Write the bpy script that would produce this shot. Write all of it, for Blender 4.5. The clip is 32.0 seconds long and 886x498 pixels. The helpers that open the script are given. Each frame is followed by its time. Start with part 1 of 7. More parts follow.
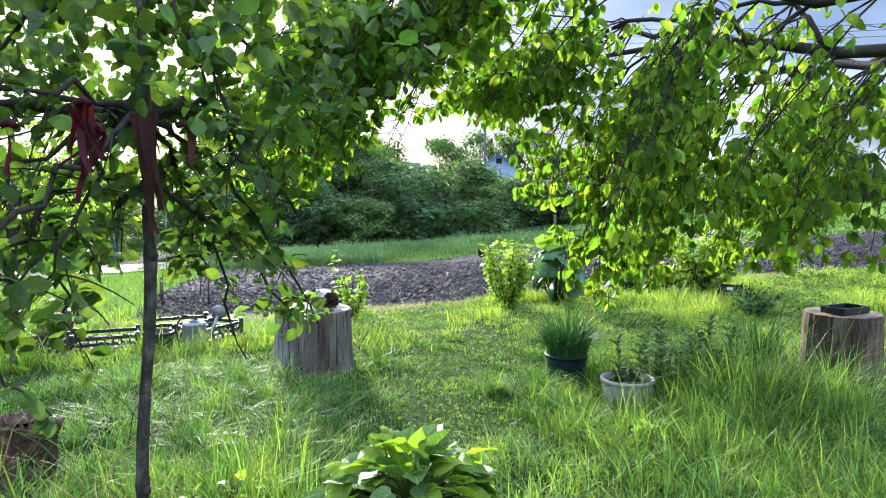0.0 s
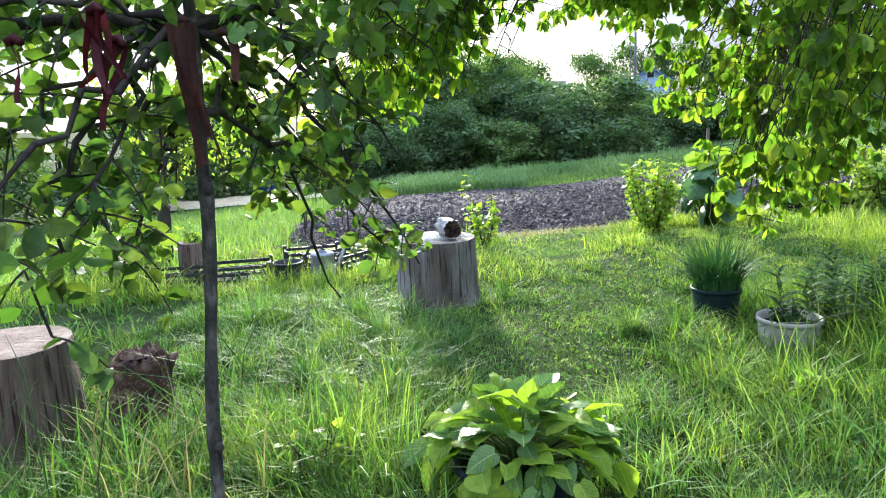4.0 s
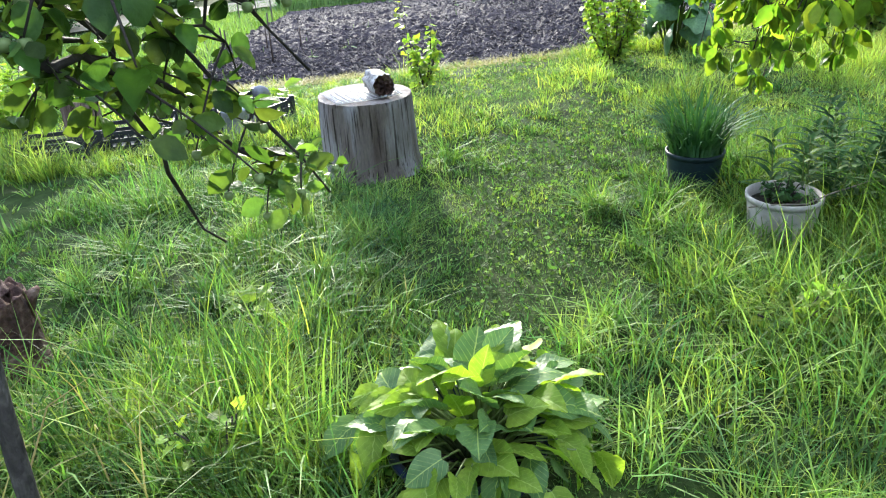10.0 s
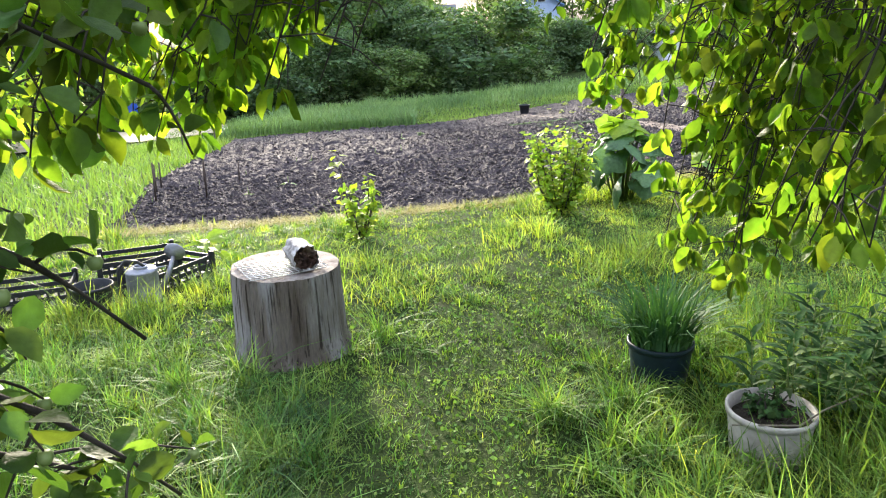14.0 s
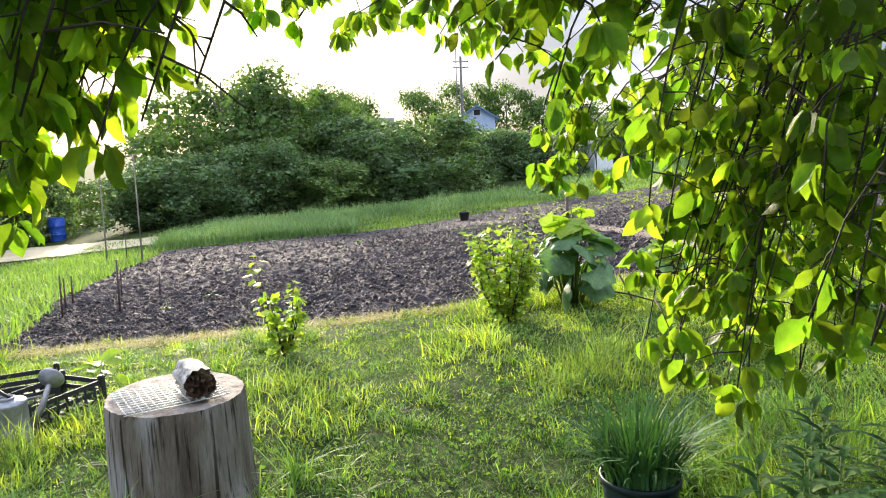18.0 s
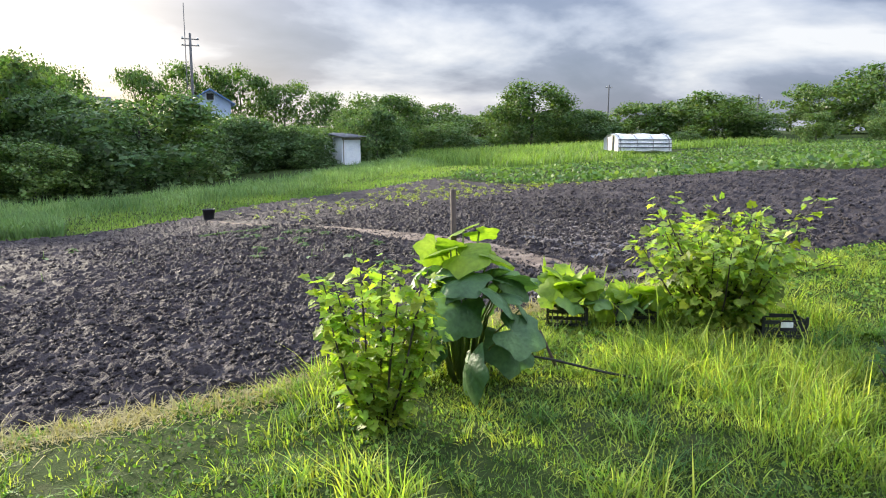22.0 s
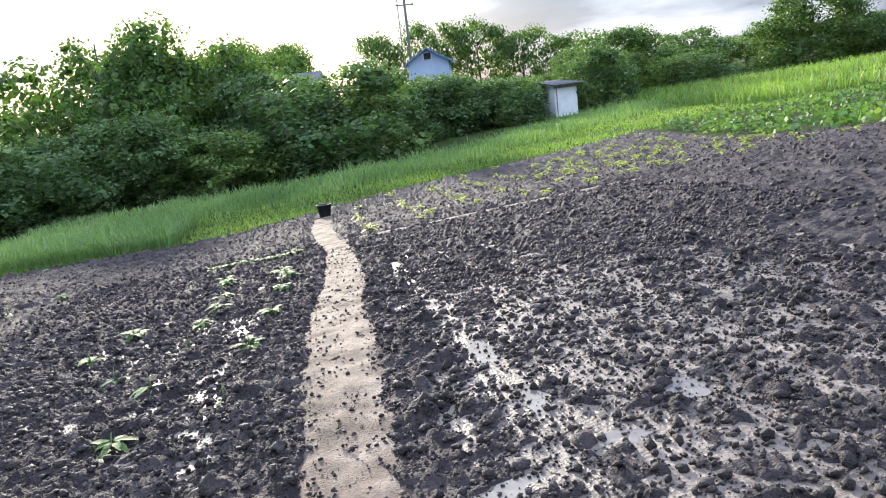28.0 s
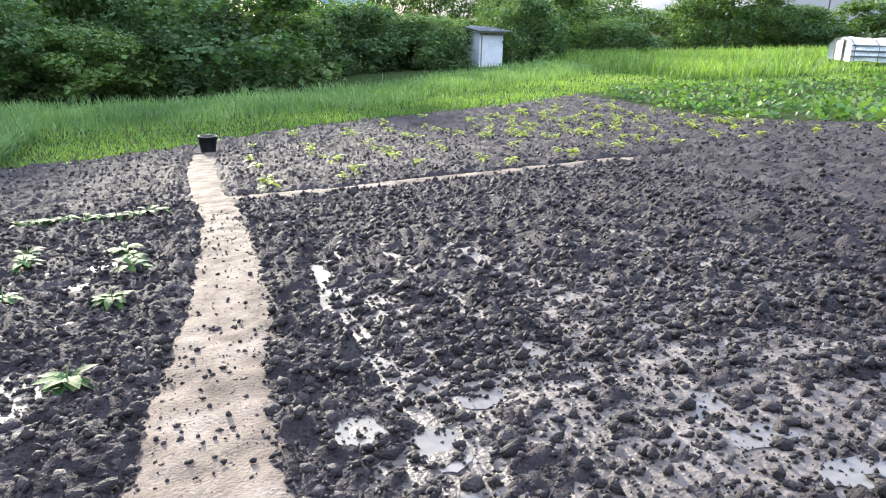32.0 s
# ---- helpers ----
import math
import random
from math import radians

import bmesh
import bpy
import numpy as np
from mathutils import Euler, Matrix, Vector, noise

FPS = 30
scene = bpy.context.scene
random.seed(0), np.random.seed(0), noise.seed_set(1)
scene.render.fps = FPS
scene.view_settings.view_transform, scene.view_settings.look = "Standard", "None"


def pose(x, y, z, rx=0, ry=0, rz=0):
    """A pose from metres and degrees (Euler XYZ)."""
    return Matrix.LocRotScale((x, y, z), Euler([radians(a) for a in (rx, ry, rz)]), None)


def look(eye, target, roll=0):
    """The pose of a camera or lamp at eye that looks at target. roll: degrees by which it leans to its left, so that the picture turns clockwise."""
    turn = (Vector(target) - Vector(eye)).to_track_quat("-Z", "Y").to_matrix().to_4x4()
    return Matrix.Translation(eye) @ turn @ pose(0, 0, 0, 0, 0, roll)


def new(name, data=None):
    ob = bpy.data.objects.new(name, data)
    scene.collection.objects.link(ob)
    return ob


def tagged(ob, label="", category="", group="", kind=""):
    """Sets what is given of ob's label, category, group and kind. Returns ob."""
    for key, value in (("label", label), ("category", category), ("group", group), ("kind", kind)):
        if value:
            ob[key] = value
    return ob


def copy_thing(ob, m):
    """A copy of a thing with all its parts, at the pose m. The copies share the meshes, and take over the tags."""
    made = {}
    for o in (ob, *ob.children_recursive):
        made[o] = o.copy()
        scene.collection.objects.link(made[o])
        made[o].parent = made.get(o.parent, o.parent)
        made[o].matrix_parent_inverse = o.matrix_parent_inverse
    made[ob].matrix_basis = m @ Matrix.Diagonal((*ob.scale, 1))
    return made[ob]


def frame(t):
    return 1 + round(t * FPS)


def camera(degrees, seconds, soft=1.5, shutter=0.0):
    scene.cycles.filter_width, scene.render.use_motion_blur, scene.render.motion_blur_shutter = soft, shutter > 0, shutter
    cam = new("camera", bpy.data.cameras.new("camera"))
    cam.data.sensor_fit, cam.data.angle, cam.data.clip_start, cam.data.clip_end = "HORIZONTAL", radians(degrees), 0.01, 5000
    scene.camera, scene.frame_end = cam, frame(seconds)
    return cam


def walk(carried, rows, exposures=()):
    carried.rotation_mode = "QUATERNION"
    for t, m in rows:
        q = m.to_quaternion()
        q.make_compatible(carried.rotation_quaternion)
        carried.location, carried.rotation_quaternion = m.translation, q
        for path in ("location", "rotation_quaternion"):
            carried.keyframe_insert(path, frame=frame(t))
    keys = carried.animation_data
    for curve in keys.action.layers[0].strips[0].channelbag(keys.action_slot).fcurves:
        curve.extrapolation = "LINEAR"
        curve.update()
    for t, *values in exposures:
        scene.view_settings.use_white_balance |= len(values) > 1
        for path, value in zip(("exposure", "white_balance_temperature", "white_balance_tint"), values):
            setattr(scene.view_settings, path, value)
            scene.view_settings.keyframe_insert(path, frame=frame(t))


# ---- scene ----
cam = camera(62.4, 32.0, soft=1.1)
PATH = [
    (0, (-0.107, 0.214, 1.488), (0.1684, 2.1872, 1.3193), 0.27),
    (0.5, (0.040, 0.442, 1.472), (0.1687, 2.4188, 1.1978), 0.43),
    (1, (0.088, 0.594, 1.467), (0.1086, 2.5660, 1.1323), 0.38),
    (1.5, (0.121, 0.651, 1.444), (0.0671, 2.6142, 1.0680), -0.10),
    (2, (0.110, 0.679, 1.433), (0.0121, 2.6356, 1.0303), -0.75),
    (2.5, (0.100, 0.676, 1.436), (-0.0303, 2.6302, 1.0296), -1.48),
    (3, (0.096, 0.687, 1.436), (-0.0463, 2.6408, 1.0356), -2.03),
    (3.5, (0.099, 0.679, 1.444), (-0.0402, 2.6369, 1.0599), -2.28),
    (4, (0.098, 0.672, 1.450), (-0.0321, 2.6339, 1.0819), -2.32),
    (4.5, (0.096, 0.670, 1.447), (-0.0242, 2.6344, 1.0912), -2.26),
    (6.5, (0.094, 0.659, 1.444), (-0.0146, 2.6232, 1.0834), -1.25),
    (7, (0.096, 0.669, 1.444), (0.0014, 2.6307, 1.0688), -1.03),
    (7.5, (0.090, 0.704, 1.433), (0.0195, 2.6640, 1.0430), -0.87),
    (8, (0.084, 0.774, 1.425), (0.0464, 2.7308, 1.0149), -0.80),
    (8.5, (0.132, 0.938, 1.428), (0.1257, 2.8945, 1.0155), -0.72),
    (9, (0.187, 1.270, 1.544), (0.1208, 3.1947, 1.0030), -3.19),
    (9.5, (0.187, 1.417, 1.632), (0.1067, 3.2657, 0.8729), -4.26),
    (10, (0.146, 1.590, 1.628), (0.1347, 3.3920, 0.7595), -3.87),
    (10.5, (0.166, 1.851, 1.595), (0.2094, 3.6249, 0.6727), -3.05),
    (11, (0.221, 2.072, 1.549), (0.2349, 3.7911, 0.5274), -2.13),
    (11.5, (0.220, 2.146, 1.483), (0.2121, 3.8101, 0.3731), -1.08),
    (12, (0.234, 2.177, 1.447), (0.2312, 3.8138, 0.2972), -0.42),
    (12.5, (0.248, 2.202, 1.449), (0.2598, 3.8676, 0.3419), -0.51),
    (13, (0.251, 2.224, 1.482), (0.2842, 3.9779, 0.5206), -0.90),
    (13.5, (0.259, 2.235, 1.561), (0.3242, 4.0874, 0.8102), -1.47),
    (14, (0.271, 2.331, 1.768), (0.4199, 4.2396, 1.1906), -1.89),
    (14.5, (0.378, 2.391, 1.781), (0.6204, 4.3343, 1.3751), -1.26),
    (16.5, (0.395, 2.412, 1.629), (0.7416, 4.3693, 1.4083), -1.15),
    (17, (0.372, 2.499, 1.615), (0.6983, 4.4578, 1.3769), -1.67),
    (17.5, (0.332, 2.752, 1.632), (0.6569, 4.7078, 1.3690), -1.85),
    (18, (0.400, 2.993, 1.600), (0.7207, 4.9452, 1.3068), -2.19),
    (18.5, (0.494, 3.236, 1.619), (0.7886, 5.1849, 1.2797), -2.86),
    (19, (0.520, 3.520, 1.625), (0.7688, 5.4663, 1.2374), -3.62),
    (19.5, (0.543, 3.842, 1.590), (0.7465, 5.7858, 1.1656), -4.26),
    (20, (0.567, 4.280, 1.593), (0.7630, 6.2160, 1.1310), -4.57),
    (20.5, (0.428, 4.771, 1.537), (0.7100, 6.6908, 1.0523), -4.37),
    (21, (0.285, 5.231, 1.505), (0.7828, 7.1076, 1.0241), -3.11),
    (21.5, (0.357, 5.617, 1.486), (1.1126, 7.4209, 1.0690), -0.86),
    (22, (0.441, 6.010, 1.496), (1.4359, 7.7144, 1.1708), 0.28),
    (22.5, (0.605, 6.417, 1.503), (1.7929, 8.0025, 1.2317), 0.55),
    (23, (1.005, 6.785, 1.533), (2.3051, 8.2823, 1.2748), 0.24),
    (23.5, (1.489, 7.121, 1.540), (2.8464, 8.5675, 1.2811), -0.13),
    (24, (2.021, 7.401, 1.525), (3.3947, 8.8305, 1.2581), -0.67),
    (24.5, (2.668, 7.623, 1.524), (4.0200, 9.0694, 1.2424), -1.42),
    (25, (3.325, 7.868, 1.548), (4.6254, 9.3579, 1.2508), -2.07),
    (25.5, (3.949, 8.074, 1.577), (5.1237, 9.6599, 1.2544), -2.97),
    (26, (4.490, 8.347, 1.601), (5.4609, 10.0558, 1.2312), -3.18),
    (26.5, (5.015, 8.652, 1.609), (5.7350, 10.4708, 1.1905), -3.69),
    (28.5, (5.799, 10.147, 1.732), (6.0479, 12.0847, 1.3059), -6.97),
    (29, (5.792, 10.601, 1.674), (6.1155, 12.5337, 1.2724), -7.58),
    (29.5, (5.749, 11.074, 1.626), (6.0533, 13.0090, 1.2228), -9.13),
    (30, (5.688, 11.428, 1.593), (6.1837, 13.2856, 1.0442), -4.81),
    (30.5, (5.720, 11.786, 1.524), (6.2607, 13.6143, 0.9205), -0.93),
    (31, (5.742, 12.195, 1.521), (6.2951, 14.0190, 0.9169), 2.12),
    (31.5, (5.752, 12.777, 1.481), (6.3216, 14.6029, 0.8960), 2.48),
    (32, (5.775, 13.318, 1.409), (6.3393, 15.1415, 0.8124), 1.74),
]
EXPOSURES = [(0, 1.4, 5950, 9), (4, 1.4, 5950, 9), (9, 1.5, 5950, 9), (13, 1.45, 6600, 13), (14.5, 1.48, 6800, 13), (18, 1.35, 7050, 12), (21, 1.15, 7000, 13), (23, 0.9, 6500, 9), (25, 0.83, 6300, 9), (26, 0.7, 6100, 9), (28.5, 1.28, 6450, 10), (32, 1.42, 6350, 9)]
walk(cam, [(t, look(eye, target, roll)) for t, eye, target, roll in PATH], EXPOSURES)

# ---------------------------------------------------------------- light
SUN_TURN, SUN_UP = radians(10), radians(14.5)      # towards the left of +y, above the horizon
SUN_DIR = Vector((-math.sin(SUN_TURN) * math.cos(SUN_UP), math.cos(SUN_TURN) * math.cos(SUN_UP), math.sin(SUN_UP)))
sun = new("sun", bpy.data.lights.new("sun", "SUN"))
sun.data.energy, sun.data.angle, sun.data.color = 5.0, radians(5), (1.0, 0.92, 0.76)
sun.rotation_euler = SUN_DIR.to_track_quat("Z", "Y").to_euler()


def build_world():
    w = bpy.data.worlds.new("evening_sky")
    scene.world = w
    w.use_nodes = True
    nt = w.node_tree
    n, l = nt.nodes, nt.links
    n.clear()
    out, bg = n.new("ShaderNodeOutputWorld"), n.new("ShaderNodeBackground")
    sky = n.new("ShaderNodeTexSky")
    sky.sky_type, sky.sun_disc, sky.sun_elevation, sky.sun_rotation = "NISHITA", False, SUN_UP, -SUN_TURN
    tc = n.new("ShaderNodeTexCoord")
    sep = n.new("ShaderNodeSeparateXYZ")
    l.new(tc.outputs["Generated"], sep.inputs[0])

    def math_node(op, a, b=None, clamp=False):
        m = n.new("ShaderNodeMath")
        m.operation, m.use_clamp = op, clamp
        for k, v in enumerate((a, b)):
            if v is None:
                continue
            if isinstance(v, (int, float)):
                m.inputs[k].default_value = v
            else:
                l.new(v, m.inputs[k])
        return m.outputs[0]

    # cloud layer: the direction meets a flat ceiling, so the clouds draw together near the horizon
    up = math_node("MAXIMUM", sep.outputs[2], 0.0)
    lift = math_node("ADD", up, 0.26)
    com = n.new("ShaderNodeCombineXYZ")
    l.new(math_node("DIVIDE", sep.outputs[0], lift), com.inputs[0])
    l.new(math_node("DIVIDE", sep.outputs[1], lift), com.inputs[1])
    noise1 = n.new("ShaderNodeTexNoise")
    noise1.inputs["Scale"].default_value, noise1.inputs["Detail"].default_value = 1.0, 8
    noise1.inputs["Roughness"].default_value, noise1.inputs["Distortion"].default_value = 0.52, 0.25
    l.new(com.outputs[0], noise1.inputs["Vector"])
    ramp = n.new("ShaderNodeValToRGB")
    e = ramp.color_ramp.elements
    e[0].position, e[0].color = 0.40, (0.16, 0.22, 0.36, 1)
    e[1].position, e[1].color = 0.64, (0.80, 0.84, 0.92, 1)
    for p, c in ((0.48, (0.225, 0.285, 0.44, 1)), (0.54, (0.44, 0.51, 0.67, 1))):
        x = e.new(p)
        x.color = c
    l.new(noise1.outputs["Fac"], ramp.inputs[0])
    # thin hazy brightness round the veiled sun
    dot = n.new("ShaderNodeVectorMath")
    dot.operation = "DOT_PRODUCT"
    l.new(tc.outputs["Generated"], dot.inputs[0])
    dot.inputs[1].default_value = SUN_DIR
    near = math_node("POWER", math_node("MAXIMUM", dot.outputs["Value"], 0.0), 20.0)
    haze = n.new("ShaderNodeMix")
    haze.data_type = "RGBA"
    l.new(math_node("MULTIPLY", near, 0.95, True), haze.inputs["Factor"])
    l.new(ramp.outputs["Color"], haze.inputs[6])
    haze.inputs[7].default_value = (1.55, 1.46, 1.33, 1)
    # an overcast sky is about three times brighter overhead
    high = n.new("ShaderNodeMapRange")
    high.interpolation_type = "SMOOTHSTEP"
    high.inputs["From Min"].default_value, high.inputs["From Max"].default_value = 0.1, 0.8
    high.inputs["To Min"].default_value, high.inputs["To Max"].default_value = 0.56, 2.5
    l.new(up, high.inputs["Value"])
    gain = high.outputs[0]
    scaled = n.new("ShaderNodeVectorMath")
    scaled.operation = "SCALE"
    l.new(haze.outputs[2], scaled.inputs[0])
    l.new(gain, scaled.inputs["Scale"])
    mix = n.new("ShaderNodeMix")
    mix.data_type = "RGBA"
    mix.inputs["Factor"].default_value = 0.9
    dim = n.new("ShaderNodeVectorMath")
    dim.operation = "SCALE"
    dim.inputs["Scale"].default_value = 0.12
    l.new(sky.outputs[0], dim.inputs[0])
    l.new(dim.outputs[0], mix.inputs[6])
    l.new(scaled.outputs[0], mix.inputs[7])
    l.new(mix.outputs[2], bg.inputs["Color"])
    bg.inputs["Strength"].default_value = 1.0
    l.new(bg.outputs[0], out.inputs[0])


build_world()


# ---------------------------------------------------------------- materials
def surface(name, colours, scale=4.0, rough=0.85, bump=0.3, bump_scale=40.0, fine=60.0, island=0.0, glow=0.0, spec=0.3,
            stretch=(1, 1, 1), metal=0.0, gloss=0.0, depth=0.02):
    """Procedural surface: broad patches between the colours, fine grain, relief. glow: share of light let through (leaves).
    island: variation of brightness from piece to piece. gloss: noise on the roughness."""
    m = bpy.data.materials.new(name)
    m.use_nodes = True
    nt = m.node_tree
    n, l = nt.nodes, nt.links
    b = n["Principled BSDF"]
    tc, mp = n.new("ShaderNodeTexCoord"), n.new("ShaderNodeMapping")
    mp.inputs["Scale"].default_value = stretch
    l.new(tc.outputs["Object"], mp.inputs[0])
    big, small, rel = (n.new("ShaderNodeTexNoise") for _ in range(3))
    for node, s, d in ((big, scale, 5), (small, fine, 4), (rel, bump_scale, 6)):
        node.inputs["Scale"].default_value, node.inputs["Detail"].default_value = s, d
        l.new(mp.outputs[0], node.inputs["Vector"])
    ramp = n.new("ShaderNodeValToRGB")
    el = ramp.color_ramp.elements
    k = len(colours)
    while len(el) < k:
        el.new(0.5)
    for i, c in enumerate(colours):
        el[i].position, el[i].color = 0.3 + 0.4 * i / max(1, k - 1), (*c, 1)
    l.new(big.outputs["Fac"], ramp.inputs[0])
    hsv = n.new("ShaderNodeHueSaturation")
    l.new(ramp.outputs[0], hsv.inputs["Color"])
    val = n.new("ShaderNodeMapRange")
    val.inputs["To Min"].default_value, val.inputs["To Max"].default_value = 0.62, 1.38
    l.new(small.outputs["Fac"], val.inputs["Value"])
    last = val.outputs[0]
    if island:
        geo = n.new("ShaderNodeNewGeometry")
        isl = n.new("ShaderNodeMapRange")
        isl.inputs["To Min"].default_value, isl.inputs["To Max"].default_value = 1 - island, 1 + island
        l.new(geo.outputs["Random Per Island"], isl.inputs["Value"])
        mul = n.new("ShaderNodeMath")
        mul.operation = "MULTIPLY"
        l.new(last, mul.inputs[0]), l.new(isl.outputs[0], mul.inputs[1])
        last = mul.outputs[0]
        hue = n.new("ShaderNodeMapRange")
        hue.inputs["To Min"].default_value, hue.inputs["To Max"].default_value = 0.5 - island * 0.05, 0.5 + island * 0.05
        wn = n.new("ShaderNodeMath")
        wn.operation = "FRACT"
        w2 = n.new("ShaderNodeMath")
        w2.operation, w2.inputs[1].default_value = "MULTIPLY", 37.7
        l.new(geo.outputs["Random Per Island"], w2.inputs[0]), l.new(w2.outputs[0], wn.inputs[0])
        l.new(wn.outputs[0], hue.inputs["Value"]), l.new(hue.outputs[0], hsv.inputs["Hue"])
    l.new(last, hsv.inputs["Value"])
    l.new(hsv.outputs[0], b.inputs["Base Color"])
    b.inputs["Roughness"].default_value = rough
    b.inputs["Metallic"].default_value = metal
    b.inputs["Specular IOR Level"].default_value = spec
    if gloss:
        gr = n.new("ShaderNodeMapRange")
        gr.inputs["From Min"].default_value, gr.inputs["From Max"].default_value = 0.42, 0.58
        gr.inputs["To Min"].default_value, gr.inputs["To Max"].default_value = max(0.05, rough - gloss), rough
        l.new(big.outputs["Fac"], gr.inputs["Value"]), l.new(gr.outputs[0], b.inputs["Roughness"])
    if bump:
        bp = n.new("ShaderNodeBump")
        bp.inputs["Strength"].default_value, bp.inputs["Distance"].default_value = bump, depth
        l.new(rel.outputs["Fac"], bp.inputs["Height"]), l.new(bp.outputs[0], b.inputs["Normal"])
    if glow:
        tr, mx = n.new("ShaderNodeBsdfTranslucent"), n.new("ShaderNodeMixShader")
        warm = n.new("ShaderNodeMix")
        warm.data_type, warm.blend_type = "RGBA", "MULTIPLY"
        warm.inputs["Factor"].default_value = 1.0
        warm.inputs[7].default_value = (1.4, 1.55, 0.55, 1)
        l.new(hsv.outputs[0], warm.inputs[6]), l.new(warm.outputs[2], tr.inputs["Color"])
        mx.inputs[0].default_value = glow
        l.new(b.outputs[0], mx.inputs[1]), l.new(tr.outputs[0], mx.inputs[2])
        l.new(mx.outputs[0], n["Material Output"].inputs["Surface"])
    return m


M_GRASS = surface("grass_blades", [(0.045, 0.105, 0.03), (0.125, 0.225, 0.05), (0.27, 0.375, 0.085)], 3.5, 0.6, 0, island=0.6, glow=0.36, spec=0.25)
M_TURF = surface("turf", [(0.018, 0.027, 0.009), (0.034, 0.056, 0.015), (0.055, 0.066, 0.027)], 5.0, 0.95, 0.8, 60, 25, spec=0.05)
M_SOIL = surface("wet_black_soil", [(0.022, 0.018, 0.020), (0.043, 0.035, 0.038), (0.080, 0.067, 0.068)], 2.2, 0.8, 1.0, 60, 45, spec=0.25, depth=0.04)
M_CLOD = surface("soil_clods", [(0.016, 0.013, 0.014), (0.036, 0.029, 0.030), (0.068, 0.056, 0.054)], 3, 0.7, 1.0, 90, 60, island=0.5, spec=0.35)
M_PATH = surface("trodden_earth", [(0.065, 0.049, 0.040), (0.16, 0.122, 0.096), (0.27, 0.218, 0.175)], 4, 0.85, 0.6, 70, 45, spec=0.2, depth=0.025)
M_BAND = surface("meadow_grass", [(0.12, 0.24, 0.035), (0.18, 0.34, 0.045), (0.22, 0.36, 0.06)], 0.25, 0.8, 0.6, 15, 8)
M_STRAW = surface("dry_straw", [(0.36, 0.29, 0.17), (0.46, 0.38, 0.24), (0.52, 0.44, 0.30)], 1.0, 0.9, 0.5, 50, 30)
M_HEDGE = surface("hedge_leaves", [(0.056, 0.098, 0.045), (0.10, 0.165, 0.068), (0.175, 0.25, 0.10)], 0.5, 0.6, 0, island=0.5, glow=0.32, spec=0.2)
M_TREE = surface("tree_leaves", [(0.05, 0.092, 0.036), (0.09, 0.15, 0.052), (0.16, 0.235, 0.08)], 0.4, 0.6, 0, island=0.5, glow=0.4, spec=0.2)
M_BARK = surface("bark", [(0.05, 0.045, 0.04), (0.10, 0.09, 0.08), (0.16, 0.15, 0.135)], 6, 0.9, 0.8, 30, 50, stretch=(1, 1, 0.3))


# ---------------------------------------------------------------- helpers
def smooth(a, b, x):
    t = np.clip((x - a) / (b - a), 0, 1)
    return t * t * (3 - 2 * t)


def hash2(ix, iy, seed):
    h = (ix.astype(np.int64) * 374761393 + iy.astype(np.int64) * 668265263 + seed * 974711) & 0x7FFFFFFF
    h = ((h ^ (h >> 13)) * 1274126177) & 0x7FFFFFFF
    return ((h ^ (h >> 16)) & 0xFFFF) / 65535.0


def vnoise(x, y, seed=0):
    """Smooth value noise, 0 to 1, of arrays."""
    x, y = np.asarray(x, float), np.asarray(y, float)
    ix, iy = np.floor(x), np.floor(y)
    fx, fy = x - ix, y - iy
    fx, fy = fx * fx * (3 - 2 * fx), fy * fy * (3 - 2 * fy)
    a, b = hash2(ix, iy, seed), hash2(ix + 1, iy, seed)
    c, d = hash2(ix, iy + 1, seed), hash2(ix + 1, iy + 1, seed)
    return (a * (1 - fx) + b * fx) * (1 - fy) + (c * (1 - fx) + d * fx) * fy


def fnoise(x, y, seed=0, octaves=4):
    s, a, t = 0.0, 1.0, 0.0
    for k in range(octaves):
        s, t = s + a * vnoise(x * 2**k, y * 2**k, seed + k), t + a
        a *= 0.5
    return s / t


def gz(x, y):
    """Height of the bare ground: a flat garden lawn that runs into a field sloping down to the left and away."""
    x, y = np.asarray(x, float), np.asarray(y, float)
    cx = np.clip(x, -60, 18) * 0.0695 + np.clip(x - 18, 0, 90) * 0.03
    cy = np.clip(y, -40, 30) * 0.0634 + np.clip(y - 30, 0, 80) * 0.015
    swell = 0.08 * np.exp(-((x - 6.5) ** 2 + (y - 15) ** 2) / 8) - 0.08 * np.exp(-((x - 5.3) ** 2 + (y - 12) ** 2) / 2)
    dip = smooth(17, 29, y) * smooth(-5, 4, x) * (0.27 + 0.15 * smooth(6, 16, x))
    field = 0.376 + cx - cy + swell - dip
    lawn = -0.08 + 0.02 * np.clip(x, -20, 20)
    return lawn + (field - lawn) * smooth(7.0, 11.0, y)


def g(x, y):
    return float(gz(x, y))


def mesh(name, verts, faces, mat=None, smooth_faces=False):
    me = bpy.data.meshes.new(name)
    if isinstance(verts, np.ndarray) and isinstance(faces, np.ndarray):
        k, n = faces.shape
        me.vertices.add(len(verts)), me.loops.add(k * n), me.polygons.add(k)
        me.vertices.foreach_set("co", verts.astype(np.float32).ravel())
        me.loops.foreach_set("vertex_index", faces.astype(np.int32).ravel())
        me.polygons.foreach_set("loop_start", np.arange(0, k * n, n, dtype=np.int32))
        me.update(calc_edges=True)
    else:
        me.from_pydata(verts if isinstance(verts, list) else verts.tolist(), [], faces if isinstance(faces, list) else faces.tolist())
    if mat:
        me.materials.append(mat)
    if smooth_faces:
        me.polygons.foreach_set("use_smooth", [True] * len(me.polygons))
    me.update()
    return me


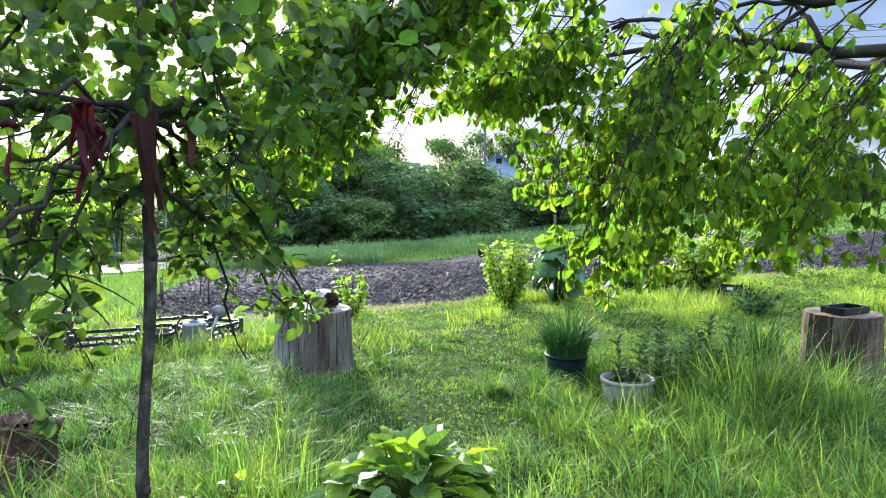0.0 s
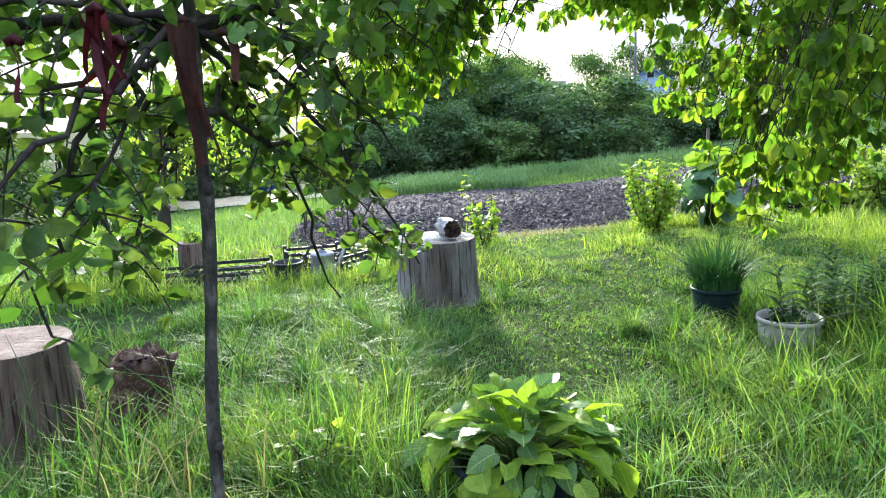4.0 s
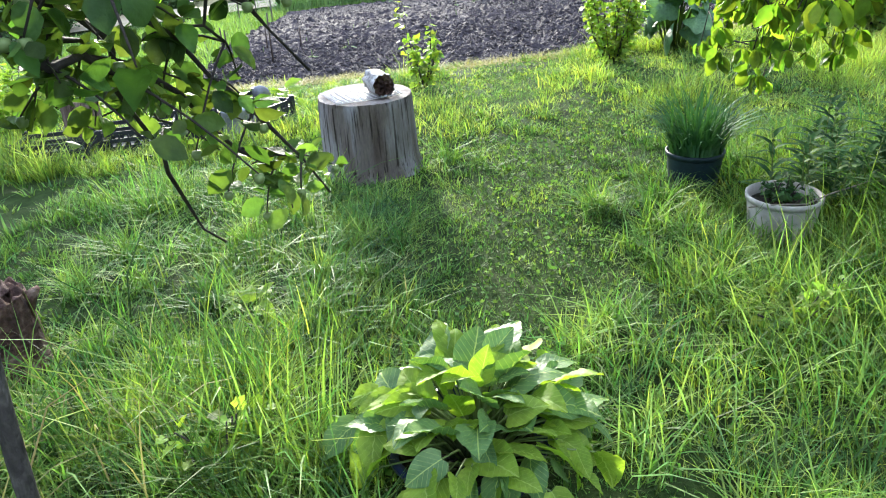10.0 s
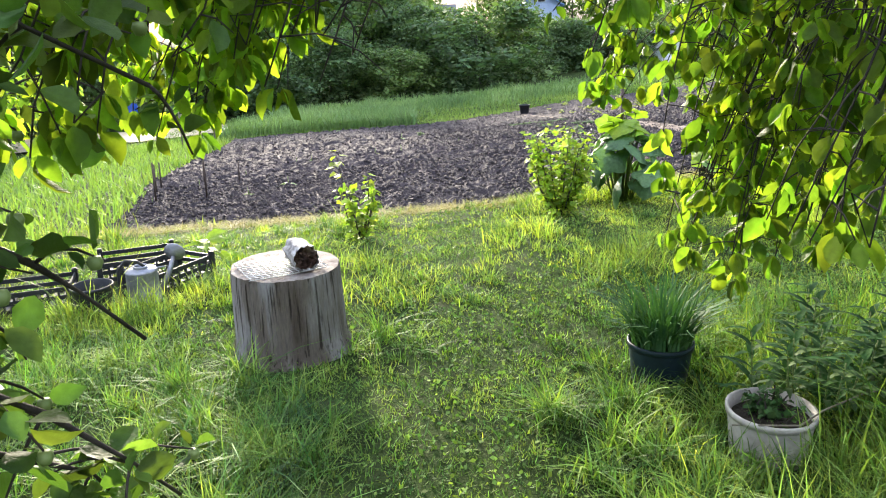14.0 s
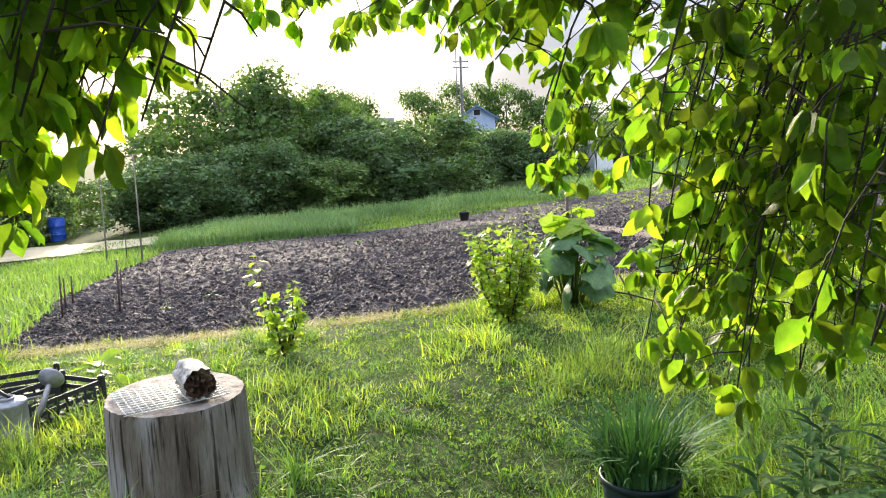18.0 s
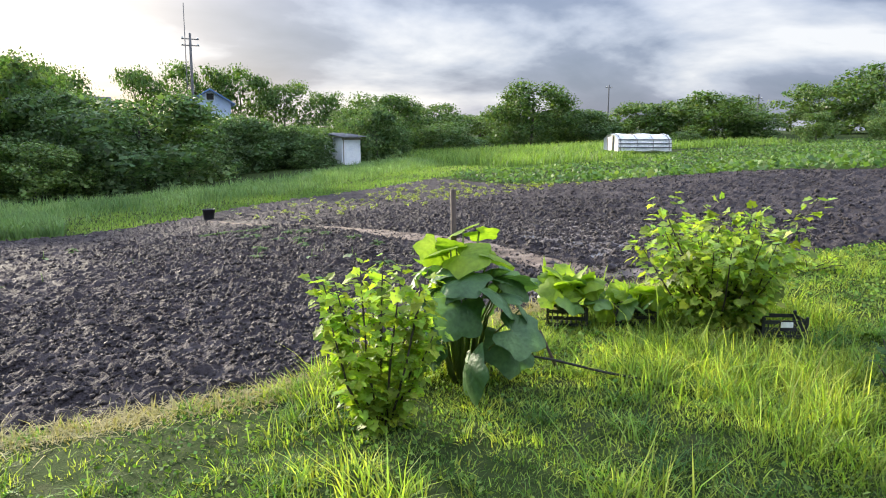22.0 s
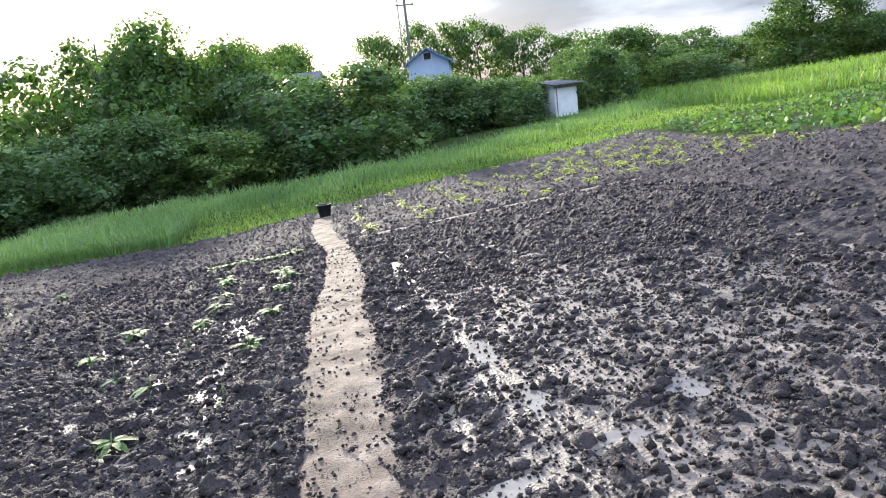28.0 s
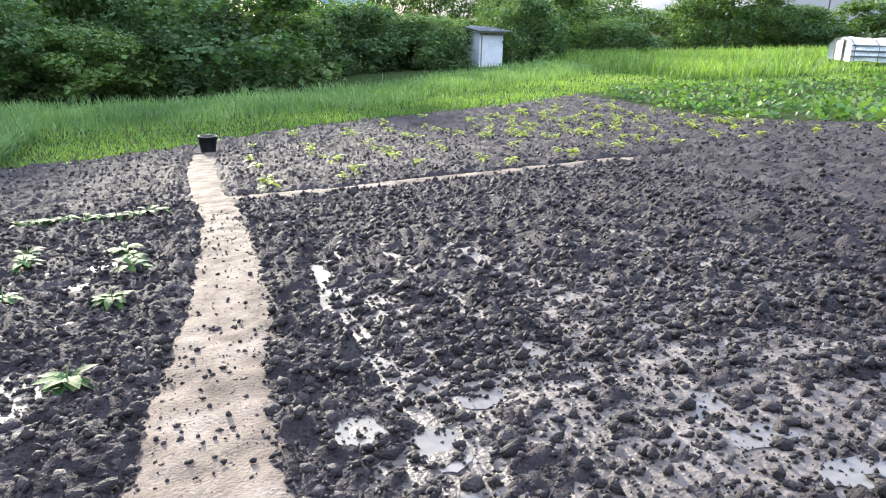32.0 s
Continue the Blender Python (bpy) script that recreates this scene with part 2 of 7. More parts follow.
def part(name, bm, material, parent=None, label="", at=None, smooth_faces=True):
    """Link a bmesh (or mesh) as one object, under a thing where one is given."""
    if isinstance(bm, bmesh.types.BMesh):
        me = bpy.data.meshes.new(name)
        bm.to_mesh(me)
        bm.free()
        me.materials.append(material)
        if smooth_faces:
            me.polygons.foreach_set("use_smooth", [True] * len(me.polygons))
    else:
        me = bm
    ob = new(name, me)
    if parent:
        ob.parent = parent
    if at:
        ob.location = at
    if label:
        ob["label"] = label
    return ob


def thing(name, label, category, m, group="", kind=""):
    """An Empty at the base of a thing; its parts are made under it in its own space."""
    ob = new(name)
    ob.empty_display_size = 0.1
    ob.matrix_world = m
    ob.matrix_basis = m
    return tagged(ob, label, category, group, kind)


def tube(points, radii, sides=8, cap=True):
    """A bmesh tube along points with a radius at each."""
    bm = bmesh.new()
    rings = []
    pts = [Vector(p) for p in points]
    side = None
    for i, p in enumerate(pts):
        d = (pts[min(i + 1, len(pts) - 1)] - pts[max(i - 1, 0)]).normalized()
        if side is None:
            side = d.orthogonal().normalized()
        side = (side - d * side.dot(d)).normalized()
        other = d.cross(side)
        rings.append([bm.verts.new(p + (side * math.cos(a) + other * math.sin(a)) * radii[i])
                      for a in (2 * math.pi * k / sides for k in range(sides))])
    for r0, r1 in zip(rings, rings[1:]):
        for k in range(sides):
            bm.faces.new((r0[k], r0[(k + 1) % sides], r1[(k + 1) % sides], r1[k]))
    if cap:
        bm.faces.new(rings[0][::-1])
        bm.faces.new(rings[-1])
    return bm


def lathe(profile, sides=28, wobble=0.0, seed=0):
    """A bmesh turned from (radius, height) pairs; a radius of 0 closes it."""
    bm = bmesh.new()
    rings = []
    for i, (r, z) in enumerate(profile):
        if r <= 0:
            rings.append([bm.verts.new((0, 0, z))])
        else:
            rings.append([bm.verts.new((r * (1 + wobble * (noise.noise((math.cos(a) * 2, math.sin(a) * 2, seed)))) * math.cos(a),
                                        r * (1 + wobble * (noise.noise((math.cos(a) * 2, math.sin(a) * 2, seed)))) * math.sin(a), z))
                          for a in (2 * math.pi * k / sides for k in range(sides))])
    for r0, r1 in zip(rings, rings[1:]):
        for k in range(sides):
            q = [r0[k % len(r0)], r0[(k + 1) % len(r0)], r1[(k + 1) % len(r1)], r1[k % len(r1)]]
            q = list(dict.fromkeys(q))
            if len(q) > 2:
                bm.faces.new(q)
    return bm


def box(x0, y0, z0, x1, y1, z1, bevel=0.0):
    bm = bmesh.new()
    bmesh.ops.create_cube(bm, size=1, matrix=Matrix.Translation(((x0 + x1) / 2, (y0 + y1) / 2, (z0 + z1) / 2)) @ Matrix.Diagonal((x1 - x0, y1 - y0, z1 - z0, 1)))
    if bevel:
        bmesh.ops.bevel(bm, geom=bm.edges[:], offset=bevel, segments=2, affect="EDGES")
    return bm


def leaf_cloud(name, centres, size, mat, rng, shape="oval", tilt=1.0, hang=0.0, facing=None):
    """One mesh of leaves: each a folded oval of six points at a centre. size: array of leaf lengths."""
    k = len(centres)
    if np.isscalar(size):
        size = size * rng.uniform(0.7, 1.3, k)
    d = rng.normal(size=(k, 3))
    d[:, 2] = d[:, 2] * tilt - hang
    d /= np.linalg.norm(d, axis=1)[:, None]
    s = np.cross(d, rng.normal(size=(k, 3)))
    s /= np.linalg.norm(s, axis=1)[:, None]
    u = np.cross(s, d)
    if facing is not None:
        u = facing + rng.normal(0, 0.5, (k, 3))
        u /= np.linalg.norm(u, axis=1)[:, None]
        d = np.cross(u, rng.normal(size=(k, 3)))
        d /= np.linalg.norm(d, axis=1)[:, None]
        s = np.cross(u, d)
    L = size[:, None]
    wide = 0.32 * L
    base = centres
    v = np.stack([base, base + d * L * 0.33 + s * wide + u * L * 0.08, base + d * L * 0.72 + s * wide * 0.8 + u * L * 0.06, base + d * L,
                  base + d * L * 0.72 - s * wide * 0.8 + u * L * 0.06, base + d * L * 0.33 - s * wide + u * L * 0.08], 1).reshape(-1, 3)
    if shape == "small":
        v = np.stack([base, base + d * L * 0.5 + s * wide * 1.2, base + d * L + u * L * 0.15, base + d * L * 0.5 - s * wide * 1.2], 1).reshape(-1, 3)
        return mesh(name, v, 4 * np.arange(k)[:, None] + [0, 1, 2, 3], mat)
    i = 6 * np.arange(k)[:, None]
    f = np.concatenate([i + [0, 1, 2, 3], i + [0, 3, 4, 5]])
    return mesh(name, v, f, mat)
# ---------------------------------------------------------------- ground, field, path
def grid_sheet(name, xs, ys, height, mat):
    X, Y = np.meshgrid(xs, ys)
    Z = height(X, Y)
    v = np.stack([X.ravel(), Y.ravel(), Z.ravel()], 1)
    nx, ny = len(xs), len(ys)
    i = (np.arange(ny - 1)[:, None] * nx + np.arange(nx - 1)).ravel()
    f = np.stack([i, i + 1, i + nx + 1, i + nx], 1)
    return v, f


def field_near(x):
    """The near edge of the ploughed field, as y over x."""
    return np.interp(x, [-5, -3.5, -1.4, 0.4, 1.8, 3.7, 4.7, 6.2, 8.4, 10.4, 18.5], [12.1, 11.8, 11.15, 10.8, 10.5, 11.0, 11.15, 10.8, 10.4, 10.0, 9.0])


def field_left(y):
    return np.interp(y, [11, 13, 17.3, 24.5, 29], [-3.3, -3.5, -4.4, -4.6, -5.0])


def field_far(x):
    """The far edge of the field, which runs off at a slant to the right."""
    return np.interp(x, [-5, 2, 4.7, 6.8, 8.4, 11, 15, 18], [28.6, 29.0, 30.2, 31.6, 32.4, 33.3, 34.8, 36])


FIELD_RIGHT = 17.4


def in_field(x, y, rag=0.25):
    r = rag * (fnoise(x * 1.7, y * 1.7, 5) - 0.5) * 2
    return (y > field_near(x) + r) & (y < field_far(x) + r) & (x > field_left(y) + r) & (x < FIELD_RIGHT + r)


def from_edge(x, y):
    """Distance into the field from its nearest edge, negative outside."""
    return np.minimum(np.minimum(y - field_near(x), field_far(x) - y), np.minimum(x - field_left(y), FIELD_RIGHT - x))


xs = np.concatenate([np.array([-1500, -700, -350, -180, -120, -90, -70, -50, -38, -28, -20, -14]), np.arange(-10, 20.1, 0.25), np.array([23, 27, 32, 38, 46, 56, 68, 82, 96, 130, 200, 400, 800, 1500])])
ys = np.concatenate([np.array([-1500, -600, -200, -80, -40, -20, -12, -8]), np.arange(-5, 8.9, 0.5), np.arange(9, 12.6, 0.15), np.arange(12.75, 38.1, 0.5), np.array([41, 44, 50, 58, 66, 76, 88, 100, 130, 200, 400, 800, 1500])])


def ground_height(x, y):
    bumps = 0.05 * (fnoise(x * 1.1, y * 1.1, 3) - 0.5) * ((y < 12) & (y > -6))
    inner = (y > field_near(x) + 0.9) & (y < field_far(x) - 0.9) & (x > field_left(y) + 0.9) & (x < FIELD_RIGHT - 0.9)
    return gz(x, y) + bumps * (from_edge(x, y) < 0) - 0.12 * smooth(-0.1, 0.2, from_edge(x, y)) - 0.13 * inner


v, f = grid_sheet("ground", xs, ys, ground_height, M_TURF)
ground = tagged(new("ground", mesh("ground", v, f, M_TURF, True)), "sloping ground under rough garden grass and meadow", "ground", kind="structure")
# ---------------------------------------------------------------- the dug field
M_MUD = surface("wet_mud", [(0.068, 0.055, 0.049), (0.145, 0.12, 0.104), (0.25, 0.21, 0.178)], 3.5, 0.7, 0.9, 45, 35, gloss=0.22, spec=0.35)


def water_material():
    m = surface("puddle_water", [(0.12, 0.105, 0.092), (0.20, 0.178, 0.158)], 2.0, 0.12, 0.03, 12, 20, spec=0.7)
    return m


M_WATER = water_material()


def path_mid(y):
    return np.interp(y, [10.6, 11.4, 12.4, 13.4, 15, 16.5, 17.6, 19.2, 21, 22.6, 26.5, 28.9], [6.3, 5.85, 5.66, 5.65, 5.67, 5.66, 5.76, 5.77, 5.74, 5.58, 5.42, 5.45])


def path_half(y):
    return np.interp(y, [10.6, 11.3, 12.3, 15, 20, 28], [0.2, 0.26, 0.23, 0.26, 0.22, 0.23])


# furrows where rainwater gathers, and single puddles: x, y, half length along y, half width
FURROW = ([11.5, 12.2, 12.7, 13.2, 14.0, 15.0, 16.4, 17.45, 18.6], [7.7, 7.0, 6.87, 6.66, 6.57, 6.47, 6.44, 6.36, 6.38])
FURROW_2 = ([14.7, 15.2, 15.5, 16.3, 16.9, 17.6, 18.3], [7.7, 7.58, 7.54, 7.8, 7.7, 7.5, 7.53])
PUDDLES = [(6.36, 17.45, 0.17, 0.11), (6.44, 16.45, 0.15, 0.08), (6.23, 15.78, 0.13, 0.11), (6.48, 15.55, 0.16, 0.09), (6.57, 14.1, 0.3, 0.08), (7.35, 12.9, 0.14, 0.13),
           (7.53, 18.1, 0.15, 0.12), (7.49, 17.55, 0.12, 0.10), (7.7, 16.88, 0.14, 0.15), (7.82, 16.35, 0.10, 0.20), (7.53, 15.5, 0.14, 0.12), (7.6, 15.2, 0.09, 0.18),
           (6.74, 15.85, 0.10, 0.10), (4.74, 16.5, 0.07, 0.20), (4.6, 18.7, 0.09, 0.2), (4.9, 19.95, 0.1, 0.22), (2.82, 17.1, 0.07, 0.35), (2.14, 18.4, 0.07, 0.4),
           (6.32, 12.45, 0.08, 0.2), (4.42, 11.4, 0.22, 0.24), (4.82, 11.55, 0.2, 0.2),
           (6.84, 12.62, 0.08, 0.16), (9.1, 17.1, 0.08, 0.2), (6.87, 14.45, 0.09, 0.14), (7.72, 14.87, 0.09, 0.16), (8.6, 14.9, 0.08, 0.2),
           (7.18, 16.26, 0.1, 0.1), (6.66, 13.2, 0.2, 0.07), (6.45, 15.05, 0.16, 0.07)]


def wetness(x, y):
    w = 0.68 * np.exp(-((x - 7.4) / 3.2) ** 2 - ((y - 14.2) / 4.6) ** 2)
    w = np.maximum(w, 0.95 * np.exp(-((x - np.interp(y, *FURROW)) / 0.10) ** 2) * (y > 11) * (y < 18.6))
    w = np.maximum(w, 0.8 * np.exp(-((x - np.interp(y, *FURROW_2)) / 0.12) ** 2) * (y > 14.5) * (y < 18.4))
    w = np.maximum(w, (0.12 + 0.5 * smooth(0.52, 0.62, fnoise(x * 1.1, y * 2.6, 66, 3))) * np.exp(-((x - 4.0) / 1.2) ** 4 - ((y - 17.5) / 4.0) ** 4))
    for px, py, a, b in PUDDLES:
        w = np.maximum(w, 1.15 * np.exp(-(((x - px) / (b * 1.15)) ** 2 + ((y - py) / (a * 1.15)) ** 2) ** 1.5))
    return w


def lumps(x, y, cell, seed, lo, hi, share):
    """Height of half-sunk round clods, one at most in each cell; share: which part of the cells holds one (may be an array)."""
    ix, iy = np.floor(x / cell), np.floor(y / cell)
    top = np.zeros_like(x)
    for dx in (-1, 0, 1):
        for dy in (-1, 0, 1):
            jx, jy = ix + dx, iy + dy
            cx, cy = (jx + hash2(jx, jy, seed)) * cell, (jy + hash2(jx, jy, seed + 1)) * cell
            r = cell * (lo + (hi - lo) * hash2(jx, jy, seed + 2) ** 1.6) * (hash2(jx, jy, seed + 3) < share)
            q = 0.7 + 0.6 * hash2(jx, jy, seed + 4)
            top = np.maximum(top, np.sqrt(np.maximum(r * r - ((x - cx) * q) ** 2 - ((y - cy) / q) ** 2, 0)))
    return top


def soil_height(x, y):
    x, y = np.asarray(x, float), np.asarray(y, float)
    wet = wetness(x, y)
    wx, wy = x + 0.05 * (vnoise(x * 13, y * 13, 91) - 0.5), y + 0.05 * (vnoise(x * 13, y * 13, 92) - 0.5)
    big = fnoise(x * 1.2, y * 1.2, 21, 3) - 0.5
    clod = fnoise(x * 8.5, y * 8.5, 31, 3) - 0.5
    crumb = vnoise(x * 33, y * 33, 35) - 0.5
    rows = 0.012 * np.sin(x * 14 + 2 * fnoise(x, y, 8))
    h = 0.032 + 0.03 * big + 0.028 * (fnoise(x * 4.2, y * 4.2, 27, 2) - 0.5) + 0.055 * clod + 0.03 * crumb + rows - 0.062 * wet
    dry = np.clip(1.2 - 0.85 * wet, 0.1, 1)
    path_gap = np.minimum(np.abs(x - path_mid(y)) - path_half(y), 1.0) + 0.16 * (fnoise(x * 5, y * 5, 17, 4) - 0.5)
    dry = dry * smooth(-0.02, 0.12, path_gap)
    lump = np.maximum(0.9 * lumps(wx, wy, 0.16, 41, 0.2, 0.5, 0.5 * dry), 0.95 * lumps(wx + 0.3, wy, 0.082, 51, 0.22, 0.55, 0.95 * dry))
    h = h + lump * (0.8 + 0.5 * clod)
    h = h - 0.11 * smooth(0.03, -0.10, path_gap) * (y < 28.9) + 0.035 * np.exp(-((path_gap - 0.18) / 0.12) ** 2) * (y > 12)
    mid = np.abs(y - cross_mid(x))                                      # narrow trodden cross path
    h = h - 0.07 * smooth(0.42, 0.2, mid + 0.2 * (fnoise(x * 4, y * 4, 18) - 0.5)) * smooth(5.3, 5.8, x) * smooth(13.5, 12, x)
    ridge = np.exp(-((y - cross_mid(x) + 0.45) / 0.16) ** 2) * smooth(6.0, 5.0, x)
    h = h + 0.06 * ridge
    rag = 0.3 * (fnoise(x * 1.7, y * 1.7, 5) - 0.5)
    h = h - 0.2 * smooth(0.08, -0.15, from_edge(x, y) + rag)
    return gz(x, y) + h


def cross_mid(x):
    return np.interp(x, [3, 5.6, 7.1, 10.3, 14], [22.5, 22.3, 22.15, 22.4, 22.9])


xs = np.concatenate([np.arange(-5.4, 1.6, 0.042), np.arange(1.6, 9.6, 0.026), np.arange(9.6, 18.4, 0.065)])
ys = np.concatenate([np.arange(9.0, 10.3, 0.08), np.arange(10.3, 18.0, 0.026), np.arange(18.0, 24.0, 0.055), np.arange(24.0, 36.6, 0.085)])
v, f = grid_sheet("field", xs, ys, soil_height, M_SOIL)
ok = from_edge(*v[f].mean(1)[:, :2].T) > -0.2
field = tagged(new("field_soil", mesh("field_soil", v, f[ok], M_SOIL, True)), "freshly dug wet black garden soil in coarse clods", "soil", kind="structure")

xs = np.arange(2.0, 12.0, 0.05)
ys = np.arange(9.4, 22, 0.05)
v, f = grid_sheet("mud", xs, ys, lambda x, y: gz(x, y) + 0.007 + 0.014 * (fnoise(x * 3, y * 3, 77) - 0.5) + 0.02 * (fnoise(x * 9, y * 9, 78) - 0.5) - 0.06 * (1 - np.maximum(np.maximum(smooth(5.7, 6.1, x), smooth(5.2, 4.9, x) * smooth(2.6, 3.0, x) * smooth(12.8, 13.4, y)), 0.55 * smooth(12.9, 12.4, y) * smooth(3.5, 4.2, x)) * smooth(11.5, 9.0, x) * smooth(21.5, 19.0, y)) - 0.05 * (np.abs(x - path_mid(y)) < path_half(y) * 1.3 + 0.1) * (y > 12.3) - 0.07 * smooth(0.8, 0.25, from_edge(x, y)), M_MUD)
ok = from_edge(*v[f].mean(1)[:, :2].T) > 0.15
tagged(new("field_mud", mesh("field_mud", v, f[ok], M_MUD, True)), "smooth wet grey mud between the clods", "mud", kind="structure")

# trodden earth path with footprints
ys = np.arange(11.8, 29.2, 0.05)
us = np.linspace(-1, 1, 15)
Y, U = np.meshgrid(ys, us, indexing="ij")
X = path_mid(Y) + 0.08 * (fnoise(Y * 0.9, Y * 0 + 2, 12) - 0.5) + U * path_half(Y) * 1.25
Z = gz(X, Y) + 0.022 - 0.10 * smooth(12.3, 11.8, Y) * (0.4 + 0.6 * np.abs(U)) - 0.03 * np.abs(U) ** 6 + 0.03 * (fnoise(X * 4, Y * 4, 61) - 0.5) + 0.03 * (fnoise(X * 12, Y * 12, 62) - 0.5)
i = (np.arange(len(ys) - 1)[:, None] * 15 + np.arange(14)).ravel()
xs = np.arange(5.5, 12.6, 0.05)
Xc, Uc = np.meshgrid(xs, np.linspace(-1, 1, 7), indexing="ij")
Yc = cross_mid(Xc) + Uc * 0.24
Zc = gz(Xc, Yc) + 0.03 - 0.03 * np.abs(Uc) ** 4 + 0.03 * (fnoise(Xc * 6, Yc * 6, 63) - 0.5) - 0.08 * smooth(11.0, 12.6, Xc)
j = (np.arange(len(xs) - 1)[:, None] * 7 + np.arange(6)).ravel()
tagged(new("cross_path", mesh("cross_path", np.stack([Xc.ravel(), Yc.ravel(), Zc.ravel()], 1), np.stack([j, j + 7, j + 8, j + 1], 1), M_PATH, True)),
       "narrow wet grey trodden strip crossing the field", "path", kind="structure")
path = tagged(new("path", mesh("path", np.stack([X.ravel(), Y.ravel(), Z.ravel()], 1), np.stack([i, i + 1, i + 16, i + 15], 1), M_PATH, True)),
              "narrow trodden light-brown earth path with footprints", "path", kind="structure")


def puddle(x, y, a, b, seed):
    k = 44
    ang = np.arange(k) * 2 * np.pi / k
    r = 0.5 + 1.1 * fnoise(np.cos(ang) * 2.2 + seed * 7, np.sin(ang) * 2.2, 3)
    px, py = b * 0.95 * r * np.cos(ang), a * 0.95 * r * np.sin(ang)
    slope_x, slope_y = g(x + 0.2, y) - g(x - 0.2, y), g(x, y + 0.2) - g(x, y - 0.2)
    z = 0.009
    vs = [(0, 0, 0)] + [(float(p), float(q), float((slope_x * p + slope_y * q) * 2.4)) for p, q in zip(px, py)]
    fs = [(0, 1 + j, 1 + (j + 1) % k) for j in range(k)]
    ob = new("puddle", mesh("puddle", vs, fs, M_WATER))
    ob.location = (x, y, g(x, y) + z)
    return tagged(ob, "shallow muddy rain puddle lying between soil clods", "puddle", "puddles in the field", "structure")


for n, (x, y, a, b) in enumerate(PUDDLES):
    puddle(x, y, a, b, n)


# loose clods
def clod_mesh(name, pts, radius, rng, sub):
    if sub == 0:
        base = np.array([(1, 0, 0), (0, 1, 0), (-1, 0, 0), (0, -1, 0), (0, 0, 1), (0, 0, -1)], float)
        tris = np.array([(0, 1, 4), (1, 2, 4), (2, 3, 4), (3, 0, 4), (1, 0, 5), (2, 1, 5), (3, 2, 5), (0, 3, 5)])
    else:
        bm = bmesh.new()
        bmesh.ops.create_icosphere(bm, subdivisions=sub, radius=1)
        base = np.array([p.co for p in bm.verts])
        tris = np.array([[q.index for q in p.verts] for p in bm.faces])
        bm.free()
    turn = rng.uniform(0, 6.283, len(pts))
    k, n = len(pts), len(base)
    jit = 1 + rng.normal(0, 0.24, (k, n, 1))
    sq = rng.uniform(0.65, 1.15, (k, 1, 3)) * (1, 1, 0.8)
    V = base[None] * jit * sq * radius[:, None, None]
    c, d = np.cos(turn)[:, None], np.sin(turn)[:, None]
    V = np.stack([V[..., 0] * c - V[..., 1] * d, V[..., 0] * d + V[..., 1] * c + 0.3 * V[..., 2] * d, V[..., 2]], 2) + pts[:, None]
    return mesh(name, V.reshape(-1, 3), (tris[None] + n * np.arange(k)[:, None, None]).reshape(-1, 3), M_CLOD)


rng = np.random.default_rng(4)


def scatter_clods(count, x0, x1, y0, y1, lo, hi, sub, name):
    x, y = rng.uniform(x0, x1, count), rng.uniform(y0, y1, count)
    on_path = (np.abs(x - path_mid(y)) < path_half(y) * 0.95) & (rng.uniform(size=count) > np.where(np.abs(x - path_mid(y)) > path_half(y) * 0.6, 0.45, 0.14))
    keep = in_field(x, y) & ~on_path & ((wetness(x, y) < 0.8) | (rng.uniform(size=count) < 0.5))
    x, y = x[keep], y[keep]
    r = lo + (hi - lo) * rng.uniform(size=len(x)) ** 2.6
    r = np.where(np.abs(x - path_mid(y)) < path_half(y), np.minimum(r, 0.016), r)
    z = np.maximum(soil_height(x, y), gz(x, y) + 0.01) + r * 0.25
    me = clod_mesh(name, np.stack([x, y, z], 1), r, rng, sub)
    return tagged(new(name, me), "scattered dark crumbly clods of soil", "soil", kind="stuff")


scatter_clods(3200, 3.0, 9.6, 11.0, 17.0, 0.014, 0.042, 1, "clods")
scatter_clods(9000, 3.0, 9.6, 10.9, 17.5, 0.008, 0.022, 1, "clods")
scatter_clods(34000, 3.0, 9.4, 10.9, 16.6, 0.004, 0.016, 0, "clods")
scatter_clods(16000, 1.5, 11.0, 16.0, 22.0, 0.012, 0.045, 0, "clods")
scatter_clods(22000, -4.5, 17.2, 10.2, 30.0, 0.016, 0.045, 0, "clods")
scatter_clods(20000, -4.2, 3.4, 10.5, 15.5, 0.009, 0.034, 0, "clods")
k = 1700
y = 11.6 + 10 * rng.uniform(size=k) ** 1.5
x = path_mid(y) + path_half(y) * rng.uniform(-1.1, 1.1, k)
r = 0.003 + 0.015 * rng.uniform(size=k) ** 4
tagged(new("crumbs", clod_mesh("crumbs", np.stack([x, y, gz(x, y) + 0.024 + r * 0.3], 1), r, rng, 1)), "small dark crumbs of soil trodden onto the path", "soil", kind="stuff")
for x, y, r in ((4.99, 13.11, 0.085), (5.69, 12.54, 0.06), (5.91, 11.77, 0.075), (6.72, 12.64, 0.07), (7.39, 11.58, 0.08), (5.3, 13.4, 0.05), (7.12, 14.71, 0.05), (5.68, 17.27, 0.03), (7.38, 14.13, 0.05)):
    one = new("clod", clod_mesh("clod", np.zeros((1, 3)), np.array([r]), rng, 2))
    one.location = (x, y, max(float(soil_height(x, y)), g(x, y)) + r * 0.3)
    tagged(one, "large dark clod of dug soil", "clod", "large clods in the field")

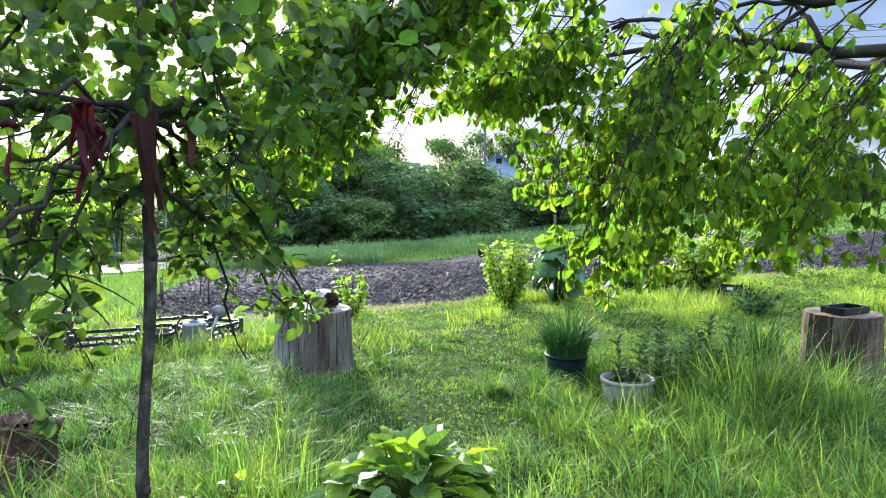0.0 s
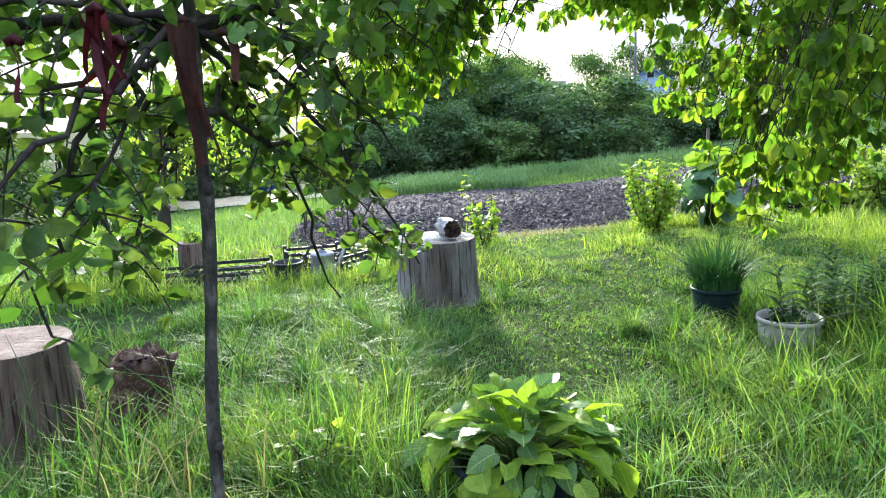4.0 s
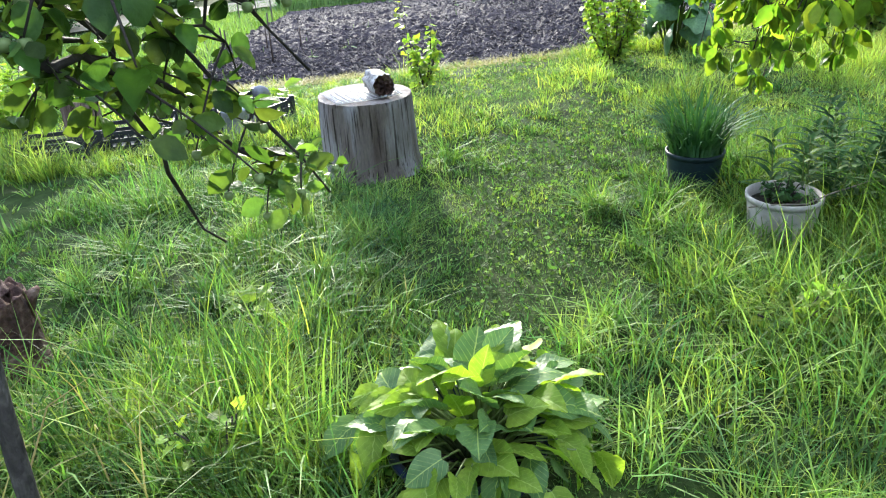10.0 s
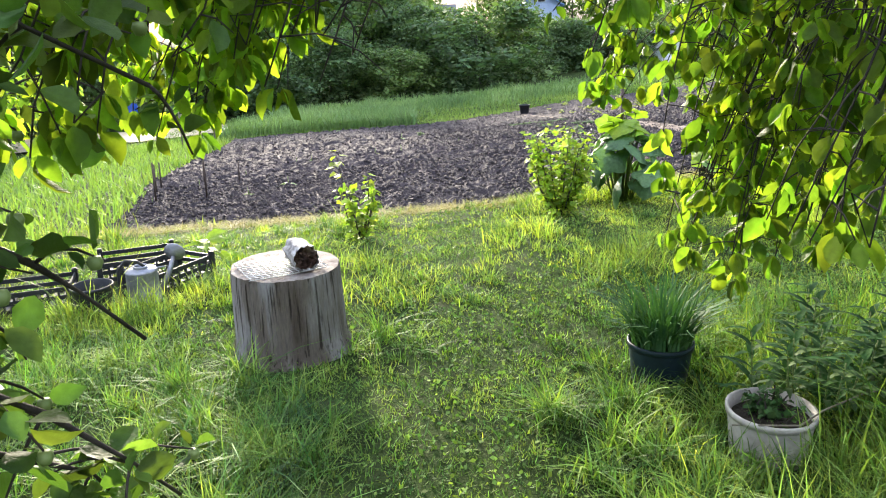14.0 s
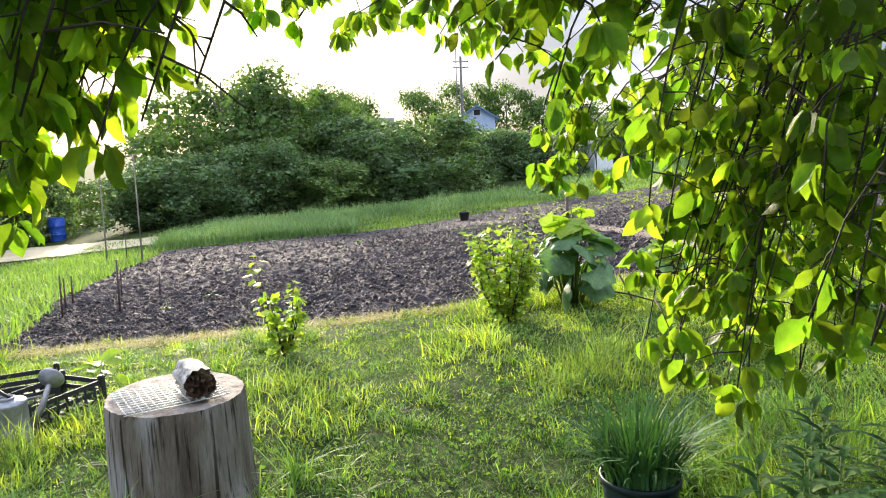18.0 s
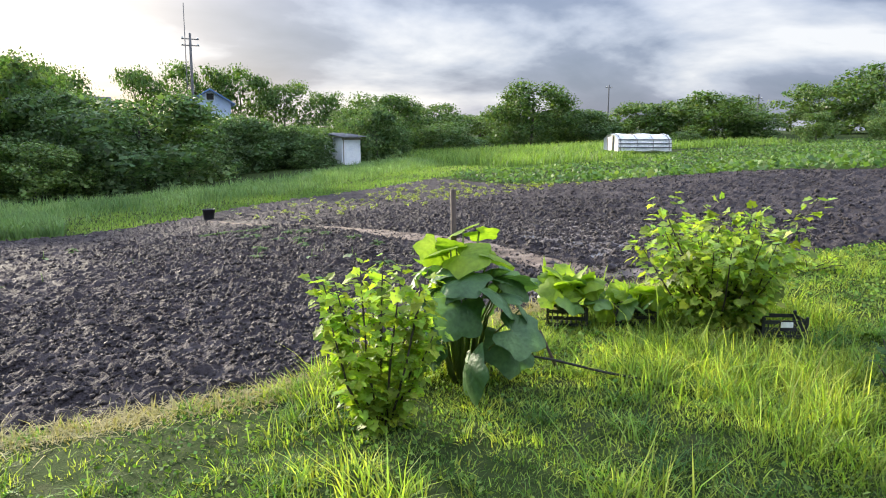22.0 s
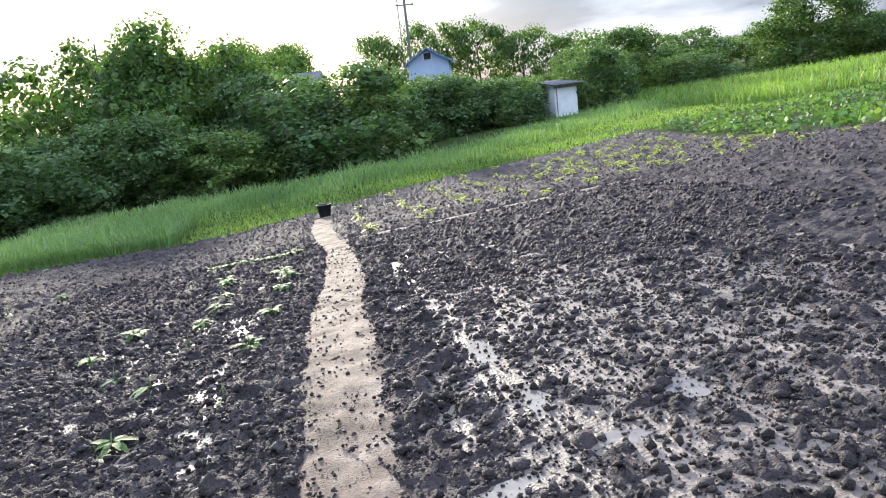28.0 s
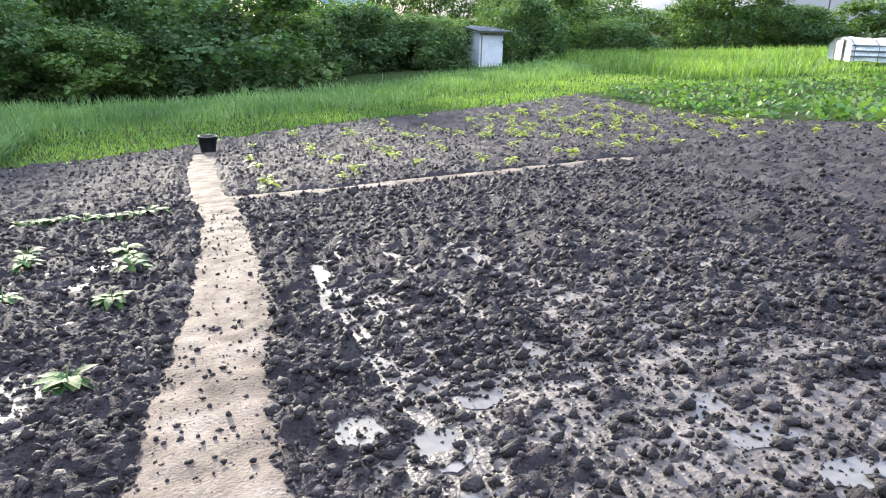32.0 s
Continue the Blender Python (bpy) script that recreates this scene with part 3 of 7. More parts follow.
# ---------------------------------------------------------------- seedlings in the field
M_POTATO = surface("dark_seedling_leaf", [(0.03, 0.07, 0.02), (0.055, 0.11, 0.03), (0.09, 0.16, 0.045)], 8, 0.65, 0.2, 90, 60, island=0.3, glow=0.15, spec=0.2)
M_BEAN = surface("yellow_green_seedling_leaf", [(0.24, 0.30, 0.04), (0.36, 0.42, 0.06), (0.48, 0.50, 0.09)], 8, 0.5, 0.2, 90, 60, island=0.3, glow=0.3)
M_PALE = surface("pale_silver_leaf", [(0.12, 0.18, 0.07), (0.18, 0.25, 0.10), (0.27, 0.33, 0.17)], 10, 0.55, 0.2, 90, 60, island=0.3, glow=0.2, spec=0.5)
M_STALK = surface("green_stalk", [(0.10, 0.15, 0.04), (0.16, 0.22, 0.06)], 10, 0.6, 0.2, 60, 50)


def blade_leaf(bm, root, direction, up, length, width, droop=0.3, segs=4, fold=0.12, wave=0.0, tip=0.0, seed=0.0):
    """Add one leaf with a midrib fold to a bmesh: rows of three points along a drooping line."""
    d, u = Vector(direction).normalized(), Vector(up).normalized()
    s = d.cross(u).normalized()
    u = s.cross(d)
    rows = []
    for i in range(segs + 1):
        t = i / segs
        w = width * (math.sin(math.pi * min(1, t * 0.92 + 0.08)) ** 0.75) * (1 - 0.25 * t) + tip * t
        c = Vector(root) + d * length * t - u * droop * length * t * t
        k = wave * math.sin(t * 9 + seed)
        if i == segs:
            rows.append([bm.verts.new(c)])
        else:
            rows.append([bm.verts.new(c + s * w * 0.5 + u * (fold * w + k * w)), bm.verts.new(c), bm.verts.new(c - s * w * 0.5 + u * (fold * w - k * w))])
    for a, b in zip(rows, rows[1:]):
        if len(b) == 3:
            bm.faces.new((a[0], a[1], b[1], b[0]))
            bm.faces.new((a[1], a[2], b[2], b[1]))
        else:
            bm.faces.new((a[0], a[1], b[0]))
            bm.faces.new((a[1], a[2], b[0]))


def seedling(mat, size, leaves, seed, label, group, lie=0.5):
    r = random.Random(seed)
    th = thing("seedling", label, "seedling", pose(0, 0, 0), group)
    bm = bmesh.new()
    for i in range(leaves):
        a, e = r.uniform(0, 6.28), r.uniform(0.2, 1.0)
        h = r.uniform(0.15, 0.8) * size * (1 - lie)
        blade_leaf(bm, (0.02 * math.cos(a), 0.02 * math.sin(a), h), (math.cos(a), math.sin(a), e - lie), (0, 0, 1), size * r.uniform(0.5, 0.9), size * r.uniform(0.3, 0.5), 0.4, 3, seed=a)
    part("leaves", bm, mat, th)
    part("stem", tube([(0, 0, -0.02), (0.005, 0, size * 0.3), (0.0, 0.008, size * 0.7)], [0.008, 0.006, 0.003], 5), M_STALK, th)
    return th


kinds = {"potato": [seedling(M_POTATO, 0.17, 13, s, "young dark green potato plant in wet soil", "young plants beside the path") for s in (1, 2)],
         "pale": [seedling(M_PALE, 0.17, 9, s, "pale silvery seedling flattened on the soil", "young plants beside the path", 0.9) for s in (3, 4)],
         "bean": [seedling(M_BEAN, 0.2, 9, s, "yellow-green seedling in the dark soil", "yellow seedlings in rows", 0.15) for s in (5, 6, 7)]}
used = {k: 0 for k in kinds}


def plant(kind, x, y, scale=1.0):
    n = used[kind]
    used[kind] += 1
    src = kinds[kind][n % len(kinds[kind])]
    m = pose(x, y, max(float(soil_height(x, y)), g(x, y) + 0.01), 0, 0, n * 77)
    if n < len(kinds[kind]):
        src.matrix_basis = m
        src.scale = (scale,) * 3
        return src
    ob = copy_thing(src, m)
    ob.scale = (scale,) * 3
    return ob


for x, y in ((4.24, 19.46), (5.07, 18.9), (5.07, 18.0), (5.04, 16.69), (4.34, 18.43), (4.93, 15.6), (4.41, 17.5), (3.41, 16.45), (4.28, 14.0), (4.15, 19.96), (1.3, 21.9), (3.64, 17.1), (5.06, 19.3), (4.95, 19.7), (4.3, 17.0)):
    plant("potato", x, y)
for x, y in ((4.88, 14.4), (4.28, 15.0), (4.34, 16.2), (3.89, 15.5)):
    plant("pale", x, y)
for k in range(10):
    plant("potato", 3.7 + 0.16 * k, 21.6 + 0.05 * math.sin(k * 2.1), 0.9)
rs = random.Random(9)
for row in range(10):
    x0 = 6.35 + row * 1.08
    y = 22.8
    while y < field_far(x0) - 0.5:
        if rs.random() < 0.5 + 0.03 * row:
            plant("bean", x0 + rs.uniform(-0.16, 0.16), y + rs.uniform(-0.15, 0.15), rs.uniform(0.6, 1.1))
        y += 0.62
for k in range(26):
    plant("pale", -4.4 + k * 0.8 + rs.uniform(-0.2, 0.2), float(field_far(-4.4 + k * 0.8)) - 0.4 + rs.uniform(-0.25, 0.25), rs.uniform(0.9, 1.5))
for k in range(70):
    x, y = rs.uniform(11.5, 17.0), rs.uniform(26.0, 32.5)
    plant("bean", x, y, rs.uniform(0.6, 1.1))
for k in range(12):
    plant("pale", rs.uniform(-4, 2.5), rs.uniform(13, 26), rs.uniform(0.8, 1.3))
# ---------------------------------------------------------------- beyond the field
M_TREE_LIGHT = surface("light_tree_leaves", [(0.055, 0.105, 0.034), (0.11, 0.18, 0.048), (0.18, 0.26, 0.07)], 0.4, 0.55, 0, island=0.5, glow=0.25)
M_WHITEWASH = surface("whitewashed_wall", [(0.62, 0.66, 0.72), (0.74, 0.77, 0.80), (0.80, 0.81, 0.82)], 1.5, 0.9, 0.3, 25, 20)
M_SLATE = surface("grey_fibre_roof", [(0.10, 0.105, 0.115), (0.17, 0.175, 0.19)], 1.0, 0.8, 0.3, 20, 15)
M_BLUEWALL = surface("pale_blue_wall", [(0.38, 0.48, 0.66), (0.50, 0.60, 0.76)], 1.0, 0.85, 0.2, 20, 15)
M_BLUEROOF = surface("blue_roof", [(0.10, 0.20, 0.42), (0.16, 0.28, 0.52)], 1.0, 0.5, 0.1, 20, 15)
M_FOIL = surface("greenhouse_film", [(0.62, 0.66, 0.66), (0.78, 0.80, 0.78), (0.85, 0.86, 0.84)], 2.0, 0.35, 0.4, 6, 12, spec=0.5)
M_DARK = surface("dark_opening", [(0.02, 0.02, 0.02), (0.04, 0.04, 0.04)], 2, 0.8, 0.2)
M_CONCRETE = surface("grey_pole", [(0.09, 0.09, 0.09), (0.15, 0.15, 0.148)], 2, 0.85, 0.3, 30, 30)
M_POLEWOOD = surface("dark_tarred_pole", [(0.055, 0.04, 0.035), (0.10, 0.075, 0.06)], 3, 0.8, 0.4, 30, 30, stretch=(1, 1, 0.2))
M_BLUEDRUM = surface("blue_plastic", [(0.02, 0.09, 0.50), (0.03, 0.13, 0.62)], 2, 0.4, 0.05, 20, 15, spec=0.5)
M_STICK = surface("weathered_sticks", [(0.12, 0.10, 0.08), (0.22, 0.19, 0.15), (0.34, 0.30, 0.25)], 8, 0.85, 0.3, 40, 40, stretch=(1, 1, 0.3))
M_RODMETAL = surface("rusty_rod", [(0.06, 0.045, 0.04), (0.10, 0.075, 0.06)], 8, 0.7, 0.3, 60, 40, metal=0.4)
M_STEM = surface("dark_twig_bark", [(0.03, 0.024, 0.02), (0.06, 0.05, 0.042)], 8, 0.85, 0.5, 50, 40)

rng = np.random.default_rng(11)


def crown_points(n, lobes, r):
    """Leaf places on a crown of many lobes within a unit height, and the way each leaf faces; the base lies at z = 0."""
    cs = []
    for _ in range(lobes):
        a, d, z = r.uniform(0, 6.28), np.sqrt(r.uniform(0.1, 1)), r.uniform(0.06, 0.9)
        wide = 0.40 * np.sin(np.pi * min(1, 0.22 + 0.72 * z)) ** 0.7 * d
        cs.append((wide * np.cos(a), wide * np.sin(a), z, r.uniform(0.06, 0.145)))
    cs.append((0, 0, 0.42, 0.24))
    cs = np.array(cs)
    w = cs[:, 3] ** 2
    pick = r.choice(len(cs), n, p=w / w.sum())
    d = r.normal(size=(n, 3))
    d[:, 2] += 0.25
    d /= np.linalg.norm(d, axis=1)[:, None]
    rad = cs[pick, 3] * (1 - 0.35 * r.uniform(size=n) ** 2.5 + 0.16 * r.uniform(size=n) ** 4)
    rad[:n // 5] *= 0.6                       # dark filling inside the lobes
    p = cs[pick, :3] + d * rad[:, None]
    top = p[:, 2].max()
    p[:, 2] = np.clip(p[:, 2], 0.02, None) / top
    p[:, :2] /= 2 * np.percentile(np.abs(p[:, :2]), 97)
    return p, d


def tree_source(kind, mat, seed, leaves, leaf, lobes, crown_from, label, category):
    """A tree one metre high and about one metre wide, with trunk, limbs and crown; placed by copies."""
    r = np.random.default_rng(seed)
    th = thing(kind, label, category, pose(0, 0, 0))
    p, out = crown_points(leaves, lobes, r)
    p[:, 2] = crown_from + (1 - crown_from) * p[:, 2]
    part("crown", leaf_cloud("crown", p, leaf * 0.6 * r.uniform(0.7, 1.3, leaves) * np.where(np.arange(leaves) < leaves // 5, 2.3, 1.0), mat, r, "small", facing=out), mat, th)
    w = 0.018 if kind == "tree" else 0.010
    part("trunk", tube([(0, 0, -0.03), (0.01, 0.0, 0.25), (-0.01, 0.01, 0.55), (0, 0, 0.86)], [w * 1.4, w, w * 0.6, w * 0.2], 7), M_BARK, th)
    for k in range(5):
        a, z = k * 1.3 + seed, 0.25 + 0.1 * k
        part("limb", tube([(0, 0, z), (0.13 * math.cos(a), 0.13 * math.sin(a), z + 0.12), (0.27 * math.cos(a), 0.27 * math.sin(a), z + 0.2)], [w * 0.5, w * 0.35, w * 0.1], 5), M_BARK, th)
    return th


sources = {
    "bush": [tree_source("bush", M_HEDGE, s, 15000, 0.040, 80, 0.0, "dense dark green bush at the edge of the meadow", "bush") for s in (31, 32, 33)],
    "tree": [tree_source("tree", M_TREE, s, 17000, 0.034, 85, 0.0, "broad green leafy tree behind the meadow", "tree") for s in (41, 42, 43)],
    "light": [tree_source("tree", M_TREE_LIGHT, s, 10000, 0.042, 60, 0.0, "light green leafy young tree far behind the field", "tree") for s in (51, 52, 53)],
    "airy": [tree_source("tree", M_TREE, s, 6000, 0.036, 44, 0.22, "tall thin-crowned tree behind the house", "tree") for s in (61, 62)]}
WOODS = {
    "bush": [(-6.8, 43.9, 3.9, 6.0), (6.4, 48.1, 5.4, 8.4), (3.1, 52.1, 5.9, 6.6), (9.8, 53.0, 4.2, 6.4), (14.6, 56.5, 3.7, 6.8), (18.0, 58.4, 3.0, 6.0), (-2.5, 45.2, 4.4, 6.0), (35.9, 67.0, 3.2, 6.2),
             (57.7, 71.5, 4.2, 6.6), (78.7, 65.7, 3.5, 7), (74.7, 39.4, 4.2, 7.7), (79.0, 46.6, 4.3, 6.4), (-14.2, 40.5, 6.3, 5.0), (-6.9, 42.1, 4.1, 6.3), (13.0, 54.5, 4.0, 6.0), (17.4, 53.6, 3.1, 4.4), (23.2, 54.6, 4.4, 4.6), (-17, 33, 3.0, 5.5)],
    "tree": [(-5.5, 52.7, 10.1, 10.4), (-1.0, 55.6, 8.5, 9.0), (28.7, 66.0, 5.9, 7.6), (51.6, 73.7, 7.8, 9.4), (60.2, 79.7, 3.9, 8.0), (3.3, 68.6, 8.6, 7.0), (-0.7, 63.4, 9.3, 7.4), (-17.6, 41.2, 7.3, 6.2), (1.5, 85.7, 10.8, 8.0),
             (-24.7, 34.6, 5.0, 6.5), (24.5, 60.5, 4.6, 5.5)],
    "light": [(1.1, 44.8, 3.0, 4.6), (47.7, 87.9, 5.8, 9.0), (54.9, 89.5, 4.6, 10.2), (71.8, 76.2, 5.3, 8.8), (74.7, 73.3, 5.4, 8.0), (73.8, 66.7, 6.0, 10.4), (63.7, 47.1, 3.1, 3.2), (64.7, 41.5, 2.3, 2.7),
              (55.3, 54.7, 1.5, 2.7), (95.6, 67.8, 7.4, 10.0), (95.1, 58.9, 9.5, 11.6), (93.7, 50.7, 8.5, 11.5), (91.3, 43.7, 8.8, 10.6), (88.3, 37.4, 8.5, 10.3), (74.6, 31.2, 5.4, 6.6), (85.2, 30.9, 6.5, 9.4), (81.3, 25.5, 5.5, 8.6),
              (-14.5, 51.0, 3.4, 3.8), (86, 74, 5, 10), (40, 84, 4.5, 9), (66, 84, 4.5, 9)],
    "airy": [(20.8, 102.3, 12.2, 8.3), (26.1, 101.3, 11.6, 8.3), (31.3, 99.9, 9.5, 7.8), (32.7, 89.0, 7.5, 6.4), (13.1, 98.3, 11.4, 6.4)]}
for kind, places in WOODS.items():
    for n, (x, y, h, w) in enumerate(places):
        src = sources[kind][n % len(sources[kind])]
        m = pose(x, y, g(x, y) - 0.05 - 0.05 * h, 0, 0, n * 67)
        ob = src if n < len(sources[kind]) else copy_thing(src, m)
        ob.matrix_basis = m
        ob.scale = (w * 1.05, w * 1.05, h)
        tagged(ob, group={"bush": "bushes along the meadow", "tree": "trees behind the meadow", "light": "young trees behind the field", "airy": "tall trees behind the house"}[kind])


# blades of grass as one mesh
def blades(name, x, y, height, width, mat, rng, lean=0.35, base=None, segs=2, turn=None):
    k = len(x)
    z = gz(x, y) if base is None else base
    a = rng.uniform(0, 6.283, k) if turn is None else turn
    dx, dy = np.cos(a), np.sin(a)
    face = a + rng.normal(0, 0.6, k)
    sx, sy = -np.sin(face), np.cos(face)
    b = rng.uniform(0.1, 1.0, k) * lean * 2
    rows = []
    for t, wf in ((0.0, 1.0), (0.5, 0.8), (1.0, 0.0))[: segs + 1] if segs == 2 else ((0.0, 1.0), (0.34, 0.95), (0.68, 0.7), (1.0, 0.0)):
        off = b * height * t * t
        px, py, pz = x + dx * off, y + dy * off, z - 0.02 + height * (t - 0.25 * b * t * t)
        w = width * wf * 0.5
        rows.append(np.stack([px + sx * w, py + sy * w, pz], 1))
        if wf > 0:
            rows.append(np.stack([px - sx * w, py - sy * w, pz], 1))
    n = len(rows)
    V = np.stack(rows, 1).reshape(-1, 3)
    i = n * np.arange(k)[:, None]
    F = []
    for s in range((n - 1) // 2 - 1):
        F += (i + [2 * s, 2 * s + 1, 2 * s + 3, 2 * s + 2]).tolist()
    F += (i + [n - 3, n - 2, n - 1]).tolist()
    return mesh(name, V, F, mat)


M_MEADOW = surface("meadow_blades", [(0.11, 0.19, 0.055), (0.165, 0.26, 0.07), (0.23, 0.32, 0.095)], 0.3, 0.6, 0, island=0.3, glow=0.4)
M_REED = surface("tall_bluish_grass", [(0.11, 0.19, 0.08), (0.17, 0.27, 0.11), (0.24, 0.34, 0.14)], 0.4, 0.6, 0, island=0.3, glow=0.35)
k = 52000
x = rng.uniform(-9, 42, k)
y = field_far(x) + rng.uniform(0, 1, k) ** 1.2 * np.interp(x, [-9, 0, 10, 42], [8, 8, 8, 14])
near_y = np.interp(x, [17, 19, 28, 34, 42], [35.2, 36.6, 36.8, 37.3, 43])
keep = (y > np.where(x > 17.5, near_y, 0)) & (y > field_far(x) + 0.5 * fnoise(x, y, 2) - 0.2)
x, y = x[keep], y[keep]
tagged(new("meadow_grass", blades("meadow_grass", x, y, rng.uniform(0.06, 0.2, len(x)) * (0.4 + fnoise(x * 0.5, y * 0.5, 6)), 0.034, M_MEADOW, rng, 0.4)),
       "bright green mown meadow strip behind the field", "grass", kind="stuff")
k = 24000
x = rng.uniform(-4.8, 24, k)
y = np.interp(x, [-10, 0, 5, 11, 24], [35.5, 37.5, 37.5, 39.5, 49.5]) + rng.normal(0, 1.6, k)
tagged(new("tall_grass", blades("tall_grass", x, y, rng.uniform(0.2, 0.6, k) * (0.2 + 1.3 * fnoise(x * 0.6, y * 0.6, 16)), 0.035, M_REED, rng, 0.4)), "tall bluish-green wild grass before the bushes", "grass", kind="stuff")
k = 9000
x, y = rng.uniform(-5.5, 1.5, k), rng.uniform(29.2, 33.5, k)
tagged(new("tall_grass", blades("tall_grass", x, y, rng.uniform(0.3, 0.8, k), 0.04, M_REED, rng, 0.5)), "tall bluish-green wild grass beside the field", "grass", kind="stuff")
k = 20000
x, y = rng.uniform(24, 60, k), rng.uniform(40, 62, k)
keep = (y > 50.5 - 0.2 * (x - 38)) | (x < 35)
x, y, k = x[keep], y[keep], int(keep.sum())
tagged(new("tall_grass", blades("tall_grass", x, y, rng.uniform(0.3, 0.9, k), 0.06, M_MEADOW, rng, 0.4)), "tall bright grass before the far trees", "grass", kind="stuff")
# rows of low vegetables right of the meadow
k = 40000
x = 17.6 + rng.uniform(0, 1, k) ** 1.2 * 50
y = rng.uniform(7, 46, k)
keep = (y < np.interp(x, [17, 19, 28, 34, 42, 70], [34.5, 36.4, 36.6, 37, 43, 46])) & ((np.abs(np.sin((x - 0.55 * y) * 1.9)) > 0.35) | (rng.uniform(size=k) < 0.3))
x, y = x[keep], y[keep]
M_CROP = surface("crop_leaves", [(0.06, 0.12, 0.04), (0.10, 0.18, 0.055), (0.16, 0.25, 0.075)], 0.4, 0.6, 0, island=0.35, glow=0.3)
pts = np.stack([x, y, gz(x, y) + rng.uniform(0.03, 0.30, len(x))], 1)
tagged(new("vegetable_rows", leaf_cloud("vegetable_rows", pts, 0.17, M_CROP, rng, "small", tilt=0.4)), "green rows of low vegetables behind the dug field", "crop", kind="stuff")

# straw-coloured mown patch on the left
v, f = grid_sheet("straw", np.linspace(-19, -4.8, 32), np.linspace(31.0, 41, 30), lambda x, y: gz(x, y) + 0.06 + 0.12 * (fnoise(x * 1.5, y * 1.5, 4) - 0.5), M_STRAW)
c = v[f].mean(1)
ok = (c[:, 1] > 31.6 + 0.12 * (-c[:, 0] - 5) + 0.8 * fnoise(c[:, 0], c[:, 1], 1)) & (c[:, 1] < 35.4 + 0.42 * (-c[:, 0] - 6))
tagged(new("straw_patch", mesh("straw_patch", v, f[ok], M_STRAW, True)), "flattened dry straw-coloured mown grass", "straw", kind="structure")


# ---------------------------------------------------------------- sheds, greenhouse, house, poles
def shed(m):
    th = thing("shed", "small whitewashed shed with a grey corrugated roof", "shed", m)
    part("wall", box(-0.7, 0, -0.4, 0.75, 2.6, 1.72, 0.02), M_WHITEWASH, th, smooth_faces=False)
    bm = bmesh.new()
    n = 40
    for side in (0, 0.05):
        for j in (0, 1):
            for i in range(n + 1):
                bm.verts.new((-1.0 + 2.0 * i / n, -0.35 + j * 3.2, 1.75 + 0.03 * math.cos(i * 2.2) + 0.22 * j + side * 0.5))
    bm.verts.ensure_lookup_table()
    w = n + 1
    for i in range(n):
        bm.faces.new([bm.verts[k] for k in (i, i + 1, w + i + 1, w + i)])
        bm.faces.new([bm.verts[k] for k in (2 * w + i, 3 * w + i, 3 * w + i + 1, 2 * w + i + 1)])
        bm.faces.new([bm.verts[k] for k in (i, 2 * w + i, 2 * w + i + 1, i + 1)])
    part("roof", bm, M_SLATE, th, "grey corrugated roof")
    d = part("door", box(-0.55, -0.04, -0.3, 0.25, 0.01, 1.5, 0.01), M_WHITEWASH, th, "white plank door", smooth_faces=False)
    part("door_frame", box(-0.60, -0.03, -0.3, -0.55, 0.02, 1.55), M_STICK, d, smooth_faces=False)
    part("lintel", box(-0.7, -0.06, 1.55, 0.75, -0.01, 1.68), M_STICK, th, smooth_faces=False)
    return th


shed(pose(20.3, 52.5, -0.85, 0, 0, 6))


def house(m, wall, roof, w, d, h, ridge, label, windows=True):
    th = thing("house", label, "house", m)
    part("wall", box(-w / 2, 0, -0.5, w / 2, d, h), wall, th, smooth_faces=False)
    bm = bmesh.new()
    vs = [bm.verts.new(p) for p in ((-w / 2, 0, h), (w / 2, 0, h), (0, 0, h + ridge), (-w / 2, 0.12, h), (w / 2, 0.12, h), (0, 0.12, h + ridge))]
    for q in ((0, 1, 2), (3, 5, 4), (0, 2, 5, 3), (1, 4, 5, 2), (0, 3, 4, 1)):
        bm.faces.new([vs[i] for i in q])
    part("gable", bm, wall, th, smooth_faces=False)
    for s in (-1, 1):
        bm = bmesh.new()
        vs = [bm.verts.new(p) for p in ((s * (w / 2 + 0.35), -0.3, h - 0.2), (0, -0.3, h + ridge + 0.05), (0, d + 0.3, h + ridge + 0.05), (s * (w / 2 + 0.35), d + 0.3, h - 0.2),
                                        (s * (w / 2 + 0.35), -0.3, h - 0.08), (0, -0.3, h + ridge + 0.17), (0, d + 0.3, h + ridge + 0.17), (s * (w / 2 + 0.35), d + 0.3, h - 0.08))]
        for q in ((0, 1, 2, 3), (4, 7, 6, 5), (0, 4, 5, 1), (2, 6, 7, 3), (0, 3, 7, 4)):
            bm.faces.new([vs[i] for i in q])
        bmesh.ops.recalc_face_normals(bm, faces=bm.faces)
        part("roof", bm, roof, th, smooth_faces=False)
    if windows:
        wn = part("window", box(-0.35, -0.03, h + 0.15, 0.35, 0.03, h + 0.75), M_WHITEWASH, th, "small white-framed attic window", smooth_faces=False)
        part("pane", box(-0.28, -0.05, h + 0.2, 0.28, -0.02, h + 0.7), M_DARK, wn, smooth_faces=False)
    return th


house(pose(14.6, 67.9, g(14.6, 67.9) + 0.8, 0, 0, -12), M_BLUEWALL, M_BLUEROOF, 3.2, 6, 4.2, 0.95, "pale blue gabled house with a blue roof behind bushes")
house(pose(6.0, 59.5, g(6, 59.5), 0, 0, 85), M_SLATE, M_SLATE, 5, 7, 3.9, 1.2, "grey-roofed house almost hidden behind bushes", False)


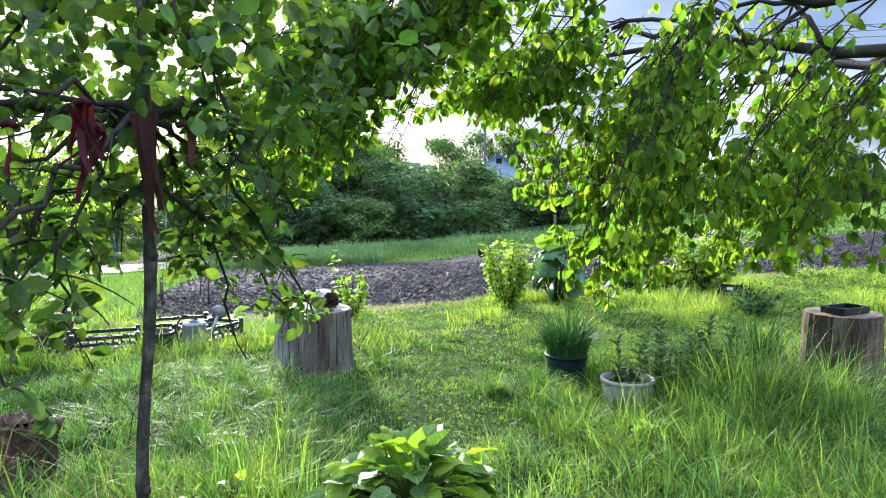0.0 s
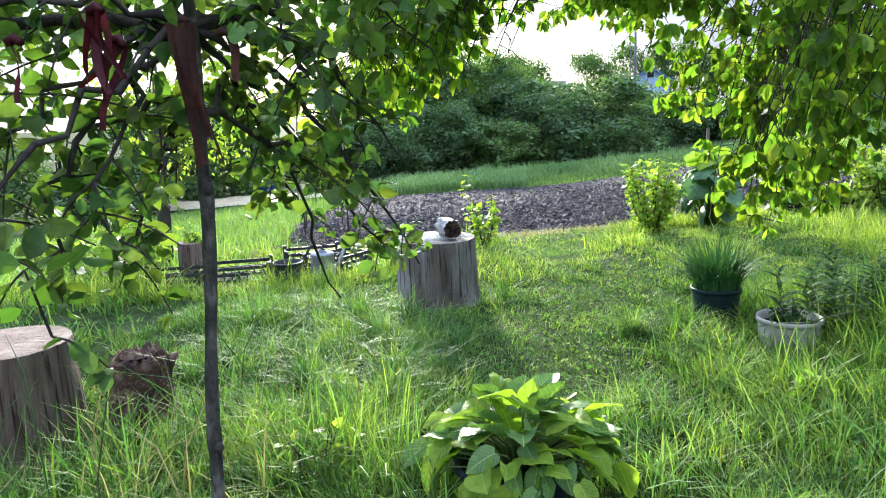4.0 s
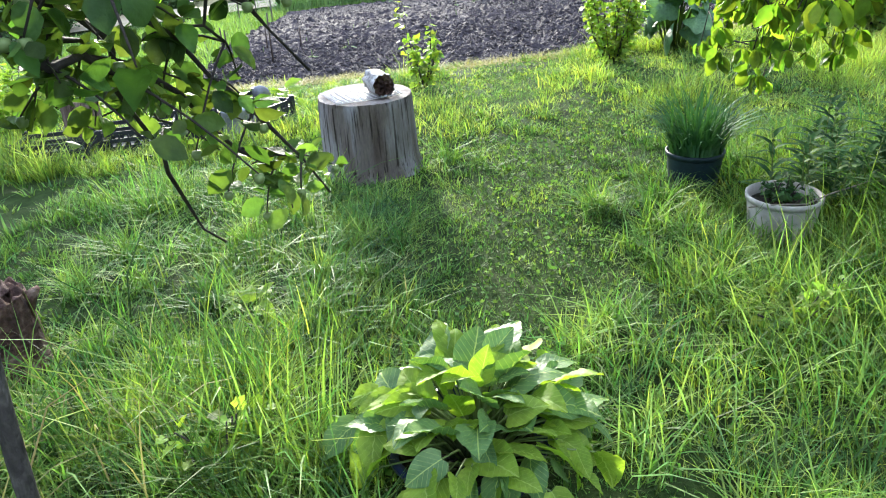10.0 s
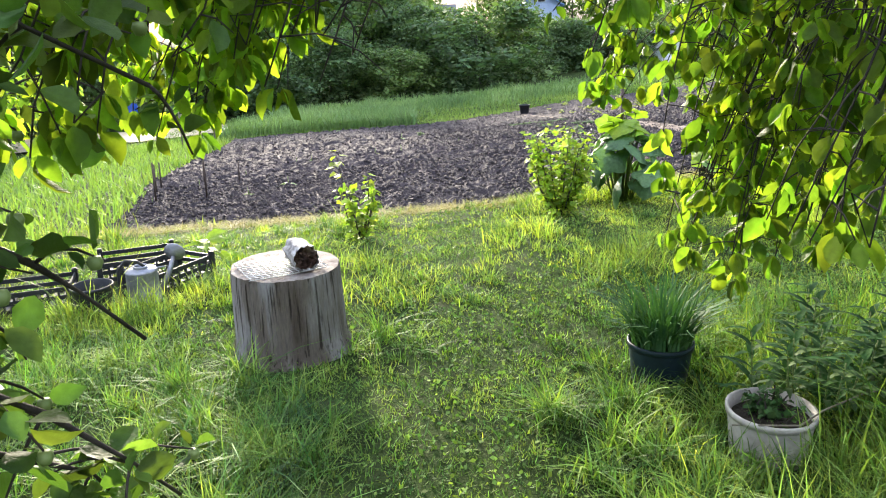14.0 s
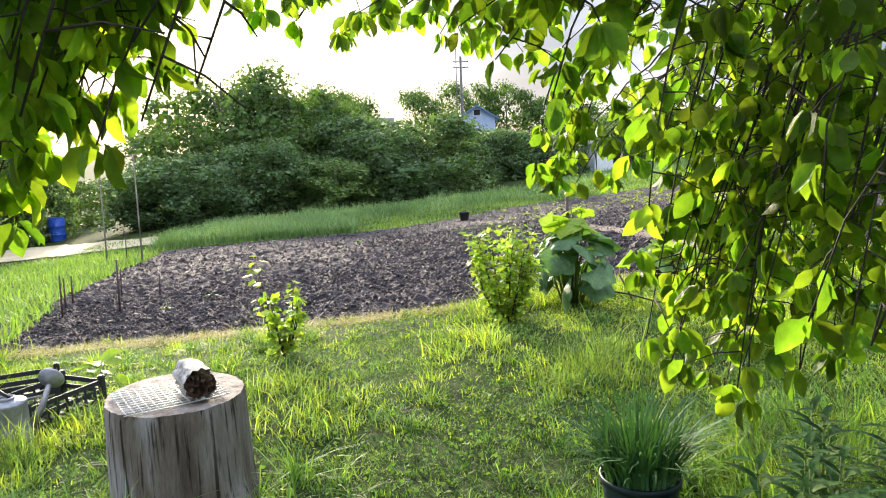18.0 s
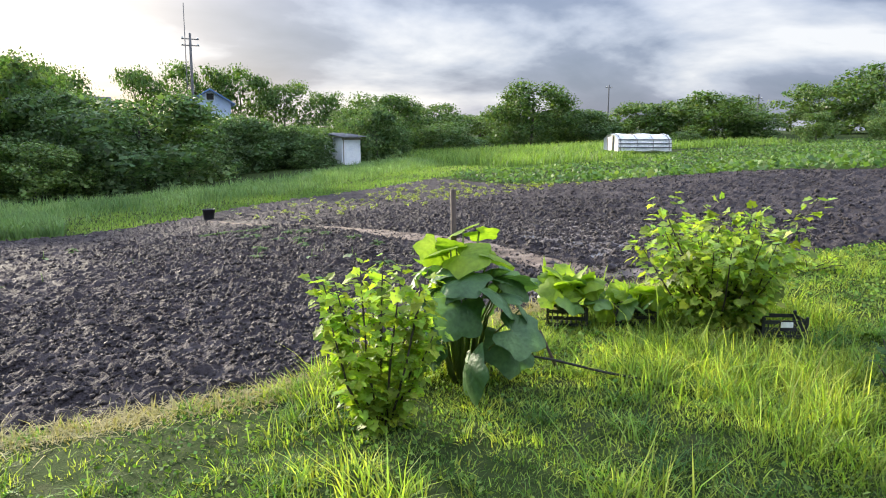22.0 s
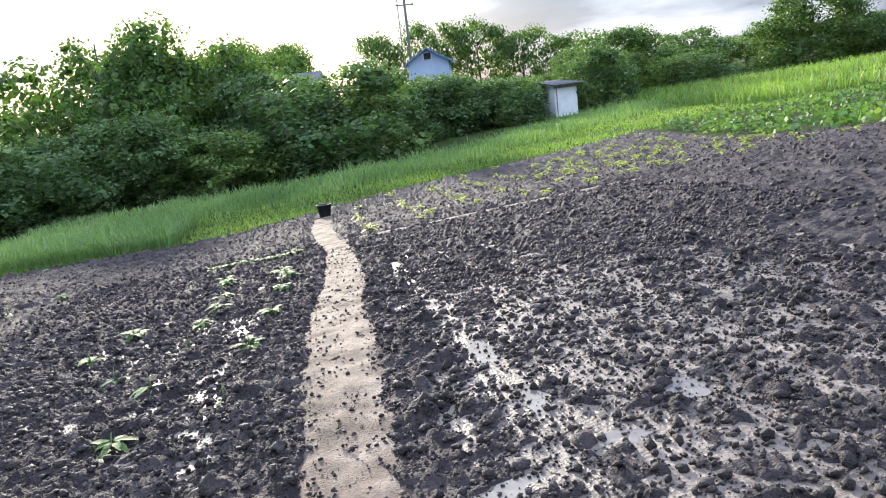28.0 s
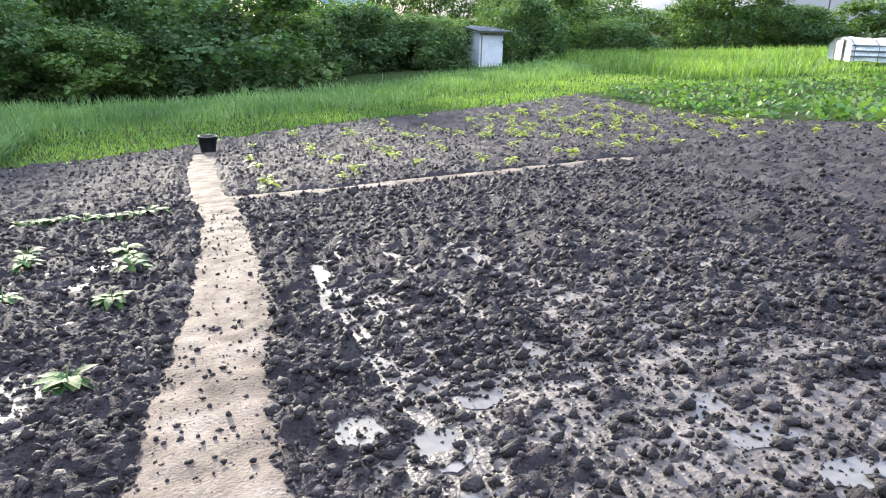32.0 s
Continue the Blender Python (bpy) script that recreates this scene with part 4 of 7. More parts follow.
def greenhouse(m):
    th = thing("greenhouse", "low white film greenhouse with timber battens", "greenhouse", m)
    L, W, h, r = 4.3, 2.4, 0.78, 0.44
    prof = [(-W / 2, 0), (-W / 2, h), (-W * 0.28, h + r * 0.75), (0, h + r), (W * 0.28, h + r * 0.75), (W / 2, h), (W / 2, 0)]
    bm = bmesh.new()
    n = 9
    rows = [[bm.verts.new((i * L / (n - 1), y + 0.03 * math.sin(i * 2.3 + z * 3), z + 0.04 * math.sin(i * 1.7 + y))) for y, z in prof] for i in range(n)]
    for a, b in zip(rows, rows[1:]):
        for k in range(len(prof) - 1):
            bm.faces.new((a[k], a[k + 1], b[k + 1], b[k]))
    for row in (rows[0], rows[-1]):
        bm.faces.new(row)
    part("film", bm, M_FOIL, th, "slack white plastic film")
    for z in (0.22, 0.5, 0.78):
        part("batten", box(0, -W / 2 - 0.05, z, L, -W / 2 - 0.01, z + 0.07), M_SLATE, th, "grey timber batten", smooth_faces=False)
    part("door", box(-0.05, -0.4, 0, -0.01, 0.4, 1.0, 0.01), M_FOIL, th, smooth_faces=False)
    for y in (-0.44, 0.40):
        part("door_post", box(-0.08, y, 0, -0.02, y + 0.05, 1.1), M_STICK, th, smooth_faces=False)
    for i in range(4):
        part("hoop", tube([(0.2 + i * 1.3, y * 1.01, z * 1.01) for y, z in prof], [0.02] * 7, 5), M_STICK, th)
    return th


greenhouse(pose(38.7, 47.0, -0.05, 0, 0, -17))


def utility_pole(m, h, wood, arms, label):
    th = thing("utility_pole", label, "pole", m)
    part("post", tube([(0, 0, -0.5), (0, 0, h)], [0.14, 0.10], 10), M_POLEWOOD if wood else M_CONCRETE, th)
    for k in range(arms):
        a = part("crossarm", box(-0.7, -0.05, h - 0.5 - k * 0.5, 0.7, 0.05, h - 0.42 - k * 0.5, 0.01), M_CONCRETE, th, smooth_faces=False)
        for x in (-0.6, 0.0, 0.6):
            part("insulator", lathe([(0, 0), (0.05, 0.0), (0.06, 0.06), (0.03, 0.13), (0, 0.14)], 10), M_FOIL, a, "white insulator", at=(x, 0, h - 0.42 - k * 0.5))
    return th


utility_pole(pose(13.4, 68.6, g(13.4, 68.6)), 10.5, False, 2, "grey concrete utility pole with cross arms")
utility_pole(pose(83.0, 95.4, g(83, 95.4)), 8.2, False, 1, "slim grey utility pole far behind trees")
utility_pole(pose(80.5, 66.0, g(80.5, 66)), 5.2, False, 1, "slim grey utility pole far behind trees")
utility_pole(pose(39.8, 19.0, g(39.8, 19)), 8.6, True, 1, "dark tarred wooden utility pole beside the field")
th = thing("mast", "thin metal mast beside the utility pole", "mast", pose(12.6, 66.6, g(12.6, 66.6)))
part("post", tube([(0, 0, -0.3), (0, 0, 12.5)], [0.05, 0.03], 8), M_CONCRETE, th)
for n, dz in enumerate((0.0, 0.35, 0.7)):
    c, far_end = Vector((39.8, 19.0, 9.5 - dz)), Vector((2 - 3 * n, 36, 9.6 - dz))
    pts = [c.lerp(far_end, t) - Vector((0, 0, 1.5 * 4 * t * (1 - t))) for t in (i / 14 for i in range(15))]
    cable = tagged(new("cable", None), "thin dark overhead cable running from the pole", "cable", "overhead cables")
    part("wire", tube(pts, [0.012] * 15, 4), M_DARK, cable)


def drum(m):
    th = thing("barrel", "bright blue plastic barrel on mown grass", "barrel", m)
    part("body", lathe([(0, 0), (0.36, 0), (0.38, 0.05), (0.37, 0.3), (0.40, 0.33), (0.37, 0.36), (0.37, 0.7), (0.40, 0.73), (0.37, 0.76), (0.38, 1.05), (0.35, 1.1), (0, 1.1)], 24), M_BLUEDRUM, th)
    part("rim", lathe([(0.30, 1.1), (0.36, 1.1), (0.37, 1.14), (0.33, 1.15), (0.30, 1.12)], 24), M_BLUEDRUM, th)
    return th


drum(pose(-12.4, 41.2, g(-12.4, 41.2)))
th = thing("post", "grey wooden post standing beside the barrel", "post", pose(-13.3, 41.2, g(-13.3, 41.2)))
part("shaft", tube([(0, 0, -0.2), (0.02, 0, 1.5)], [0.09, 0.08], 8), M_STICK, th)

# field frame of thin poles with a branchy stick across, and stakes along the field's edge
th = thing("pole_frame", "two thin poles with a forked branch tied across the top", "frame", pose(0, 0, 0))
pa, pb = (-5.9, 25.6), (-4.5, 23.8)
for (x, y), h in ((pa, 3.05), (pb, 3.0)):
    part("pole", tube([(x, y, g(x, y) - 0.1), (x + 0.03, y, g(x, y) + h)], [0.025, 0.018], 6), M_STICK, th)
za, zb = g(*pa) + 3.05, g(*pb) + 2.95
part("crossbar", tube([(pa[0] - 0.3, pa[1], za + 0.1), ((pa[0] + pb[0]) / 2 - 0.1, 24.7, (za + zb) / 2), (pb[0] + 0.12, pb[1], zb + 0.03)], [0.035, 0.03, 0.025], 6), M_STICK, th)
for dx, dz in ((-0.5, -0.28), (0.05, 0.25), (0.2, 0.28), (0.3, 0.2), (-0.1, 0.22)):
    mx, mz = -5.15, (za + zb) / 2
    part("twig", tube([(mx, 24.7, mz), (mx + dx, 24.6, mz + dz)], [0.016, 0.006], 5), M_STICK, th)
for x, y, h in ((-3.35, 14.0, 0.65), (-2.47, 13.64, 0.8), (-3.78, 15.8, 0.5), (-3.04, 15.95, 0.5), (-5.35, 25.6, 0.95), (-3.6, 14.9, 0.55), (-2.3, 15.4, 0.4)):
    th = thing("stake", "thin dark stake standing in the soil", "stake", pose(x, y, g(x, y)), "stakes at the field edge")
    part("shaft", tube([(0, 0, -0.1), (0.02, 0.0, h)], [0.018, 0.013], 6), M_RODMETAL, th)


def bucket(m, r, h, mat, label):
    th = thing("bucket", label, "bucket", m)
    part("body", lathe([(0, 0.0), (r * 0.75, 0), (r * 0.78, 0.02), (r, h), (r * 1.06, h), (r * 1.06, h + 0.015), (r * 0.96, h + 0.015), (r * 0.74, 0.03), (0, 0.03)], 26), mat, th)
    part("handle", tube([(r * math.cos(a), -r * 0.5 * math.sin(a), h - 0.02 - 0.12 * math.sin(a)) for a in (i * math.pi / 10 for i in range(11))], [0.006] * 11, 5), M_RODMETAL, th)
    return th


M_BLACKPLASTIC = surface("black_plastic", [(0.012, 0.014, 0.016), (0.025, 0.027, 0.03)], 6, 0.5, 0.15, 40, 40, spec=0.4)
bucket(pose(5.52, 29.1, g(5.52, 29.1) + 0.02), 0.19, 0.32, M_BLACKPLASTIC, "black plastic bucket at the end of the path")
# ---------------------------------------------------------------- garden: stumps
def wood_side(name, colours, dark):
    """Weathered upright wood: long fibres, dark cracks and drip stains along the grain."""
    m = surface(name, colours, 3.0, 0.85, 0.8, 30, 45, stretch=(2.4, 2.4, 0.45))
    nt = m.node_tree
    n, l = nt.nodes, nt.links
    b = n["Principled BSDF"]
    old = b.inputs["Base Color"].links[0].from_socket
    tc, mp = n.new("ShaderNodeTexCoord"), n.new("ShaderNodeMapping")
    mp.inputs["Scale"].default_value = (24, 24, 1.1)
    wv = n.new("ShaderNodeTexNoise")
    wv.inputs["Scale"].default_value, wv.inputs["Detail"].default_value = 2.4, 6
    ramp = n.new("ShaderNodeValToRGB")
    ramp.color_ramp.elements[0].position, ramp.color_ramp.elements[0].color = 0.36, (*dark, 1)
    ramp.color_ramp.elements[1].position, ramp.color_ramp.elements[1].color = 0.46, (1, 1, 1, 1)
    mx = n.new("ShaderNodeMix")
    mx.data_type, mx.blend_type = "RGBA", "MULTIPLY"
    mx.inputs["Factor"].default_value = 1.0
    l.new(tc.outputs["Object"], mp.inputs[0]), l.new(mp.outputs[0], wv.inputs["Vector"]), l.new(wv.outputs["Fac"], ramp.inputs[0])
    l.new(old, mx.inputs[6]), l.new(ramp.outputs[0], mx.inputs[7]), l.new(mx.outputs[2], b.inputs["Base Color"])
    return m


M_LOGSIDE = wood_side("weathered_log", [(0.085, 0.062, 0.047), (0.17, 0.14, 0.118), (0.33, 0.315, 0.31)], (0.22, 0.19, 0.17))
M_BROWNLOG = wood_side("brown_log", [(0.055, 0.036, 0.027), (0.11, 0.075, 0.055), (0.20, 0.155, 0.12)], (0.25, 0.2, 0.18))
M_ENDGRAIN = surface("cut_end_grain", [(0.12, 0.075, 0.056), (0.22, 0.15, 0.112), (0.33, 0.25, 0.195)], 9, 0.8, 0.5, 60, 90)
M_GREYEND = surface("weathered_end_grain", [(0.13, 0.10, 0.08), (0.23, 0.19, 0.16), (0.34, 0.30, 0.26)], 12, 0.85, 0.6, 70, 90)
M_ROT = surface("rotten_wood", [(0.035, 0.02, 0.016), (0.10, 0.055, 0.04), (0.26, 0.18, 0.135)], 12, 0.9, 1.0, 50, 60)
M_GREYBARK = surface("pale_birch_bark", [(0.12, 0.10, 0.085), (0.40, 0.385, 0.36), (0.60, 0.59, 0.57)], 14, 0.85, 0.6, 40, 60)


def log_radius(a, r, seed, t, rough=0.008):
    """Radius of a log at an angle: fine grooves along the grain, slight ovalness and a few deep cracks."""
    q = r + rough * noise.noise((math.cos(a) * 13, math.sin(a) * 13, seed + t * 0.7)) + 0.02 * r * math.cos(2 * a + seed) + 0.006 * noise.noise((math.cos(a) * 2.3, math.sin(a) * 2.3, seed + t + 0.5))
    return q - 0.05 * max(0, noise.noise((math.cos(a) * 7.5 + seed, math.sin(a) * 7.5, t * 0.5 + 0.3)) - 0.36)


def log_side(r0, r1, h, seed, flare=0.05, sides=110, rows=16):
    """Upright log with a flare at the foot."""
    bm = bmesh.new()
    rings = []
    for j in range(rows + 1):
        t = j / rows
        ring = []
        for k in range(sides):
            a = 2 * math.pi * k / sides
            r = log_radius(a, r0 + (r1 - r0) * t, seed, t) + flare * max(0, 1 - t * 3.2) ** 2 * (0.7 + 0.6 * noise.noise((math.cos(a) * 1.6, math.sin(a) * 1.6, seed + 0.5)))
            if j == rows:
                r -= 0.004
            ring.append(bm.verts.new((r * math.cos(a), r * math.sin(a), h * t)))
        rings.append(ring)
    for a, b in zip(rings, rings[1:]):
        for k in range(sides):
            bm.faces.new((a[k], a[(k + 1) % sides], b[(k + 1) % sides], b[k]))
    return bm, rings[-1]


def log_top(r, h, seed, sides=110, rings=9, rough=0.006, dish=0.0):
    bm = bmesh.new()
    c = bm.verts.new((0, 0, h - dish))
    last = None
    for j in range(1, rings + 1):
        ring = []
        for k in range(sides):
            a = 2 * math.pi * k / sides
            q = log_radius(a, r, seed, 1.0) * j / rings
            z = h + rough * noise.noise((q * math.cos(a) * 30, q * math.sin(a) * 30, seed + 0.3)) - dish * (1 - j / rings)
            if j == rings:
                z = h - 0.004
            ring.append(bm.verts.new((q * math.cos(a), q * math.sin(a), z)))
        for k in range(sides):
            if last:
                bm.faces.new((last[k], ring[k], ring[(k + 1) % sides], last[(k + 1) % sides]))
            else:
                bm.faces.new((c, ring[k], ring[(k + 1) % sides]))
        last = ring
    return bm


def stump(m, r0, r1, h, seed, side, topmat, label, flare=0.05, rough_top=0.006, dish=0.0):
    th = thing("stump", label, "stump", m)
    bm, _ = log_side(r0, r1, h, seed, flare)
    part("bark_side", bm, side, th)
    part("cut_top", log_top(r1 - 0.003, h + 0.004, seed, rough=rough_top, dish=dish), topmat, th, "sawn end grain")
    return th


LOG_X, LOG_Y, LOG_TOP = -0.35, 6.58, 0.44
stump(pose(LOG_X, LOG_Y, -0.12, 0, 0, 30), 0.345, 0.325, LOG_TOP + 0.12, 3, M_LOGSIDE, M_GREYEND, "weathered grey upright log standing in short grass", 0.07)
stump(pose(-2.20, 3.86, -0.14), 0.315, 0.29, 0.60, 8, M_BROWNLOG, M_ENDGRAIN, "thick brown sawn log with pale cut top", 0.03)
stump(pose(3.80, 5.42, -0.07), 0.30, 0.28, 0.59, 12, M_BROWNLOG, M_ENDGRAIN, "thick dark brown log with a tray on top", 0.05)
st = stump(pose(-1.80, 4.3, -0.14, 0, 0, 40), 0.18, 0.155, 0.37, 17, M_ROT, M_ROT, "short rotten reddish stump with ragged top", 0.02, 0.09)
part("bark_flap", tube([(0.13, -0.06, 0.26), (0.16, -0.04, 0.34), (0.20, -0.02, 0.35)], [0.02, 0.03, 0.012], 7), M_ROT, st)
part("splinter_crest", log_top(0.10, 0.39, 23, 24, 5, 0.09), M_ROT, st)
st = stump(pose(-2.95, 7.9, -0.18), 0.16, 0.15, 0.42, 19, M_BROWNLOG, M_ENDGRAIN, "narrow brown stump used as a planter", 0.03)

# dark tray on the far stump
th = thing("tray", "black plastic tray lying on a thick log", "tray", pose(3.78, 5.37, 0.53, 0, 0, 20))
part("base", box(-0.16, -0.1, 0, 0.16, 0.1, 0.015, 0.004), M_BLACKPLASTIC, th, smooth_faces=False)
for x0, y0, x1, y1 in ((-0.16, -0.1, 0.16, -0.085), (-0.16, 0.085, 0.16, 0.1), (-0.16, -0.085, -0.145, 0.085), (0.145, -0.085, 0.16, 0.085)):
    part("side", box(x0, y0, 0.015, x1, y1, 0.05, 0.003), M_BLACKPLASTIC, th, smooth_faces=False)

# wire mesh and the broken piece of log on the chopping block
M_WIRE = surface("galvanised_wire", [(0.50, 0.50, 0.48), (0.66, 0.66, 0.64)], 20, 0.4, 0.1, 60, 60, metal=0.6)
th = thing("wire_mesh", "square of pale galvanised wire mesh on a log", "mesh", pose(-0.37, 6.50, LOG_TOP + 0.016, 0, 0, 24))
for i in range(14):
    x = -0.22 + i * 0.034
    part("wire", tube([(x, -0.19, 0.012), (x, -0.05, 0.004), (x, 0.1, 0.004), (x, 0.19, 0.006)], [0.0028] * 4, 5), M_WIRE, th)
for i in range(12):
    y = -0.188 + i * 0.034
    part("cross_wire", tube([(-0.23, y, 0.008), (0.0, y, 0.004), (0.235, y, 0.009)], [0.0028] * 3, 5), M_WIRE, th)


def broken_log(m):
    th = thing("log_piece", "short birch log with a rotten hollow end lying on wire mesh", "log", m)
    bm = bmesh.new()
    sides, rings = 26, []
    for j in range(9):
        y = -0.115 + 0.22 * j / 8
        ring = []
        for k in range(sides):
            a = 2 * math.pi * k / sides
            r = 0.074 + 0.022 * noise.noise((math.cos(a) * 3, math.sin(a) * 3, y * 9)) + (0.006 * noise.noise((k, j, 2.0)))
            ring.append(bm.verts.new((r * math.cos(a), y + (0.02 * noise.noise((math.cos(a) * 4, math.sin(a) * 4, 3)) if j in (0, 8) else 0), r * math.sin(a))))
        rings.append(ring)
    for a, b in zip(rings, rings[1:]):
        for k in range(sides):
            bm.faces.new((a[k], a[(k + 1) % sides], b[(k + 1) % sides], b[k]))
    part("bark", bm, M_GREYBARK, th, "peeling pale birch bark")
    for end, s in ((-0.094, -1), (0.094, 1)):
        bm = bmesh.new()
        last, c = None, bm.verts.new((0.01, end + s * 0.01, 0.005))
        for j in range(1, 6):
            ring = [bm.verts.new((0.072 * j / 5 * math.cos(t), end + s * 0.06 * noise.noise((j * 1.7, k * 0.8, s)) * (j < 5), 0.072 * j / 5 * math.sin(t))) for k, t in ((k, 2 * math.pi * k / 22) for k in range(22))]
            for k in range(22):
                if last:
                    bm.faces.new((last[k], ring[k], ring[(k + 1) % 22], last[(k + 1) % 22]))
                else:
                    bm.faces.new((c, ring[k], ring[(k + 1) % 22]))
            last = ring
        part("rotten_end", bm, M_ROT, th, "crumbling reddish rotten wood", smooth_faces=False)
    return th


broken_log(pose(-0.24, 6.48, LOG_TOP + 0.092, 0, 0, 22))

# ---------------------------------------------------------------- pots, crates, watering can
M_GREYPOT = surface("grey_plastic_pot", [(0.34, 0.30, 0.26), (0.44, 0.40, 0.36), (0.52, 0.48, 0.44)], 5, 0.55, 0.15, 40, 30)
M_TEALPOT = surface("dark_teal_plastic", [(0.010, 0.022, 0.028), (0.018, 0.036, 0.045)], 5, 0.45, 0.1, 40, 30)
M_NAVYTUB = surface("dark_blue_plastic", [(0.012, 0.018, 0.05), (0.02, 0.03, 0.08)], 5, 0.4, 0.1, 40, 30)
M_ZINC = surface("dull_zinc", [(0.17, 0.18, 0.20), (0.25, 0.26, 0.285), (0.34, 0.35, 0.38)], 7, 0.45, 0.15, 40, 40, metal=0.5)
M_COMPOST = surface("dark_compost", [(0.02, 0.015, 0.012), (0.05, 0.04, 0.03)], 20, 0.95, 1.0, 60, 60)


def pot(m, r, h, mat, label, soil=True):
    th = thing("flower_pot", label, "pot", m)
    part("wall", lathe([(0, 0), (r * 0.78, 0), (r * 0.80, 0.015), (r * 0.95, h - 0.035), (r * 0.95, h - 0.03), (r, h - 0.03), (r * 1.01, h - 0.004), (r * 0.97, h), (r * 0.93, h - 0.006), (r * 0.80, 0.05)], 40), mat, th)
    if soil:
        part("soil", log_top(r * 0.88, h - 0.045, int(r * 100), 24, 5, 0.02), M_COMPOST, th, "dark compost")
    return th


pot(pose(1.87, 5.01, -0.14), 0.185, 0.31, M_GREYPOT, "grey-beige plastic pot with soil and a herb")
pot(pose(1.66, 5.74, -0.09), 0.17, 0.27, M_TEALPOT, "dark teal pot overgrown with long grass")
pot(pose(-1.85, 7.45, -0.14), 0.145, 0.24, M_BLACKPLASTIC, "empty black plastic pot in the grass", False)
tub = thing("plant_tub", "dark blue tub hidden under large leaves", "tub", pose(0.17, 3.45, -0.10))
part("wall", lathe([(0, 0), (0.20, 0), (0.21, 0.01), (0.25, 0.15), (0.265, 0.15), (0.265, 0.17), (0.24, 0.17), (0.2, 0.03), (0, 0.03)], 36), M_NAVYTUB, tub)
part("soil", log_top(0.235, 0.12, 3, 24, 5, 0.02), M_COMPOST, tub, "dark compost")
# string over the pot's rim
th = thing("string", "thin pale string tied round the pot rim", "string", pose(0, 0, 0))
part("cord", tube([(1.68, 4.97, 0.12), (1.75, 4.87, 0.17), (1.9, 4.84, 0.175), (2.05, 4.93, 0.18), (2.3, 5.02, 0.2), (2.6, 5.1, 0.16)], [0.004] * 6, 5), M_STICK, th)


def crate(m, label, L=0.58, W=0.38, H=0.16):
    """Open plastic crate: corner posts, slatted sides, slatted floor."""
    th = thing("crate", label, "crate", m, "plastic crates")
    t = 0.012
    for sx in (-1, 1):
        for sy in (-1, 1):
            part("corner", box(sx * L / 2 - 0.02, sy * W / 2 - 0.02, 0, sx * L / 2 + 0.02, sy * W / 2 + 0.02, H + 0.03, 0.006), M_BLACKPLASTIC, th, smooth_faces=False)
    for z in (0.0, H * 0.4, H * 0.78):
        for sy in (-1, 1):
            part("side_slat", box(-L / 2 + 0.02, sy * W / 2 - t / 2, z, L / 2 - 0.02, sy * W / 2 + t / 2, z + 0.034, 0.003), M_BLACKPLASTIC, th, smooth_faces=False)
        for sx in (-1, 1):
            part("end_slat", box(sx * L / 2 - t / 2, -W / 2 + 0.02, z, sx * L / 2 + t / 2, W / 2 - 0.02, z + 0.034, 0.003), M_BLACKPLASTIC, th, smooth_faces=False)
    for k in range(7):
        x = -L / 2 + 0.07 + k * (L - 0.14) / 6
        part("upright", box(x - 0.008, -W / 2 - 0.008, 0.02, x + 0.008, -W / 2 + 0.008, H, 0.002), M_BLACKPLASTIC, th, smooth_faces=False)
        part("floor_slat", box(x - 0.018, -W / 2 + 0.01, 0.006, x + 0.018, W / 2 - 0.01, 0.02, 0.002), M_BLACKPLASTIC, th, smooth_faces=False)
    return th


c0 = crate(pose(-3.0, 7.45, -0.12, 0, 0, 8), "open black plastic crate lying in grass")
for x, y, rz, dz in ((-2.42, 7.75, 14, 0.0), (-1.85, 8.45, 18, 0.02), (-1.5, 8.1, 58, 0.0)):
    copy_thing(c0, pose(x, y, g(x, y) + 0.02 + dz, 0, 0, rz))
for x, y, rz, rx, lab in ((4.9, 9.06, -32, 0, "black plastic crate with a white tag beside the bush"), (4.02, 10.25, -38, 0, "black plastic crate holding leafy seedlings"), (4.4, 9.92, -34, 4, "black plastic crate half hidden by leaves")):
    c = copy_thing(c0, pose(x, y, g(x, y) + 0.02, rx, 0, rz))
    c.scale = (0.5, 0.5, 0.8)
    c["label"] = lab
    if rz == -32:
        part("tag", box(-0.06, -0.21, 0.10, 0.10, -0.198, 0.145), M_FOIL, c, "white paper tag", smooth_faces=False)


